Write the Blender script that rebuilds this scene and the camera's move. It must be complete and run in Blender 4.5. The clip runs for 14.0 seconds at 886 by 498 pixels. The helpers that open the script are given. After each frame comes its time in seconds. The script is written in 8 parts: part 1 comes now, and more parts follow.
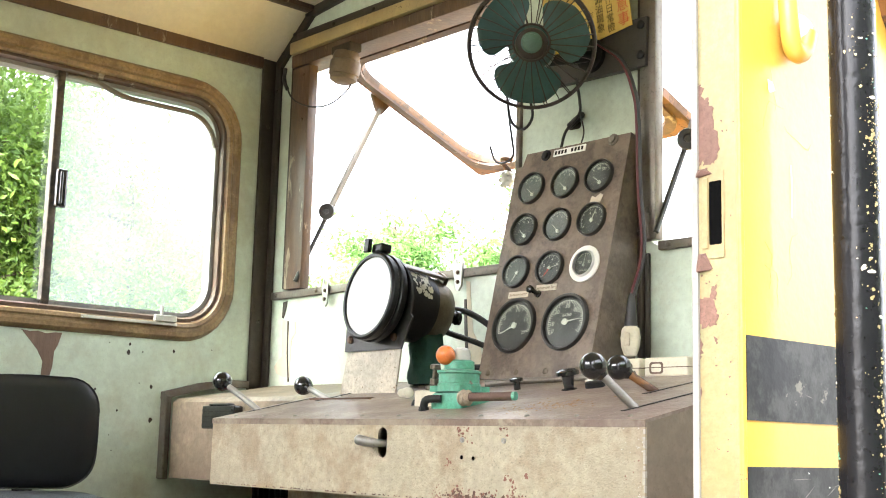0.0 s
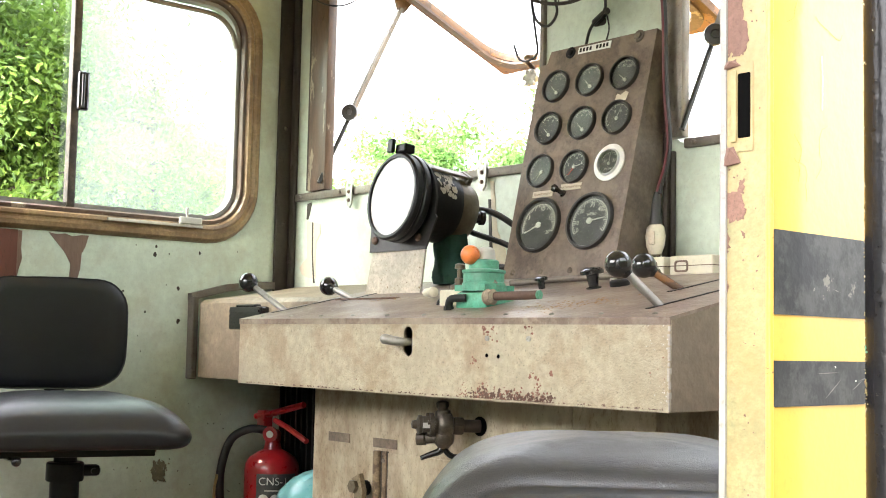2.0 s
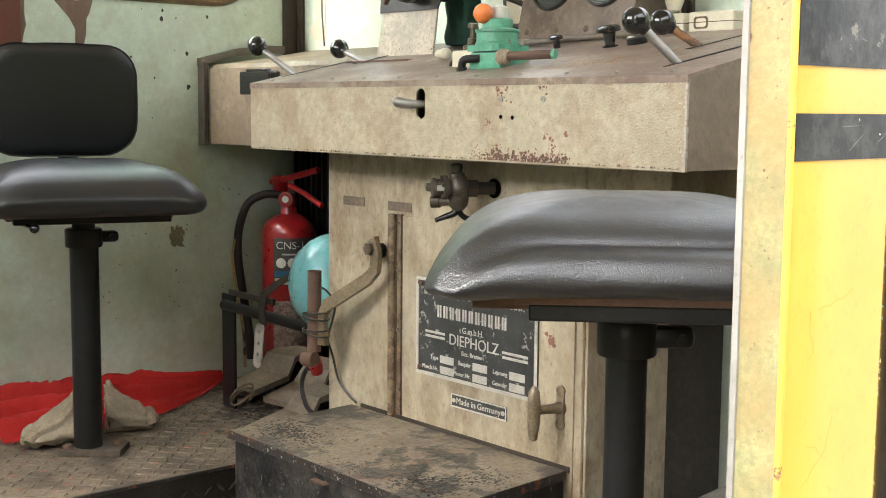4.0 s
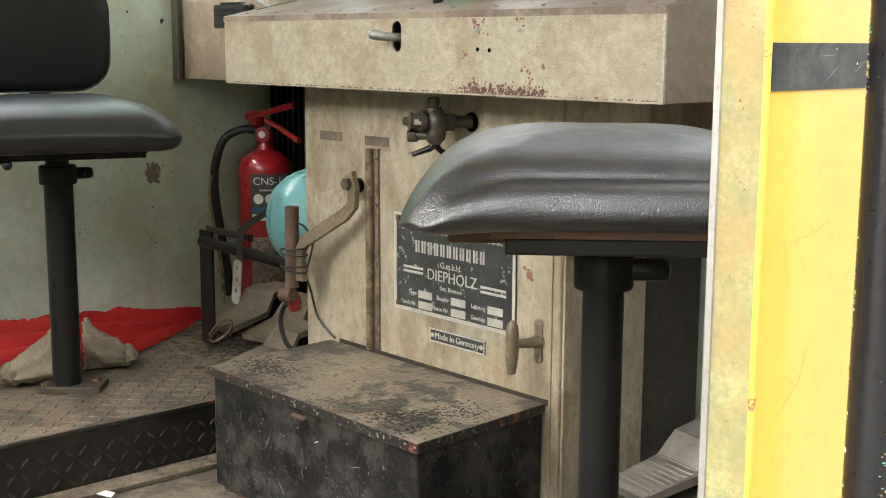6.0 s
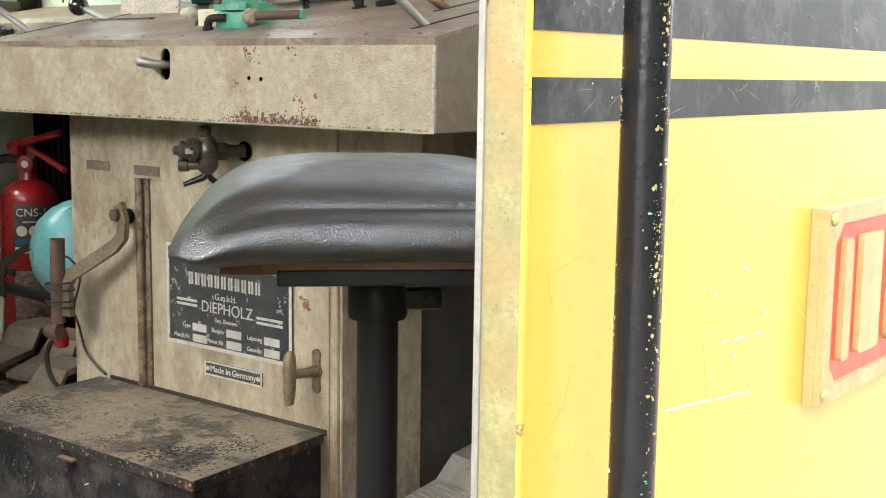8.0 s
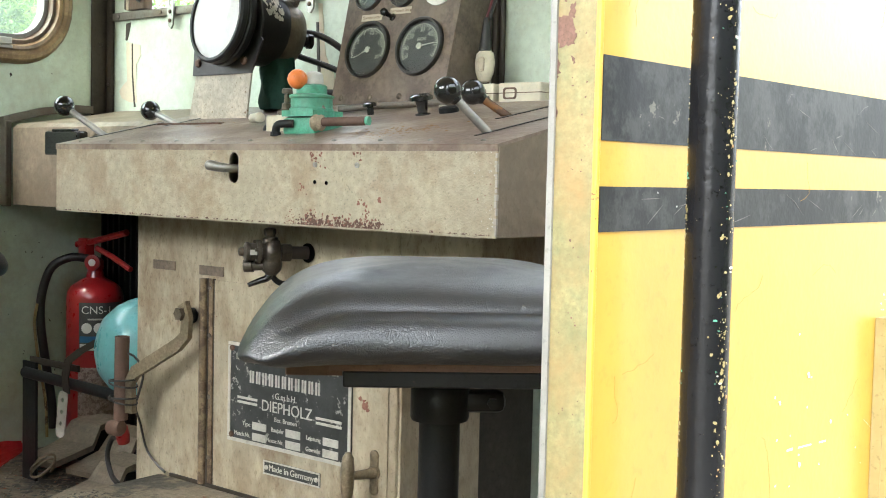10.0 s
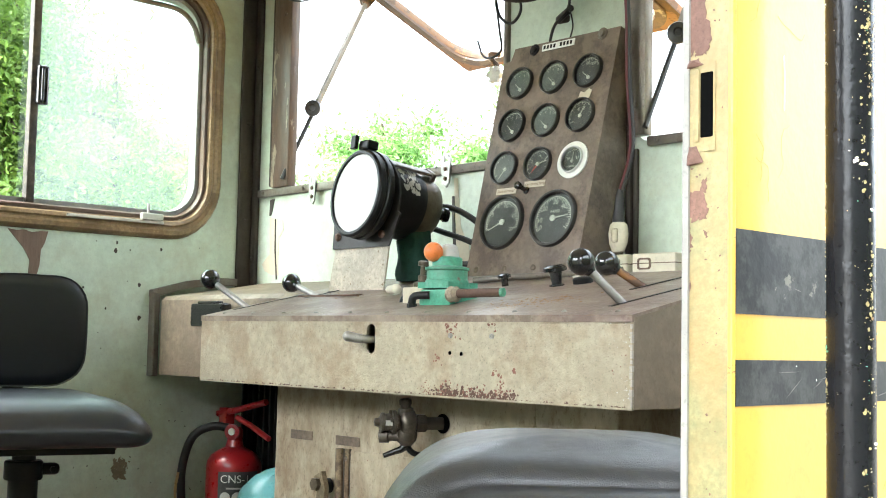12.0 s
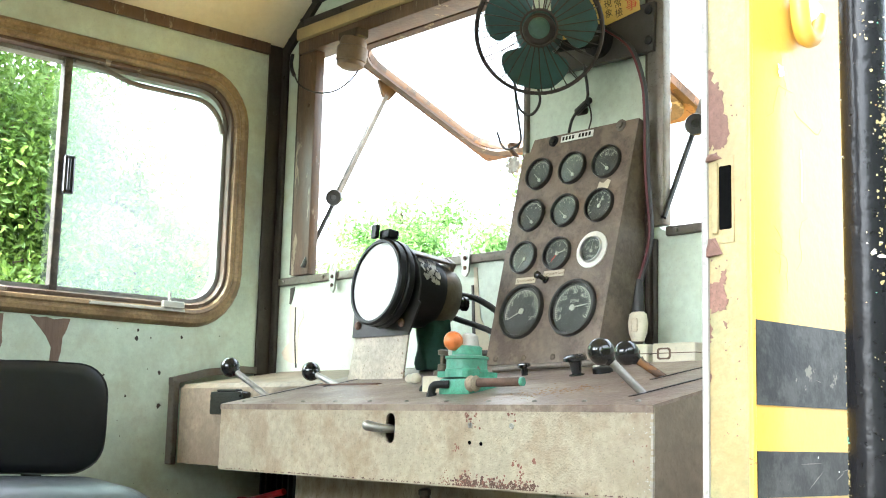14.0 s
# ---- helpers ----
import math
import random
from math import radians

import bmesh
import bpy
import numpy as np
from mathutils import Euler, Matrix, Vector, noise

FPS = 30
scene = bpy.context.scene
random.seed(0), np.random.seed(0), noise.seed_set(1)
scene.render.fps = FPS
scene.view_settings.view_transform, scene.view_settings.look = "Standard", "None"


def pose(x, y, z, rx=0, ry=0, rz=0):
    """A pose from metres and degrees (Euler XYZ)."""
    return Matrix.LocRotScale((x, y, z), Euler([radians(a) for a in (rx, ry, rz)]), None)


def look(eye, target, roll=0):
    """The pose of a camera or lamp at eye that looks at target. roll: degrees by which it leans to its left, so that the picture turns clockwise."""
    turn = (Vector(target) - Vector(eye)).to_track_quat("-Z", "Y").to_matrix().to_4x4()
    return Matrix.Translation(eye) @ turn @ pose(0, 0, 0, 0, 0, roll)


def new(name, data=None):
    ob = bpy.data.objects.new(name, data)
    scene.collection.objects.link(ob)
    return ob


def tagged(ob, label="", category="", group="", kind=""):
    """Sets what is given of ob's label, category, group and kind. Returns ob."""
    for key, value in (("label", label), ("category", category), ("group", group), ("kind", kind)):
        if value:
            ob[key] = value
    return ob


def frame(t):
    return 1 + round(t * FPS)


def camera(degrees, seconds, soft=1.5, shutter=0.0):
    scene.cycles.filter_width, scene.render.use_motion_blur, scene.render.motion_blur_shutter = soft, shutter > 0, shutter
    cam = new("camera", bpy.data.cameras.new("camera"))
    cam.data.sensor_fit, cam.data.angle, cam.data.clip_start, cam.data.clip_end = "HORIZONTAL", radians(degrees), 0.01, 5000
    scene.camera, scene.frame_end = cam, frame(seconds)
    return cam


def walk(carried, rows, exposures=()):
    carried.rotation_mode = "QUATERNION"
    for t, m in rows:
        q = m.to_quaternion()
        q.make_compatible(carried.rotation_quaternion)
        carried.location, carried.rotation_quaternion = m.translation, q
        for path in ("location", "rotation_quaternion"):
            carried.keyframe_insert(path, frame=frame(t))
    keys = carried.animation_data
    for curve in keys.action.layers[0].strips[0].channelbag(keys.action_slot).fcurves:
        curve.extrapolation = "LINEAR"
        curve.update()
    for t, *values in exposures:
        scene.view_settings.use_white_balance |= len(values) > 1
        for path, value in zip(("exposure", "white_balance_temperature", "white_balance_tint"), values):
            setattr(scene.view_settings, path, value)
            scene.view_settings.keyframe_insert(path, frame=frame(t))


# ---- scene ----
# ---- camera ----
cam = camera(39.6, 14.0, soft=1.0)
PATH = [
    (0, (-0.007, 0.022, 0.797), (-1.469, 1.349, 1.112), 1.5),
    (0.5, (-0.006, 0.02, 0.796), (-1.479, 1.338, 1.104), 1.4),
    (1, (-0.007, 0.022, 0.796), (-1.492, 1.332, 1.076), 1.4),
    (1.5, (-0.008, 0.022, 0.795), (-1.5, 1.335, 1.023), 1.3),
    (2, (-0.011, 0.025, 0.794), (-1.511, 1.339, 0.95), 1.2),
    (2.5, (-0.015, 0.028, 0.793), (-1.52, 1.343, 0.87), 1.0),
    (3, (-0.017, 0.03, 0.792), (-1.526, 1.343, 0.775), 0.9),
    (3.5, (-0.021, 0.035, 0.791), (-1.531, 1.341, 0.669), 0.6),
    (4, (-0.026, 0.042, 0.789), (-1.533, 1.337, 0.565), 0.5),
    (4.2, (-0.028, 0.046, 0.789), (-1.533, 1.337, 0.531), 0.4),
    (6.3, (-0.029, 0.051, 0.786), (-1.487, 1.376, 0.445), 0.5),
    (6.5, (-0.029, 0.052, 0.785), (-1.451, 1.417, 0.447), 0.7),
    (7, (-0.027, 0.053, 0.785), (-1.349, 1.517, 0.452), 1.1),
    (7.2, (-0.027, 0.058, 0.786), (-1.309, 1.557, 0.454), 1.1),
    (9.3, (-0.024, 0.042, 0.792), (-1.229, 1.626, 0.598), 1.4),
    (9.5, (-0.022, 0.038, 0.792), (-1.256, 1.602, 0.617), 1.4),
    (10, (-0.022, 0.037, 0.793), (-1.323, 1.551, 0.675), 1.3),
    (10.5, (-0.022, 0.038, 0.795), (-1.39, 1.496, 0.75), 1.1),
    (11, (-0.017, 0.031, 0.795), (-1.438, 1.438, 0.827), 1.1),
    (11.5, (-0.017, 0.033, 0.796), (-1.468, 1.407, 0.892), 1.1),
    (12, (-0.014, 0.029, 0.796), (-1.475, 1.387, 0.947), 1.2),
    (12.5, (-0.012, 0.027, 0.796), (-1.48, 1.371, 0.99), 1.3),
    (13, (-0.01, 0.024, 0.796), (-1.482, 1.357, 1.031), 1.4),
    (13.5, (-0.01, 0.025, 0.797), (-1.483, 1.351, 1.066), 1.4),
    (14, (-0.008, 0.02, 0.796), (-1.48, 1.343, 1.089), 1.5),
]
EXPOSURES = [(0.0, 4.13, 6450, 12), (3.0, 3.96, 6650, 11), (6.5, 3.82, 6650, 9), (7.2, 3.82, 6600, 9), (9.3, 3.74, 6250, 7), (11.0, 3.86, 6200, 5), (14.0, 4.08, 5950, 5)]
walk(cam, [(t, look(eye, target, roll)) for t, eye, target, roll in PATH], EXPOSURES)

# ---- world and sun ----
SUN_AZ, SUN_EL = radians(191), radians(51)
world = bpy.data.worlds.new("sky")
scene.world = world
world.use_nodes = True
wn = world.node_tree
wn.nodes.clear()
sky = wn.nodes.new("ShaderNodeTexSky")
sky.sky_type = "NISHITA"
sky.sun_disc = False
sky.sun_elevation, sky.sun_rotation = SUN_EL, SUN_AZ
sky.air_density, sky.dust_density, sky.ozone_density = 1.0, 4.0, 1.0
pale = wn.nodes.new("ShaderNodeHueSaturation")
pale.inputs["Saturation"].default_value = 0.25
back = wn.nodes.new("ShaderNodeBackground")
back.inputs["Strength"].default_value = 0.15
wout = wn.nodes.new("ShaderNodeOutputWorld")
wn.links.new(sky.outputs[0], pale.inputs["Color"])
wn.links.new(pale.outputs[0], back.inputs["Color"])
wn.links.new(back.outputs[0], wout.inputs["Surface"])
sun = new("sun", bpy.data.lights.new("sun", "SUN"))
sun.data.energy, sun.data.angle, sun.data.color = 0.22, radians(18), (1.0, 0.96, 0.9)
sun_from = Vector((math.sin(SUN_AZ) * math.cos(SUN_EL), math.cos(SUN_AZ) * math.cos(SUN_EL), math.sin(SUN_EL)))
sun.matrix_world = look(sun_from * 20, (0, 0, 0))

# ---- plan, in metres ----
YC, YB, YF, XL, XO = 1.311, 1.426, 1.839, -2.691, -0.44
XI = XO - 0.0345           # inner face of the cab's side wall
JY = 0.664                 # door jamb
DY = 0.10                  # rear edge of the doorway
ZP = 0.111                 # foot platforms
SL, SR = -2.019, -1.135    # edges of the platforms
YR = -0.40                 # rear wall
GROUND = -1.05


# ---- materials ----
def mat(name, base, rough=0.5, metal=0.0, var=0.18, scale=7.0, chip=None, chip_at=0.62, chip_scale=9.0, dirt=None, dirt_amt=0.0,
        dirt_scale=2.5, bump=0.15, bump_scale=90.0, wrinkle=0.0, streak=1.0, spec=0.5, coat=0.0, sheen=0.0, mottle=0.35, speckle=None,
        chip_soft=0.02, stain=None, stain_at=0.54, stain_soft=0.12, stain_scale=3.0, stain_amt=0.8, coat_rough=0.03):
    m = bpy.data.materials.new(name)
    m.use_nodes = True
    nt = m.node_tree
    nt.nodes.clear()
    N, L = nt.nodes.new, nt.links.new
    out, bsdf = N("ShaderNodeOutputMaterial"), N("ShaderNodeBsdfPrincipled")
    L(bsdf.outputs[0], out.inputs[0])
    tc, mp = N("ShaderNodeTexCoord"), N("ShaderNodeMapping")
    L(tc.outputs["Object"], mp.inputs["Vector"])
    mp.inputs["Scale"].default_value = (1, 1, streak)

    def noise_at(sc, detail=6.0, rough_n=0.6):
        n = N("ShaderNodeTexNoise")
        n.inputs["Scale"].default_value, n.inputs["Detail"].default_value, n.inputs["Roughness"].default_value = sc, detail, rough_n
        L(mp.outputs[0], n.inputs["Vector"])
        return n.outputs["Fac"]

    def ramp(fac, lo, hi):
        r = N("ShaderNodeMapRange")
        r.inputs["From Min"].default_value, r.inputs["From Max"].default_value = lo, hi
        L(fac, r.inputs["Value"])
        return r.outputs[0]

    def mix(fac, a, b):
        x = N("ShaderNodeMix")
        x.data_type = "RGBA"
        for v, sock in ((fac, x.inputs[0]), (a, x.inputs[6]), (b, x.inputs[7])):
            if isinstance(v, (tuple, float, int)):
                sock.default_value = (*v, 1) if isinstance(v, tuple) else v
            else:
                L(v, sock)
        return x.outputs[2]

    lo, hi = tuple(c * (1 - var) for c in base), tuple(min(1, c * (1 + var)) for c in base)
    col = mix(ramp(noise_at(scale), 0.3, 0.7), lo, hi)
    grain = noise_at(scale * 9, 4)
    col = mix(ramp(grain, 0.35, 0.75), col, mix(mottle, col, tuple(c * 0.8 for c in lo)))
    speck = ramp(noise_at(scale * 26 if scale > 3 else 90, 3, 0.7), 0.58, 0.66)
    sm = N("ShaderNodeMath")
    sm.operation = "MULTIPLY"
    sm.inputs[1].default_value = min(0.6, var * 2.2) if speckle is None else speckle
    L(speck, sm.inputs[0])
    col = mix(sm.outputs[0], col, tuple(c * 0.45 for c in base))
    rsock = None
    if stain:
        t = ramp(noise_at(stain_scale, 10, 0.72), stain_at, stain_at + stain_soft)
        tm = N("ShaderNodeMath")
        tm.operation = "MULTIPLY"
        tm.inputs[1].default_value = stain_amt
        L(t, tm.inputs[0])
        col = mix(tm.outputs[0], col, stain)
    if dirt:
        d = ramp(noise_at(dirt_scale, 8, 0.68), 0.62 - 0.5 * dirt_amt, 0.72)
        dm = N("ShaderNodeMath")
        dm.operation = "MULTIPLY"
        dm.inputs[1].default_value = min(1.0, 0.35 + dirt_amt)
        L(d, dm.inputs[0])
        col = mix(dm.outputs[0], col, dirt)
    height = noise_at(bump_scale, 3)
    if chip:
        c = ramp(noise_at(chip_scale, 10, 0.7), chip_at, chip_at + chip_soft)
        col = mix(c, col, mix(ramp(grain, 0.3, 0.7), chip, tuple(v * 0.55 for v in chip)))
        rm = N("ShaderNodeMapRange")
        rm.inputs["To Min"].default_value, rm.inputs["To Max"].default_value = rough, max(rough, 0.8)
        L(c, rm.inputs["Value"])
        rsock = rm.outputs[0]
        h2 = N("ShaderNodeMath")
        h2.operation = "MULTIPLY_ADD"
        h2.inputs[1].default_value = -1.5
        L(c, h2.inputs[0])
        L(height, h2.inputs[2])
        height = h2.outputs[0]
    L(col, bsdf.inputs["Base Color"])
    if rsock:
        L(rsock, bsdf.inputs["Roughness"])
    else:
        rr = N("ShaderNodeMapRange")
        rr.inputs["To Min"].default_value, rr.inputs["To Max"].default_value = max(0.02, rough - 0.1), min(1, rough + 0.1)
        L(grain, rr.inputs["Value"])
        L(rr.outputs[0], bsdf.inputs["Roughness"])
    bsdf.inputs["Metallic"].default_value = metal
    bsdf.inputs["Specular IOR Level"].default_value = spec
    bsdf.inputs["Coat Weight"].default_value = coat
    bsdf.inputs["Coat Roughness"].default_value = coat_rough
    bsdf.inputs["Sheen Weight"].default_value = sheen
    bsdf.inputs["Sheen Roughness"].default_value = 0.35
    if wrinkle:
        v = N("ShaderNodeTexVoronoi")
        v.feature = "DISTANCE_TO_EDGE"
        v.inputs["Scale"].default_value = wrinkle
        L(mp.outputs[0], v.inputs["Vector"])
        w = ramp(v.outputs["Distance"], 0.0, 0.16)
        ad = N("ShaderNodeMath")
        L(w, ad.inputs[0])
        L(height, ad.inputs[1])
        height = ad.outputs[0]
    b = N("ShaderNodeBump")
    b.inputs["Strength"].default_value, b.inputs["Distance"].default_value = bump, 0.004
    L(height, b.inputs["Height"])
    L(b.outputs[0], bsdf.inputs["Normal"])
    L(b.outputs[0], bsdf.inputs["Coat Normal"])
    return m


M_DESK = mat("desk_paint", (0.46, 0.40, 0.285), 0.5, var=0.18, scale=9, mottle=0.9, speckle=0.7, chip=(0.17, 0.085, 0.06), chip_at=0.70, chip_scale=26, dirt=(0.26, 0.205, 0.135), dirt_amt=0.3, dirt_scale=5, bump=0.38, bump_scale=260, stain=(0.25, 0.175, 0.105), stain_at=0.48, stain_soft=0.14, stain_scale=9, stain_amt=0.65)
M_DESKTOP = mat("desktop_paint", (0.25, 0.19, 0.14), 0.4, var=0.3, scale=9, mottle=0.9, speckle=0.6, chip=(0.36, 0.31, 0.25), chip_at=0.66, chip_scale=14, dirt=(0.11, 0.062, 0.052), dirt_amt=0.45, dirt_scale=6, bump=0.35, stain=(0.36, 0.31, 0.235), stain_at=0.495, stain_soft=0.07, stain_scale=8, stain_amt=0.7)
M_CABINET = mat("cabinet_paint", (0.47, 0.405, 0.29), 0.46, var=0.16, scale=8, mottle=0.8, speckle=0.65, chip=(0.2, 0.13, 0.09), chip_at=0.68, chip_scale=22, dirt=(0.2, 0.145, 0.085), dirt_amt=0.35, dirt_scale=7, bump=0.35, bump_scale=170, streak=0.5, stain=(0.17, 0.108, 0.056), stain_at=0.475, stain_soft=0.12, stain_scale=6.5, stain_amt=0.7)
M_GREEN = mat("green_wall_paint", (0.58, 0.66, 0.545), 0.4, var=0.08, mottle=0.55, chip=(0.13, 0.1, 0.07), chip_at=0.76, chip_scale=13, dirt=(0.33, 0.32, 0.21), dirt_amt=0.28, dirt_scale=2.2, bump=0.1, stain=(0.40, 0.37, 0.25), stain_at=0.52, stain_soft=0.16, stain_scale=3.2, stain_amt=0.6)
M_CREAM = mat("cream_ceiling_paint", (0.76, 0.70, 0.52), 0.45, var=0.05, dirt=(0.6, 0.5, 0.3), dirt_amt=0.25, bump=0.05)
M_BROWN = mat("brown_wood_paint", (0.125, 0.072, 0.043), 0.45, var=0.35, mottle=0.8, speckle=0.5, chip=(0.40, 0.33, 0.24), chip_at=0.60, chip_scale=20, streak=0.25, bump=0.3, stain=(0.06, 0.036, 0.024), stain_at=0.49, stain_soft=0.07, stain_scale=14, stain_amt=0.7)
M_BATTEN = mat("dark_batten", (0.05, 0.04, 0.031), 0.5, spec=0.3, var=0.3, chip=(0.2, 0.16, 0.11), chip_at=0.68, chip_scale=20, bump=0.2)
M_OCHRE = mat("ochre_header_paint", (0.4, 0.29, 0.13), 0.45, var=0.2, chip=(0.16, 0.09, 0.05), chip_at=0.6, chip_scale=10, bump=0.2)
M_RUBBER = mat("window_rubber", (0.32, 0.215, 0.105), 0.42, var=0.3, scale=12, mottle=0.8, speckle=0.5, stain=(0.15, 0.085, 0.04), stain_at=0.48, stain_soft=0.08, stain_scale=10, stain_amt=0.7, bump=0.2)
M_YELLOW = mat("yellow_body_paint", (0.56, 0.335, 0.05), 0.38, var=0.05, scale=2.5, chip=(0.72, 0.6, 0.34), chip_at=0.76, chip_scale=8, dirt=(0.60, 0.34, 0.055), dirt_amt=0.2, bump=0.06, coat=0.2)
M_JAMB = mat("jamb_cream_paint", (0.215, 0.205, 0.10), 0.5, var=0.3, scale=26, mottle=0.8, speckle=0.4, chip=(0.16, 0.09, 0.05), chip_at=0.66, chip_scale=40, dirt=(0.26, 0.155, 0.06), dirt_amt=0.42, dirt_scale=16, bump=0.25)
M_STRIPE = mat("black_stripe_paint", (0.02, 0.021, 0.021), 0.5, spec=0.25, var=0.4, mottle=0.8, speckle=0.5, chip=(0.2, 0.19, 0.16), chip_at=0.635, chip_scale=34, dirt=(0.075, 0.075, 0.068), dirt_amt=0.25, bump=0.1, stain=(0.06, 0.06, 0.056), stain_at=0.49, stain_soft=0.08, stain_scale=14, stain_amt=0.6)
M_RAIL = mat("chipped_black_paint", (0.008, 0.008, 0.009), 0.24, var=0.3, chip=(0.5, 0.45, 0.30), chip_at=0.70, chip_scale=150, bump=0.25, bump_scale=60, spec=0.22)
M_VINYL = mat("black_vinyl", (0.0075, 0.009, 0.012), 0.43, var=0.2, scale=5, bump=0.2, bump_scale=60, wrinkle=350, spec=0.6, coat=0.66, coat_rough=0.25)
M_VINYLDARK = mat("matt_black_vinyl", (0.006, 0.0072, 0.010), 0.45, var=0.2, scale=5, bump=0.09, bump_scale=60, wrinkle=600, spec=0.45, coat=0.40, coat_rough=0.28)
M_BLACK = mat("black_metal", (0.013, 0.013, 0.013), 0.4, var=0.3, chip=(0.12, 0.07, 0.05), chip_at=0.68, chip_scale=16, bump=0.15, spec=0.22)
M_PLASTIC = mat("black_plastic", (0.012, 0.012, 0.012), 0.16, var=0.1, bump=0.02, coat=0.4)
M_TOOLBOX = mat("toolbox_paint", (0.012, 0.012, 0.013), 0.42, spec=0.3, var=0.4, mottle=0.7, chip=(0.2, 0.185, 0.16), chip_at=0.63, chip_scale=70, dirt=(0.06, 0.055, 0.047), dirt_amt=0.2, dirt_scale=16, bump=0.3, stain=(0.062, 0.058, 0.052), stain_at=0.475, stain_soft=0.12, stain_scale=13, stain_amt=0.8)
M_LID = mat("dusty_lid", (0.25, 0.205, 0.145), 0.48, var=0.35, scale=14, mottle=0.9, speckle=0.7, stain=(0.022, 0.022, 0.023), stain_at=0.485, stain_soft=0.06, stain_scale=7, stain_amt=0.85, dirt=(0.22, 0.085, 0.045), dirt_amt=0.12, dirt_scale=16, bump=0.5)
# pale chips are worn metal with its glints painted in
M_EDGE = mat("worn_black_edge", (0.05, 0.045, 0.04), 0.28, metal=0.3, var=0.4, mottle=0.8, stain=(0.28, 0.085, 0.04), stain_at=0.57, stain_soft=0.04, stain_scale=18, stain_amt=0.85, chip=(0.38, 0.35, 0.31), chip_at=0.60, chip_scale=45, chip_soft=0.06, bump=0.3)
M_TREAD = mat("dusty_tread_plate", (0.24, 0.195, 0.14), 0.6, var=0.35, scale=12, mottle=0.9, speckle=0.6, dirt=(0.10, 0.078, 0.055), dirt_amt=0.45, dirt_scale=6, bump=0.4, stain=(0.06, 0.045, 0.033), stain_at=0.475, stain_soft=0.10, stain_scale=9, stain_amt=0.85)
M_BAR = mat("worn_tread_bar", (0.20, 0.165, 0.125), 0.42, metal=0.2, var=0.5, scale=14, mottle=0.8, stain=(0.07, 0.055, 0.042), stain_at=0.48, stain_soft=0.08, stain_scale=9, chip=(0.36, 0.10, 0.055), chip_at=0.575, chip_scale=30, bump=0.1)
M_RISER = mat("black_riser_plate", (0.03, 0.027, 0.024), 0.5, metal=0.3, var=0.4, scale=12, mottle=0.6, dirt=(0.08, 0.06, 0.045), dirt_amt=0.2, dirt_scale=8, bump=0.2)
M_RISERBAR = mat("black_riser_bar", (0.05, 0.044, 0.038), 0.4, metal=0.4, var=0.4, scale=14, chip=(0.12, 0.07, 0.05), chip_at=0.65, chip_scale=22, bump=0.1)
M_FLOOR = mat("dirty_floor", (0.2, 0.17, 0.13), 0.75, var=0.35, scale=14, mottle=0.9, speckle=0.7, dirt=(0.09, 0.07, 0.05), dirt_amt=0.45, bump=0.5, stain=(0.05, 0.04, 0.03), stain_at=0.475, stain_soft=0.08, stain_scale=10, stain_amt=0.85)
M_PANEL = mat("gauge_panel_paint", (0.15, 0.112, 0.084), 0.48, var=0.35, scale=10, mottle=0.95, speckle=0.8, chip=(0.3, 0.25, 0.2), chip_at=0.68, chip_scale=60, dirt=(0.2, 0.16, 0.12), dirt_amt=0.3, dirt_scale=9, bump=0.35, stain=(0.23, 0.175, 0.13), stain_at=0.49, stain_soft=0.08, stain_scale=16, stain_amt=0.55)
M_BEZEL = mat("gauge_bezel", (0.05, 0.048, 0.045), 0.35, metal=0.4, var=0.3, bump=0.05)
M_CHROME = mat("aluminium_ring", (0.7, 0.7, 0.68), 0.35, metal=0.9, var=0.1, bump=0.05)
M_STEEL = mat("worn_steel", (0.36, 0.35, 0.32), 0.42, metal=0.7, var=0.25, dirt=(0.14, 0.11, 0.08), dirt_amt=0.2, bump=0.1)
M_OLDSTEEL = mat("dull_steel", (0.2, 0.18, 0.15), 0.5, metal=0.6, var=0.3, dirt=(0.11, 0.065, 0.04), dirt_amt=0.35, dirt_scale=14, bump=0.2)
M_VALVE = mat("greasy_cast_valve", (0.11, 0.092, 0.07), 0.42, metal=0.5, var=0.4, scale=24, mottle=0.8, dirt=(0.045, 0.037, 0.03), dirt_amt=0.4, dirt_scale=22, bump=0.25)
M_HANDLE = mat("worn_handle_bronze", (0.27, 0.215, 0.14), 0.42, metal=0.4, var=0.35, scale=24, mottle=0.8, dirt=(0.09, 0.07, 0.05), dirt_amt=0.3, dirt_scale=20, bump=0.2)
M_BRASS = mat("grimy_brass", (0.15, 0.122, 0.085), 0.45, metal=0.6, var=0.35, scale=20, dirt=(0.06, 0.05, 0.04), dirt_amt=0.3, dirt_scale=18, bump=0.15)
M_RUSTY = mat("rusty_steel", (0.15, 0.085, 0.055), 0.7, metal=0.2, var=0.35, scale=14, dirt=(0.08, 0.05, 0.04), dirt_amt=0.4, bump=0.3)
# glossless black that paints the shade inside holes on flat faces
M_HOLE = mat("hole_shade_black", (0.003, 0.003, 0.003), 0.9, var=0.1, bump=0.0, spec=0.0)
M_DIAL = mat("dial_black", (0.065, 0.066, 0.063), 0.5, var=0.35, scale=30, bump=0.0)
M_DIALGREY = mat("dial_grey_bloom", (0.13, 0.14, 0.13), 0.6, var=0.3, scale=20, bump=0.0)
M_MARK = mat("dial_marking", (0.58, 0.58, 0.50), 0.6, var=0.05, bump=0.0)
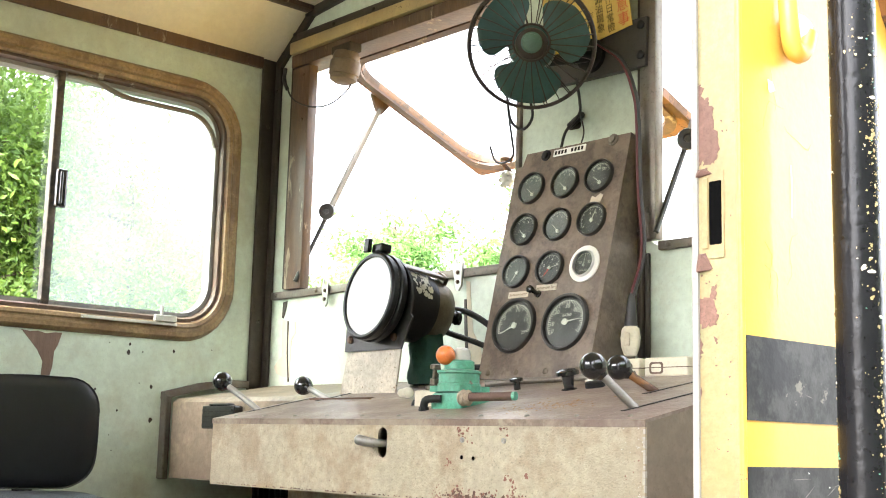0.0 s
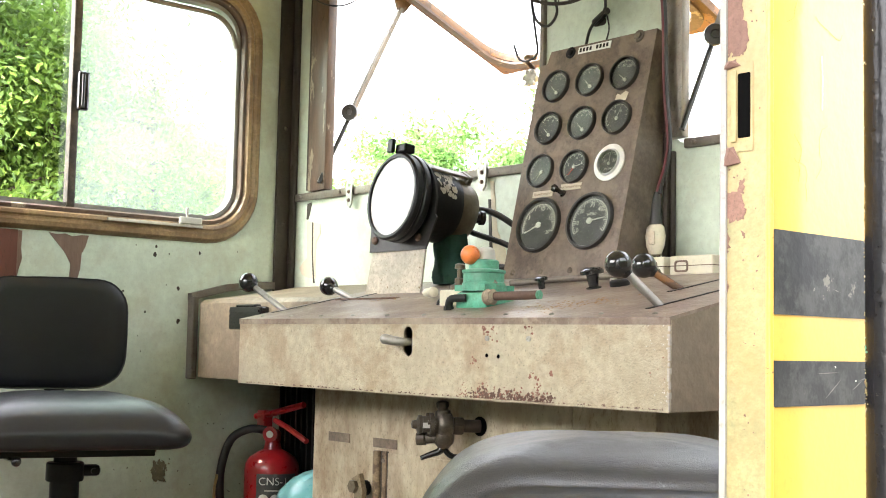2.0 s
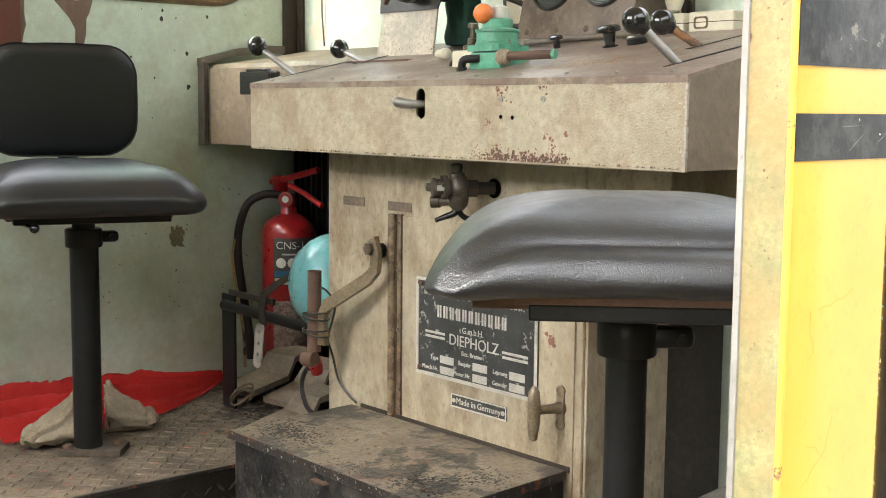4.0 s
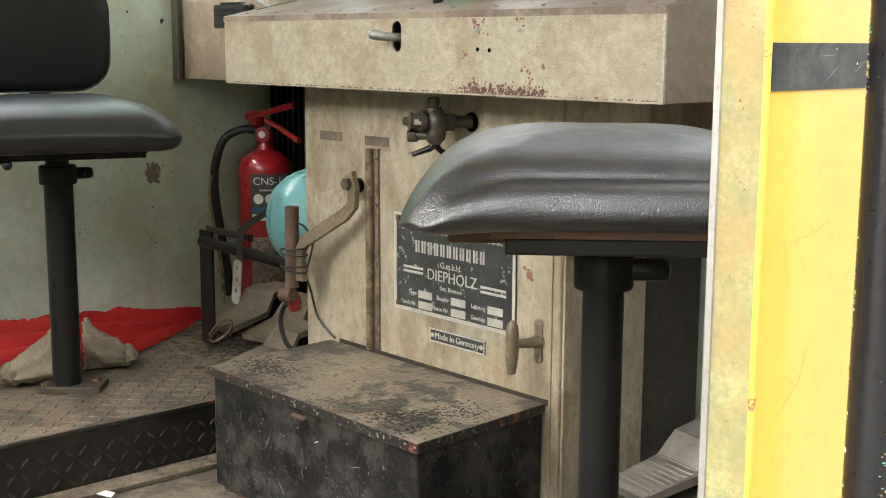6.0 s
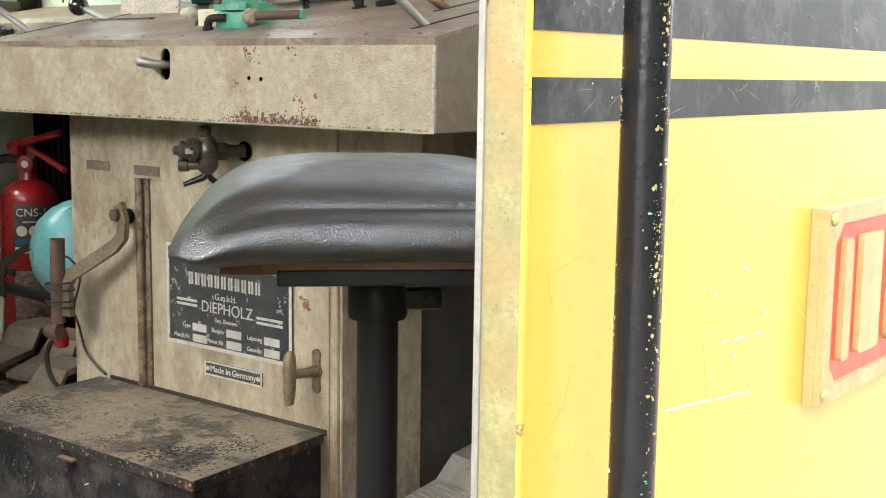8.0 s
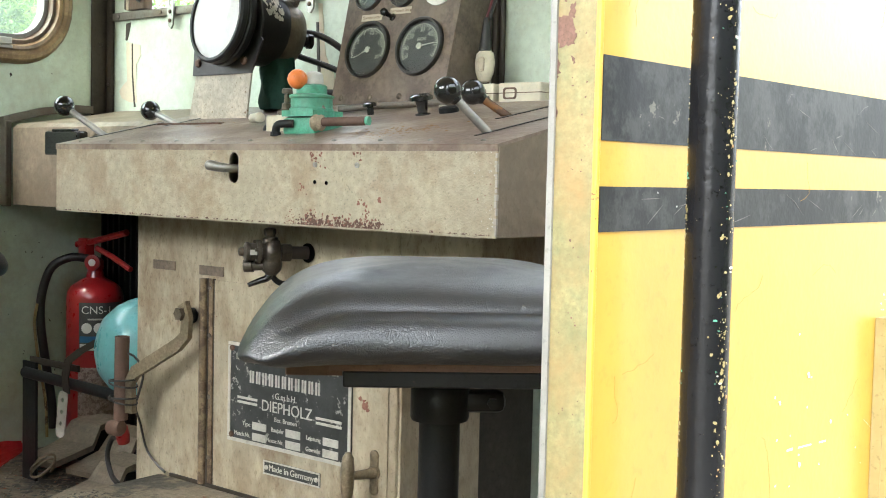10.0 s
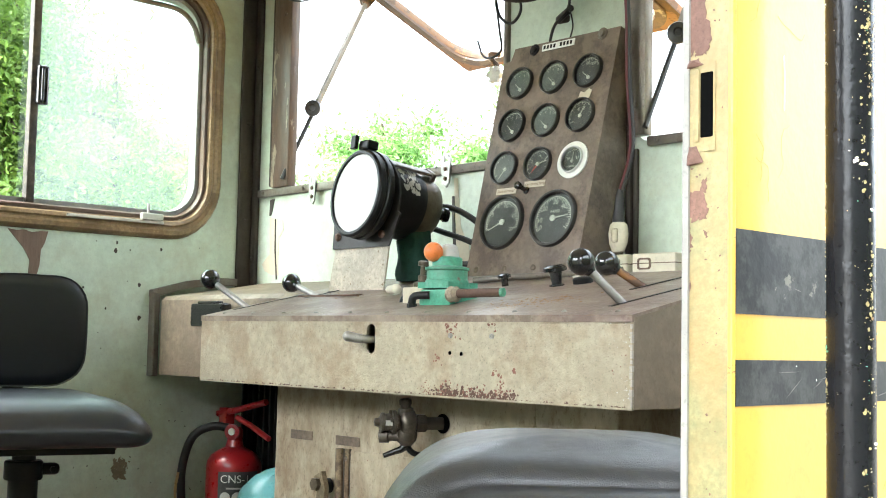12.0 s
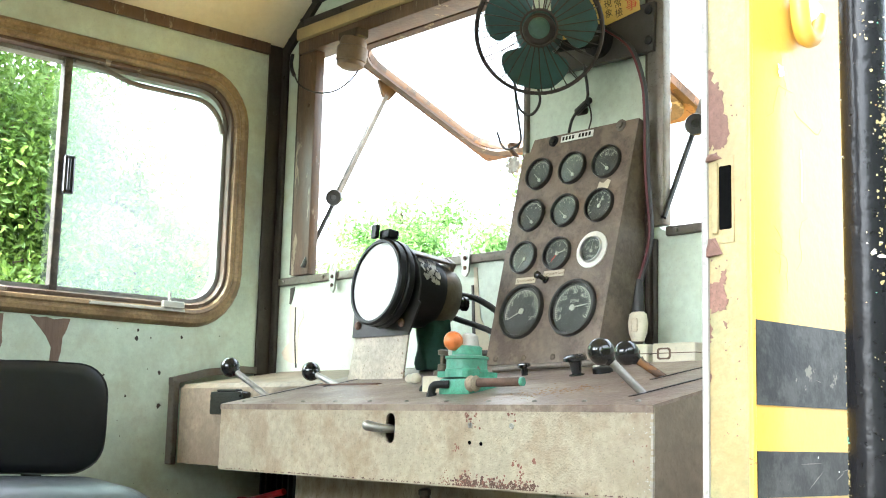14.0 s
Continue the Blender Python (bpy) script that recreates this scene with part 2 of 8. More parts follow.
M_WHITE = mat("white_enamel", (0.78, 0.77, 0.72), 0.5, var=0.06, dirt=(0.5, 0.42, 0.3), dirt_amt=0.1, bump=0.05)
M_TEAL = mat("green_valve_paint", (0.10, 0.36, 0.235), 0.4, var=0.3, scale=18, mottle=0.7, chip=(0.25, 0.2, 0.16), chip_at=0.66, chip_scale=22, dirt=(0.1, 0.17, 0.11), dirt_amt=0.25, dirt_scale=16, bump=0.15)
M_ORANGE = mat("orange_knob", (0.72, 0.2, 0.05), 0.3, var=0.15, dirt=(0.35, 0.12, 0.06), dirt_amt=0.15, dirt_scale=18, bump=0.05)
M_ORANGEP = mat("orange_frame_paint", (0.2, 0.085, 0.023), 0.5, var=0.25, chip=(0.13, 0.075, 0.045), chip_at=0.5, chip_scale=14, bump=0.2)
M_RED = mat("red_extinguisher_paint", (0.34, 0.012, 0.015), 0.3, var=0.15, dirt=(0.2, 0.02, 0.02), dirt_amt=0.2, bump=0.03, coat=0.3)
M_CLOTHRED = mat("red_flag_cloth", (0.44, 0.012, 0.009), 0.85, var=0.15, bump=0.3, bump_scale=500)
M_CLOTHGREY = mat("grey_glove_cloth", (0.32, 0.265, 0.19), 0.95, mottle=0.6, var=0.3, scale=20, bump=0.5, bump_scale=400)
M_CYAN = mat("turquoise_helmet", (0.17, 0.45, 0.47), 0.3, var=0.1, dirt=(0.13, 0.27, 0.27), dirt_amt=0.2, dirt_scale=10, bump=0.03, coat=0.2)
M_FAN = mat("green_fan_blade", (0.03, 0.085, 0.08), 0.35, var=0.2, dirt=(0.035, 0.045, 0.04), dirt_amt=0.4, dirt_scale=9, bump=0.05)
M_WIRE = mat("dark_wire", (0.02, 0.018, 0.017), 0.45, var=0.2, bump=0.02)
M_WIRERED = mat("red_wire", (0.12, 0.015, 0.02), 0.45, var=0.2, bump=0.02)
M_SIGN = mat("yellow_notice", (0.72, 0.5, 0.12), 0.5, var=0.1, dirt=(0.5, 0.33, 0.09), dirt_amt=0.2, bump=0.02)
M_SIGNRED = mat("red_notice_ink", (0.6, 0.05, 0.03), 0.5, var=0.1, bump=0.0)
M_IVORY = mat("ivory_plastic", (0.6, 0.55, 0.42), 0.4, var=0.1, dirt=(0.35, 0.29, 0.2), dirt_amt=0.25, dirt_scale=20, bump=0.04)
M_PLY = mat("bare_plywood", (0.2, 0.13, 0.095), 0.8, var=0.25, scale=30, streak=0.15, bump=0.35)
M_PAPER = mat("torn_paint_backing", (0.62, 0.55, 0.42), 0.8, var=0.08, bump=0.1)
M_MAROON = mat("varnished_board", (0.15, 0.045, 0.03), 0.35, var=0.25, streak=0.2, bump=0.1)
M_SPECKLE = mat("speckled_bracket_paint", (0.52, 0.46, 0.36), 0.5, var=0.3, scale=12, mottle=0.8, chip=(0.26, 0.19, 0.12), chip_at=0.62, chip_scale=70, bump=0.1)
M_DKGREEN = mat("dark_green_cloth", (0.006, 0.042, 0.028), 0.8, var=0.3, bump=0.2)
M_PLATE = mat("nameplate_field", (0.05, 0.052, 0.05), 0.5, metal=0.2, var=0.4, scale=20, chip=(0.45, 0.44, 0.4), chip_at=0.60, chip_scale=70, bump=0.2)
M_CAST = mat("cast_aluminium", (0.55, 0.53, 0.47), 0.5, metal=0.15, var=0.15, dirt=(0.2, 0.17, 0.13), dirt_amt=0.2, dirt_scale=30, bump=0.1)
M_NPRED = mat("red_plate_field", (0.62, 0.06, 0.035), 0.4, var=0.1, bump=0.05)
M_NPGOLD = mat("bronze_plate_rim", (0.34, 0.27, 0.12), 0.4, metal=0.3, var=0.2, bump=0.1)
M_TAPE = mat("pale_label_tape", (0.55, 0.48, 0.36), 0.6, var=0.1, bump=0.02)


def foliage(name, a, b):
    m = bpy.data.materials.new(name)
    m.use_nodes = True
    nt = m.node_tree
    nt.nodes.clear()
    N, L = nt.nodes.new, nt.links.new
    out, ad, df, tl = N("ShaderNodeOutputMaterial"), N("ShaderNodeMixShader"), N("ShaderNodeBsdfPrincipled"), N("ShaderNodeBsdfTranslucent")
    geo, tc, n = N("ShaderNodeNewGeometry"), N("ShaderNodeTexCoord"), N("ShaderNodeTexNoise")
    n.inputs["Scale"].default_value = 0.9
    L(tc.outputs["Object"], n.inputs["Vector"])
    av = N("ShaderNodeMath")
    av.operation = "MULTIPLY_ADD"
    av.inputs[1].default_value = 0.55
    L(geo.outputs["Random Per Island"], av.inputs[0])
    sc = N("ShaderNodeMapRange")
    sc.inputs["From Min"].default_value, sc.inputs["From Max"].default_value, sc.inputs["To Max"].default_value = 0.35, 0.65, 0.5
    L(n.outputs["Fac"], sc.inputs["Value"])
    L(sc.outputs[0], av.inputs[2])
    x = N("ShaderNodeMix")
    x.data_type = "RGBA"
    x.inputs[6].default_value, x.inputs[7].default_value = (*a, 1), (*b, 1)
    L(av.outputs[0], x.inputs[0])
    L(x.outputs[2], df.inputs["Base Color"])
    L(x.outputs[2], tl.inputs[0])
    df.inputs["Roughness"].default_value = 0.45
    ad.inputs[0].default_value = 0.45
    L(df.outputs[0], ad.inputs[1])
    L(tl.outputs[0], ad.inputs[2])
    L(ad.outputs[0], out.inputs[0])
    return m


M_LEAF = foliage("leaves_bright", (0.11, 0.21, 0.035), (0.35, 0.49, 0.10))
M_LEAFFAR = foliage("leaves_far", (0.09, 0.20, 0.05), (0.25, 0.42, 0.12))
M_LEAFD = foliage("leaves_dark", (0.06, 0.13, 0.025), (0.19, 0.30, 0.06))
M_BARK = mat("bark", (0.1, 0.075, 0.05), 0.9, var=0.3, scale=12, streak=0.2, bump=0.6, bump_scale=40)
M_SCRAPE = mat("grey_scrape", (0.13, 0.12, 0.105), 0.6, var=0.3, scale=30, bump=0.1)
M_GROUND = mat("gravel_ground", (0.2, 0.185, 0.155), 0.95, var=0.4, scale=0.8, bump=0.5, bump_scale=20)

M_WEATHER = mat("weathered_brown_can", (0.15, 0.105, 0.065), 0.6, var=0.3, scale=16, dirt=(0.1, 0.07, 0.05), dirt_amt=0.4, dirt_scale=12, bump=0.25)
M_BOARD = mat("dark_grey_board", (0.055, 0.05, 0.045), 0.55, var=0.25, chip=(0.16, 0.13, 0.1), chip_at=0.7, chip_scale=18, bump=0.2)
M_OLDWIRE = mat("rusty_dark_wire", (0.045, 0.035, 0.03), 0.5, metal=0.4, var=0.3, bump=0.1)
M_BADGE = mat("green_badge", (0.07, 0.13, 0.10), 0.35, metal=0.3, var=0.3, scale=30, bump=0.1)

M_RUSTCHIP = mat("rust_patch_brown", (0.22, 0.10, 0.07), 0.8, var=0.3, scale=30, bump=0.3)
M_JAMBRUST = mat("jamb_rust_brown", (0.13, 0.068, 0.05), 0.8, var=0.3, scale=30, mottle=0.7, bump=0.3)
# brown of the side locker; on the desk end it stands in for shade
M_LOCKER = mat("locker_brown_and_end_shade", (0.27, 0.215, 0.15), 0.55, var=0.3, mottle=0.9, speckle=0.5, chip=(0.13, 0.08, 0.055), chip_at=0.7, chip_scale=11, dirt=(0.13, 0.09, 0.06), dirt_amt=0.4, dirt_scale=4, bump=0.3, stain=(0.36, 0.30, 0.21), stain_at=0.54, stain_soft=0.12, stain_scale=7, stain_amt=0.5)
# near-black colour that carries shade, for the sheet and box by the cabinet
M_SHADE = mat("painted_shade", (0.075, 0.068, 0.055), 0.6, var=0.3, mottle=0.6, dirt=(0.04, 0.033, 0.027), dirt_amt=0.35, dirt_scale=5, bump=0.2, spec=0.3)
M_STAIN = mat("scorched_stain", (0.24, 0.205, 0.135), 0.7, var=0.4, scale=30, mottle=0.8, bump=0.1)
M_EDGEGREY = mat("grey_edge_trim", (0.22, 0.21, 0.19), 0.5, var=0.2, mottle=0.5, bump=0.1)
M_RUSTORANGE = mat("orange_rust_dust", (0.33, 0.19, 0.08), 0.8, var=0.3, scale=30, bump=0.1)
M_PALEWEAR = mat("pale_bare_wear", (0.42, 0.38, 0.32), 0.5, var=0.3, scale=30, bump=0.1)
M_HINGE = mat("grimy_hinge_paint", (0.24, 0.175, 0.105), 0.5, var=0.3, scale=30, mottle=0.9, stain=(0.08, 0.05, 0.03), stain_at=0.48, stain_soft=0.06, stain_scale=24, bump=0.2)
M_BASE = mat("grimy_base_plate", (0.115, 0.09, 0.066), 0.55, metal=0.2, var=0.3, scale=20, mottle=0.8, stain=(0.04, 0.032, 0.026), stain_at=0.48, stain_soft=0.08, stain_scale=18, bump=0.25)
M_BLUE = mat("blue_print", (0.03, 0.14, 0.3), 0.5, var=0.1, bump=0.0)
M_OLDLABEL = mat("worn_paper_label", (0.40, 0.31, 0.28), 0.7, var=0.4, scale=30, mottle=0.9, speckle=0.9, stain=(0.16, 0.10, 0.09), stain_at=0.5, stain_soft=0.04, stain_scale=90, stain_amt=0.8, bump=0.05)
M_NAVY = mat("dark_blue_brim", (0.012, 0.02, 0.05), 0.35, var=0.1, bump=0.02)
M_TREADPAD = mat("worn_pedal_paint", (0.27, 0.22, 0.165), 0.5, metal=0.1, var=0.3, scale=14, mottle=0.8, dirt=(0.13, 0.1, 0.07), dirt_amt=0.3, dirt_scale=10, bump=0.2)
M_STEELPAD = mat("polished_pedal", (0.42, 0.4, 0.36), 0.32, metal=0.7, var=0.25, scale=16, dirt=(0.16, 0.12, 0.08), dirt_amt=0.25, dirt_scale=12, bump=0.15)
M_CRACK = mat("fine_paint_crack", (0.44, 0.25, 0.035), 0.7, var=0.2, bump=0.0)
M_YELLOWCHIP = mat("chipped_yellow_edge", (0.62, 0.36, 0.05), 0.4, var=0.1, chip=(0.2, 0.11, 0.06), chip_at=0.6, chip_scale=30, bump=0.3)


def glass(name, dirt_amt, tint=(0.9, 0.97, 0.94), film=(0.85, 0.92, 0.9)):
    m = bpy.data.materials.new(name)
    m.use_nodes = True
    nt = m.node_tree
    nt.nodes.clear()
    N, L = nt.nodes.new, nt.links.new
    out, mixs, tr, gl, df = N("ShaderNodeOutputMaterial"), N("ShaderNodeMixShader"), N("ShaderNodeBsdfTransparent"), N("ShaderNodeBsdfGlossy"), N("ShaderNodeBsdfTranslucent")
    tr.inputs[0].default_value = (*tint, 1)
    gl.inputs["Roughness"].default_value = 0.03
    m2, lw, pw = N("ShaderNodeMixShader"), N("ShaderNodeLayerWeight"), N("ShaderNodeMath")
    pw.operation = "POWER"
    pw.inputs[1].default_value = 4.0
    lw.inputs["Blend"].default_value = 0.35
    L(lw.outputs["Facing"], pw.inputs[0])
    L(pw.outputs[0], m2.inputs[0])
    L(tr.outputs[0], m2.inputs[1])
    L(gl.outputs[0], m2.inputs[2])
    n, r = N("ShaderNodeTexNoise"), N("ShaderNodeMapRange")
    n.inputs["Scale"].default_value, n.inputs["Detail"].default_value = 3.0, 7
    tc = N("ShaderNodeTexCoord")
    L(tc.outputs["Object"], n.inputs["Vector"])
    L(n.outputs["Fac"], r.inputs["Value"])
    r.inputs["From Min"].default_value, r.inputs["From Max"].default_value = 0.3, 0.7
    r.inputs["To Min"].default_value, r.inputs["To Max"].default_value = dirt_amt * 0.6, dirt_amt
    df.inputs[0].default_value = (*film, 1)
    L(r.outputs[0], mixs.inputs[0])
    L(m2.outputs[0], mixs.inputs[1])
    L(df.outputs[0], mixs.inputs[2])
    L(mixs.outputs[0], out.inputs[0])
    return m


M_GLASSDIRTY = glass("dirty_window_glass", 0.13, (0.88, 0.97, 0.90), (0.64, 0.74, 0.67))
M_GLASS = glass("clear_glass", 0.02, (0.99, 1.0, 0.99))
M_LENS = glass("gauge_glass", 0.10, (0.98, 0.99, 0.98))
# the white base stands in for bright sky mirrored in the lens
M_LAMPGLASS = mat("lens_reflection_white", (0.86, 0.87, 0.87), 0.12, var=0.03, bump=0.02, coat=0.6)


# ---- mesh helpers ----
def part(name, bm, material, parent=None, label="", smooth=False, auto=True):
    me = bpy.data.meshes.new(name)
    bmesh.ops.recalc_face_normals(bm, faces=bm.faces[:])
    bm.to_mesh(me)
    bm.free()
    me.materials.append(material)
    if smooth:
        me.polygons.foreach_set("use_smooth", [True] * len(me.polygons))
        if auto:
            me.set_sharp_from_angle(angle=radians(38))
    ob = new(name, me)
    if parent:
        ob.parent = parent
        ob.matrix_parent_inverse = rest(parent).inverted()
    if label:
        ob["label"] = label
    return ob


def rest(ob):
    m = ob.matrix_basis.copy()
    if ob.parent:
        m = rest(ob.parent) @ ob.matrix_parent_inverse @ m
    return m


def thing(name, at, label, category, group=""):
    ob = new(name)
    ob.empty_display_size = 0.05
    ob.matrix_basis = Matrix.Translation(at)
    return tagged(ob, label, category, group)


def struct(name, bm, material, smooth=False, label=""):
    return tagged(part(name, bm, material, None, label, smooth), kind="structure")


def B():
    return bmesh.new()


def box(bm, x0, x1, y0, y1, z0, z1, bevel=0.0, m=None, seg=2):
    vs = [bm.verts.new((x, y, z)) for x in (x0, x1) for y in (y0, y1) for z in (z0, z1)]
    fs = [bm.faces.new([vs[i] for i in q]) for q in ((0, 1, 3, 2), (4, 6, 7, 5), (0, 4, 5, 1), (2, 3, 7, 6), (0, 2, 6, 4), (1, 5, 7, 3))]
    if bevel:
        es = list({e for f in fs for e in f.edges})
        r = bmesh.ops.bevel(bm, geom=es, offset=bevel, segments=seg, profile=0.5, affect="EDGES")
        vs = list({v for f in r["faces"] for v in f.verts} | {v for v in vs if v.is_valid})
    if m is not None:
        bmesh.ops.transform(bm, matrix=m, verts=vs)
    return vs


def axes(d):
    d = Vector(d).normalized()
    a = d.orthogonal().normalized()
    if abs(d.z) < 0.99:
        a = d.cross(Vector((0, 0, 1))).normalized()
    return a, d.cross(a).normalized(), d


def ring(bm, c, a, b, ra, rb, seg):
    return [bm.verts.new(Vector(c) + a * (ra * math.cos(2 * math.pi * i / seg)) + b * (rb * math.sin(2 * math.pi * i / seg))) for i in range(seg)]


def skin(bm, rings, close=True, caps=True):
    for r0, r1 in zip(rings, rings[1:]):
        n = len(r0)
        for i in range(n if close else n - 1):
            bm.faces.new((r0[i], r0[(i + 1) % n], r1[(i + 1) % n], r1[i]))
    if caps:
        bm.faces.new(rings[0][::-1])
        bm.faces.new(rings[-1])


def cyl(bm, p0, p1, r0, r1=None, seg=20):
    a, b, d = axes(Vector(p1) - Vector(p0))
    skin(bm, [ring(bm, p0, a, b, r0, r0, seg), ring(bm, p1, a, b, r1 or r0, r1 or r0, seg)])


def lathe(bm, prof, c, d, seg=24, sx=1.0):
    """prof: pairs of radius and height along d from c."""
    a, b, d = axes(d)
    skin(bm, [ring(bm, Vector(c) + d * h, a, b, max(r, 1e-4) * sx, max(r, 1e-4), seg) for r, h in prof])


def tube(bm, pts, r, seg=8, r1=None):
    pts = [Vector(p) for p in pts]
    rings, ref = [], None
    for i, p in enumerate(pts):
        d = (pts[min(i + 1, len(pts) - 1)] - pts[max(i - 1, 0)]).normalized()
        if ref is None:
            ref = d.orthogonal().normalized()
        ref = (ref - d * ref.dot(d)).normalized()
        rad = r if r1 is None else r + (r1 - r) * i / (len(pts) - 1)
        rings.append(ring(bm, p, ref, d.cross(ref), rad, rad, seg))
    skin(bm, rings)


def curve(pts, n=8):
    """A smooth line through the points."""
    p = [Vector(q) for q in pts]
    p = [p[0] * 2 - p[1], *p, p[-1] * 2 - p[-2]]
    out = []
    for i in range(1, len(p) - 2):
        for k in range(n):
            t = k / n
            out.append(0.5 * ((2 * p[i]) + (p[i + 1] - p[i - 1]) * t + (2 * p[i - 1] - 5 * p[i] + 4 * p[i + 1] - p[i + 2]) * t * t + (3 * p[i] - p[i - 1] - 3 * p[i + 1] + p[i + 2]) * t ** 3))
    out.append(p[-2])
    return out


def ball(bm, c, r, u=20, v=12, sq=(1, 1, 1)):
    res = bmesh.ops.create_uvsphere(bm, u_segments=u, v_segments=v, radius=r)
    bmesh.ops.transform(bm, matrix=Matrix.Translation(c) @ Matrix.Diagonal((*sq, 1)), verts=res["verts"])


def rrect(x0, x1, z0, z1, r, n=6):
    out = []
    for cx, cz, a0 in ((x1 - r, z1 - r, 0), (x0 + r, z1 - r, 90), (x0 + r, z0 + r, 180), (x1 - r, z0 + r, 270)):
        out += [(cx + r * math.cos(radians(a0 + 90 * k / n)), cz + r * math.sin(radians(a0 + 90 * k / n))) for k in range(n + 1)]
    return out


def sheet(bm, outer, holes, place, depth):
    """A flat sheet with openings. place(u, v): a point; depth: the way through the sheet."""
    edges = []
    for loop in (outer, *holes):
        vs = [bm.verts.new(place(u, v)) for u, v in loop]
        edges += [bm.edges.new((vs[i], vs[(i + 1) % len(vs)])) for i in range(len(vs))]
    fs = [g for g in bmesh.ops.triangle_fill(bm, use_beauty=True, use_dissolve=False, edges=edges)["geom"] if isinstance(g, bmesh.types.BMFace)]
    ext = bmesh.ops.extrude_face_region(bm, geom=fs)["geom"]
    bmesh.ops.translate(bm, vec=depth, verts=[g for g in ext if isinstance(g, bmesh.types.BMVert)])


def loft(bm, section, path_pts):
    """Sweeps a closed section of (offset out, offset up) pairs round a closed flat loop of points with outward and normal ways."""
    rings = [[bm.verts.new(p + o * a + n * b) for a, b in section] for p, o, n in path_pts]
    rings.append(rings[0])
    skin(bm, rings, caps=False)


def screw(bm, c, d, r=0.004):
    lathe(bm, [(r, 0), (r, r * 0.35), (r * 0.6, r * 0.75), (0, r * 0.8)], c, d, 8)


def words(name, text, size, m, material, parent, depth=0.0008, label="", align="CENTER"):
    cu = bpy.data.curves.new(name, "FONT")
    cu.body, cu.size, cu.extrude, cu.align_x, cu.align_y = text, size, depth, align, "CENTER"
    tmp = bpy.data.objects.new(name, cu)
    me = bpy.data.meshes.new_from_object(tmp)
    bpy.data.objects.remove(tmp)
    bpy.data.curves.remove(cu)
    me.transform(m)
    me.materials.clear()
    me.materials.append(material)
    me.name = name
    ob = new(name, me)
    if parent:
        ob.parent = parent
        ob.matrix_parent_inverse = rest(parent).inverted()
    if label:
        ob["label"] = label
    return ob


# ---- setting: ground and cab shell ----
bm = B()
vs = [bm.verts.new(p) for p in ((-400, -400, GROUND), (400, -400, GROUND), (400, 400, GROUND), (-400, 400, GROUND))]
bm.faces.new(vs)
struct("ground", bm, M_GROUND)

# far side wall with its rounded window
WY0, WY1, WZ0, WZ1 = 0.72, 1.689, 1.080, 1.660
bm = B()
sheet(bm, [(YR, -0.05), (YF + 0.05, -0.05), (YF + 0.05, 1.80), (YR, 1.80)], [rrect(WY0, WY1, WZ0, WZ1, 0.10)], lambda u, v: Vector((XL, u, v)), Vector((-0.045, 0, 0)))
struct("wall_left", bm, M_GREEN)

# front wall with two windscreen openings
W1 = (-2.584, -1.776, 1.175, 1.768)
W2 = (-1.436, -0.640, 1.175, 1.768)
bm = B()
sheet(bm, [(XL - 0.04, -0.05), (XO - 0.004, -0.05), (XO - 0.004, 1.80), (-0.60, 1.925), (-1.3, 1.99), (-1.85, 1.99), (-2.532, 1.925), (XL - 0.04, 1.80)],
      [rrect(W1[0], W1[1], W1[2], W1[3], 0.03), rrect(W2[0], W2[1], W2[2], W2[3], 0.03)], lambda u, v: Vector((u, YF, v)), Vector((0, 0.045, 0)))
struct("wall_front", bm, M_GREEN)

# unseen rear wall; its two openings are made up to light the desk front
bm = B()
sheet(bm, [(XL, -0.05), (XI, -0.05), (XI, 1.80), (-0.60, 1.925), (-1.3, 1.99), (-1.85, 1.99), (-2.532, 1.925), (XL, 1.80)],
      [rrect(-2.32, -1.55, 1.20, 1.77, 0.05), rrect(-1.45, -0.90, 1.20, 1.77, 0.05)], lambda u, v: Vector((u, YR, v)), Vector((0, -0.045, 0)))
struct("wall_rear", bm, M_GREEN)

# near side wall ahead of and behind the door: cream inside, yellow outside
def side_wall(name, y0, y1, holes, ztop):
    bm = B()
    sheet(bm, [(y0, -0.05), (y1, -0.05), (y1, ztop), (y0, ztop)], holes, lambda u, v: Vector((XI, u, v)), Vector((0.032, 0, 0)))
    struct(name + "_inner", bm, M_JAMB)

side_wall("wall_right", JY, YF + 0.045, [rrect(0.862, 1.708, 1.102, 1.668, 0.07)], 1.80)
# unseen stretch, carried forward to DY so the doorway lets in less light
side_wall("wall_right_rear", YR - 0.045, DY, [], 1.80)
bm = B()
sheet(bm, [(JY + 0.002, GROUND + 0.25), (4.2, GROUND + 0.25), (4.2, 1.075), (YF + 0.05, 1.075), (YF + 0.05, 1.82), (JY + 0.002, 1.82)], [rrect(0.862, 1.708, 1.102, 1.668, 0.07)], lambda u, v: Vector((XO, u, v)), Vector((-0.006, 0, 0)))
body = struct("wall_right_skin", bm, M_YELLOW)
bm = B()
sheet(bm, [(YR - 0.045, GROUND + 0.25), (DY, GROUND + 0.25), (DY, 1.82), (YR - 0.045, 1.82)], [], lambda u, v: Vector((XO, u, v)), Vector((-0.006, 0, 0)))
struct("wall_right_rear_skin", bm, M_YELLOW)
bm = B()
box(bm, XI, XO, DY, JY, 1.72, 1.82)
struct("door_lintel", bm, M_YELLOW)
# unseen panel added low across the doorway to keep low light out
bm = B()
box(bm, XI, XO, DY + 0.005, JY - 0.28, -0.05, 0.56, 0.004)
box(bm, XI + 0.002, XO - 0.002, JY - 0.279, JY - 0.004, -0.05, 0.47, 0.004)
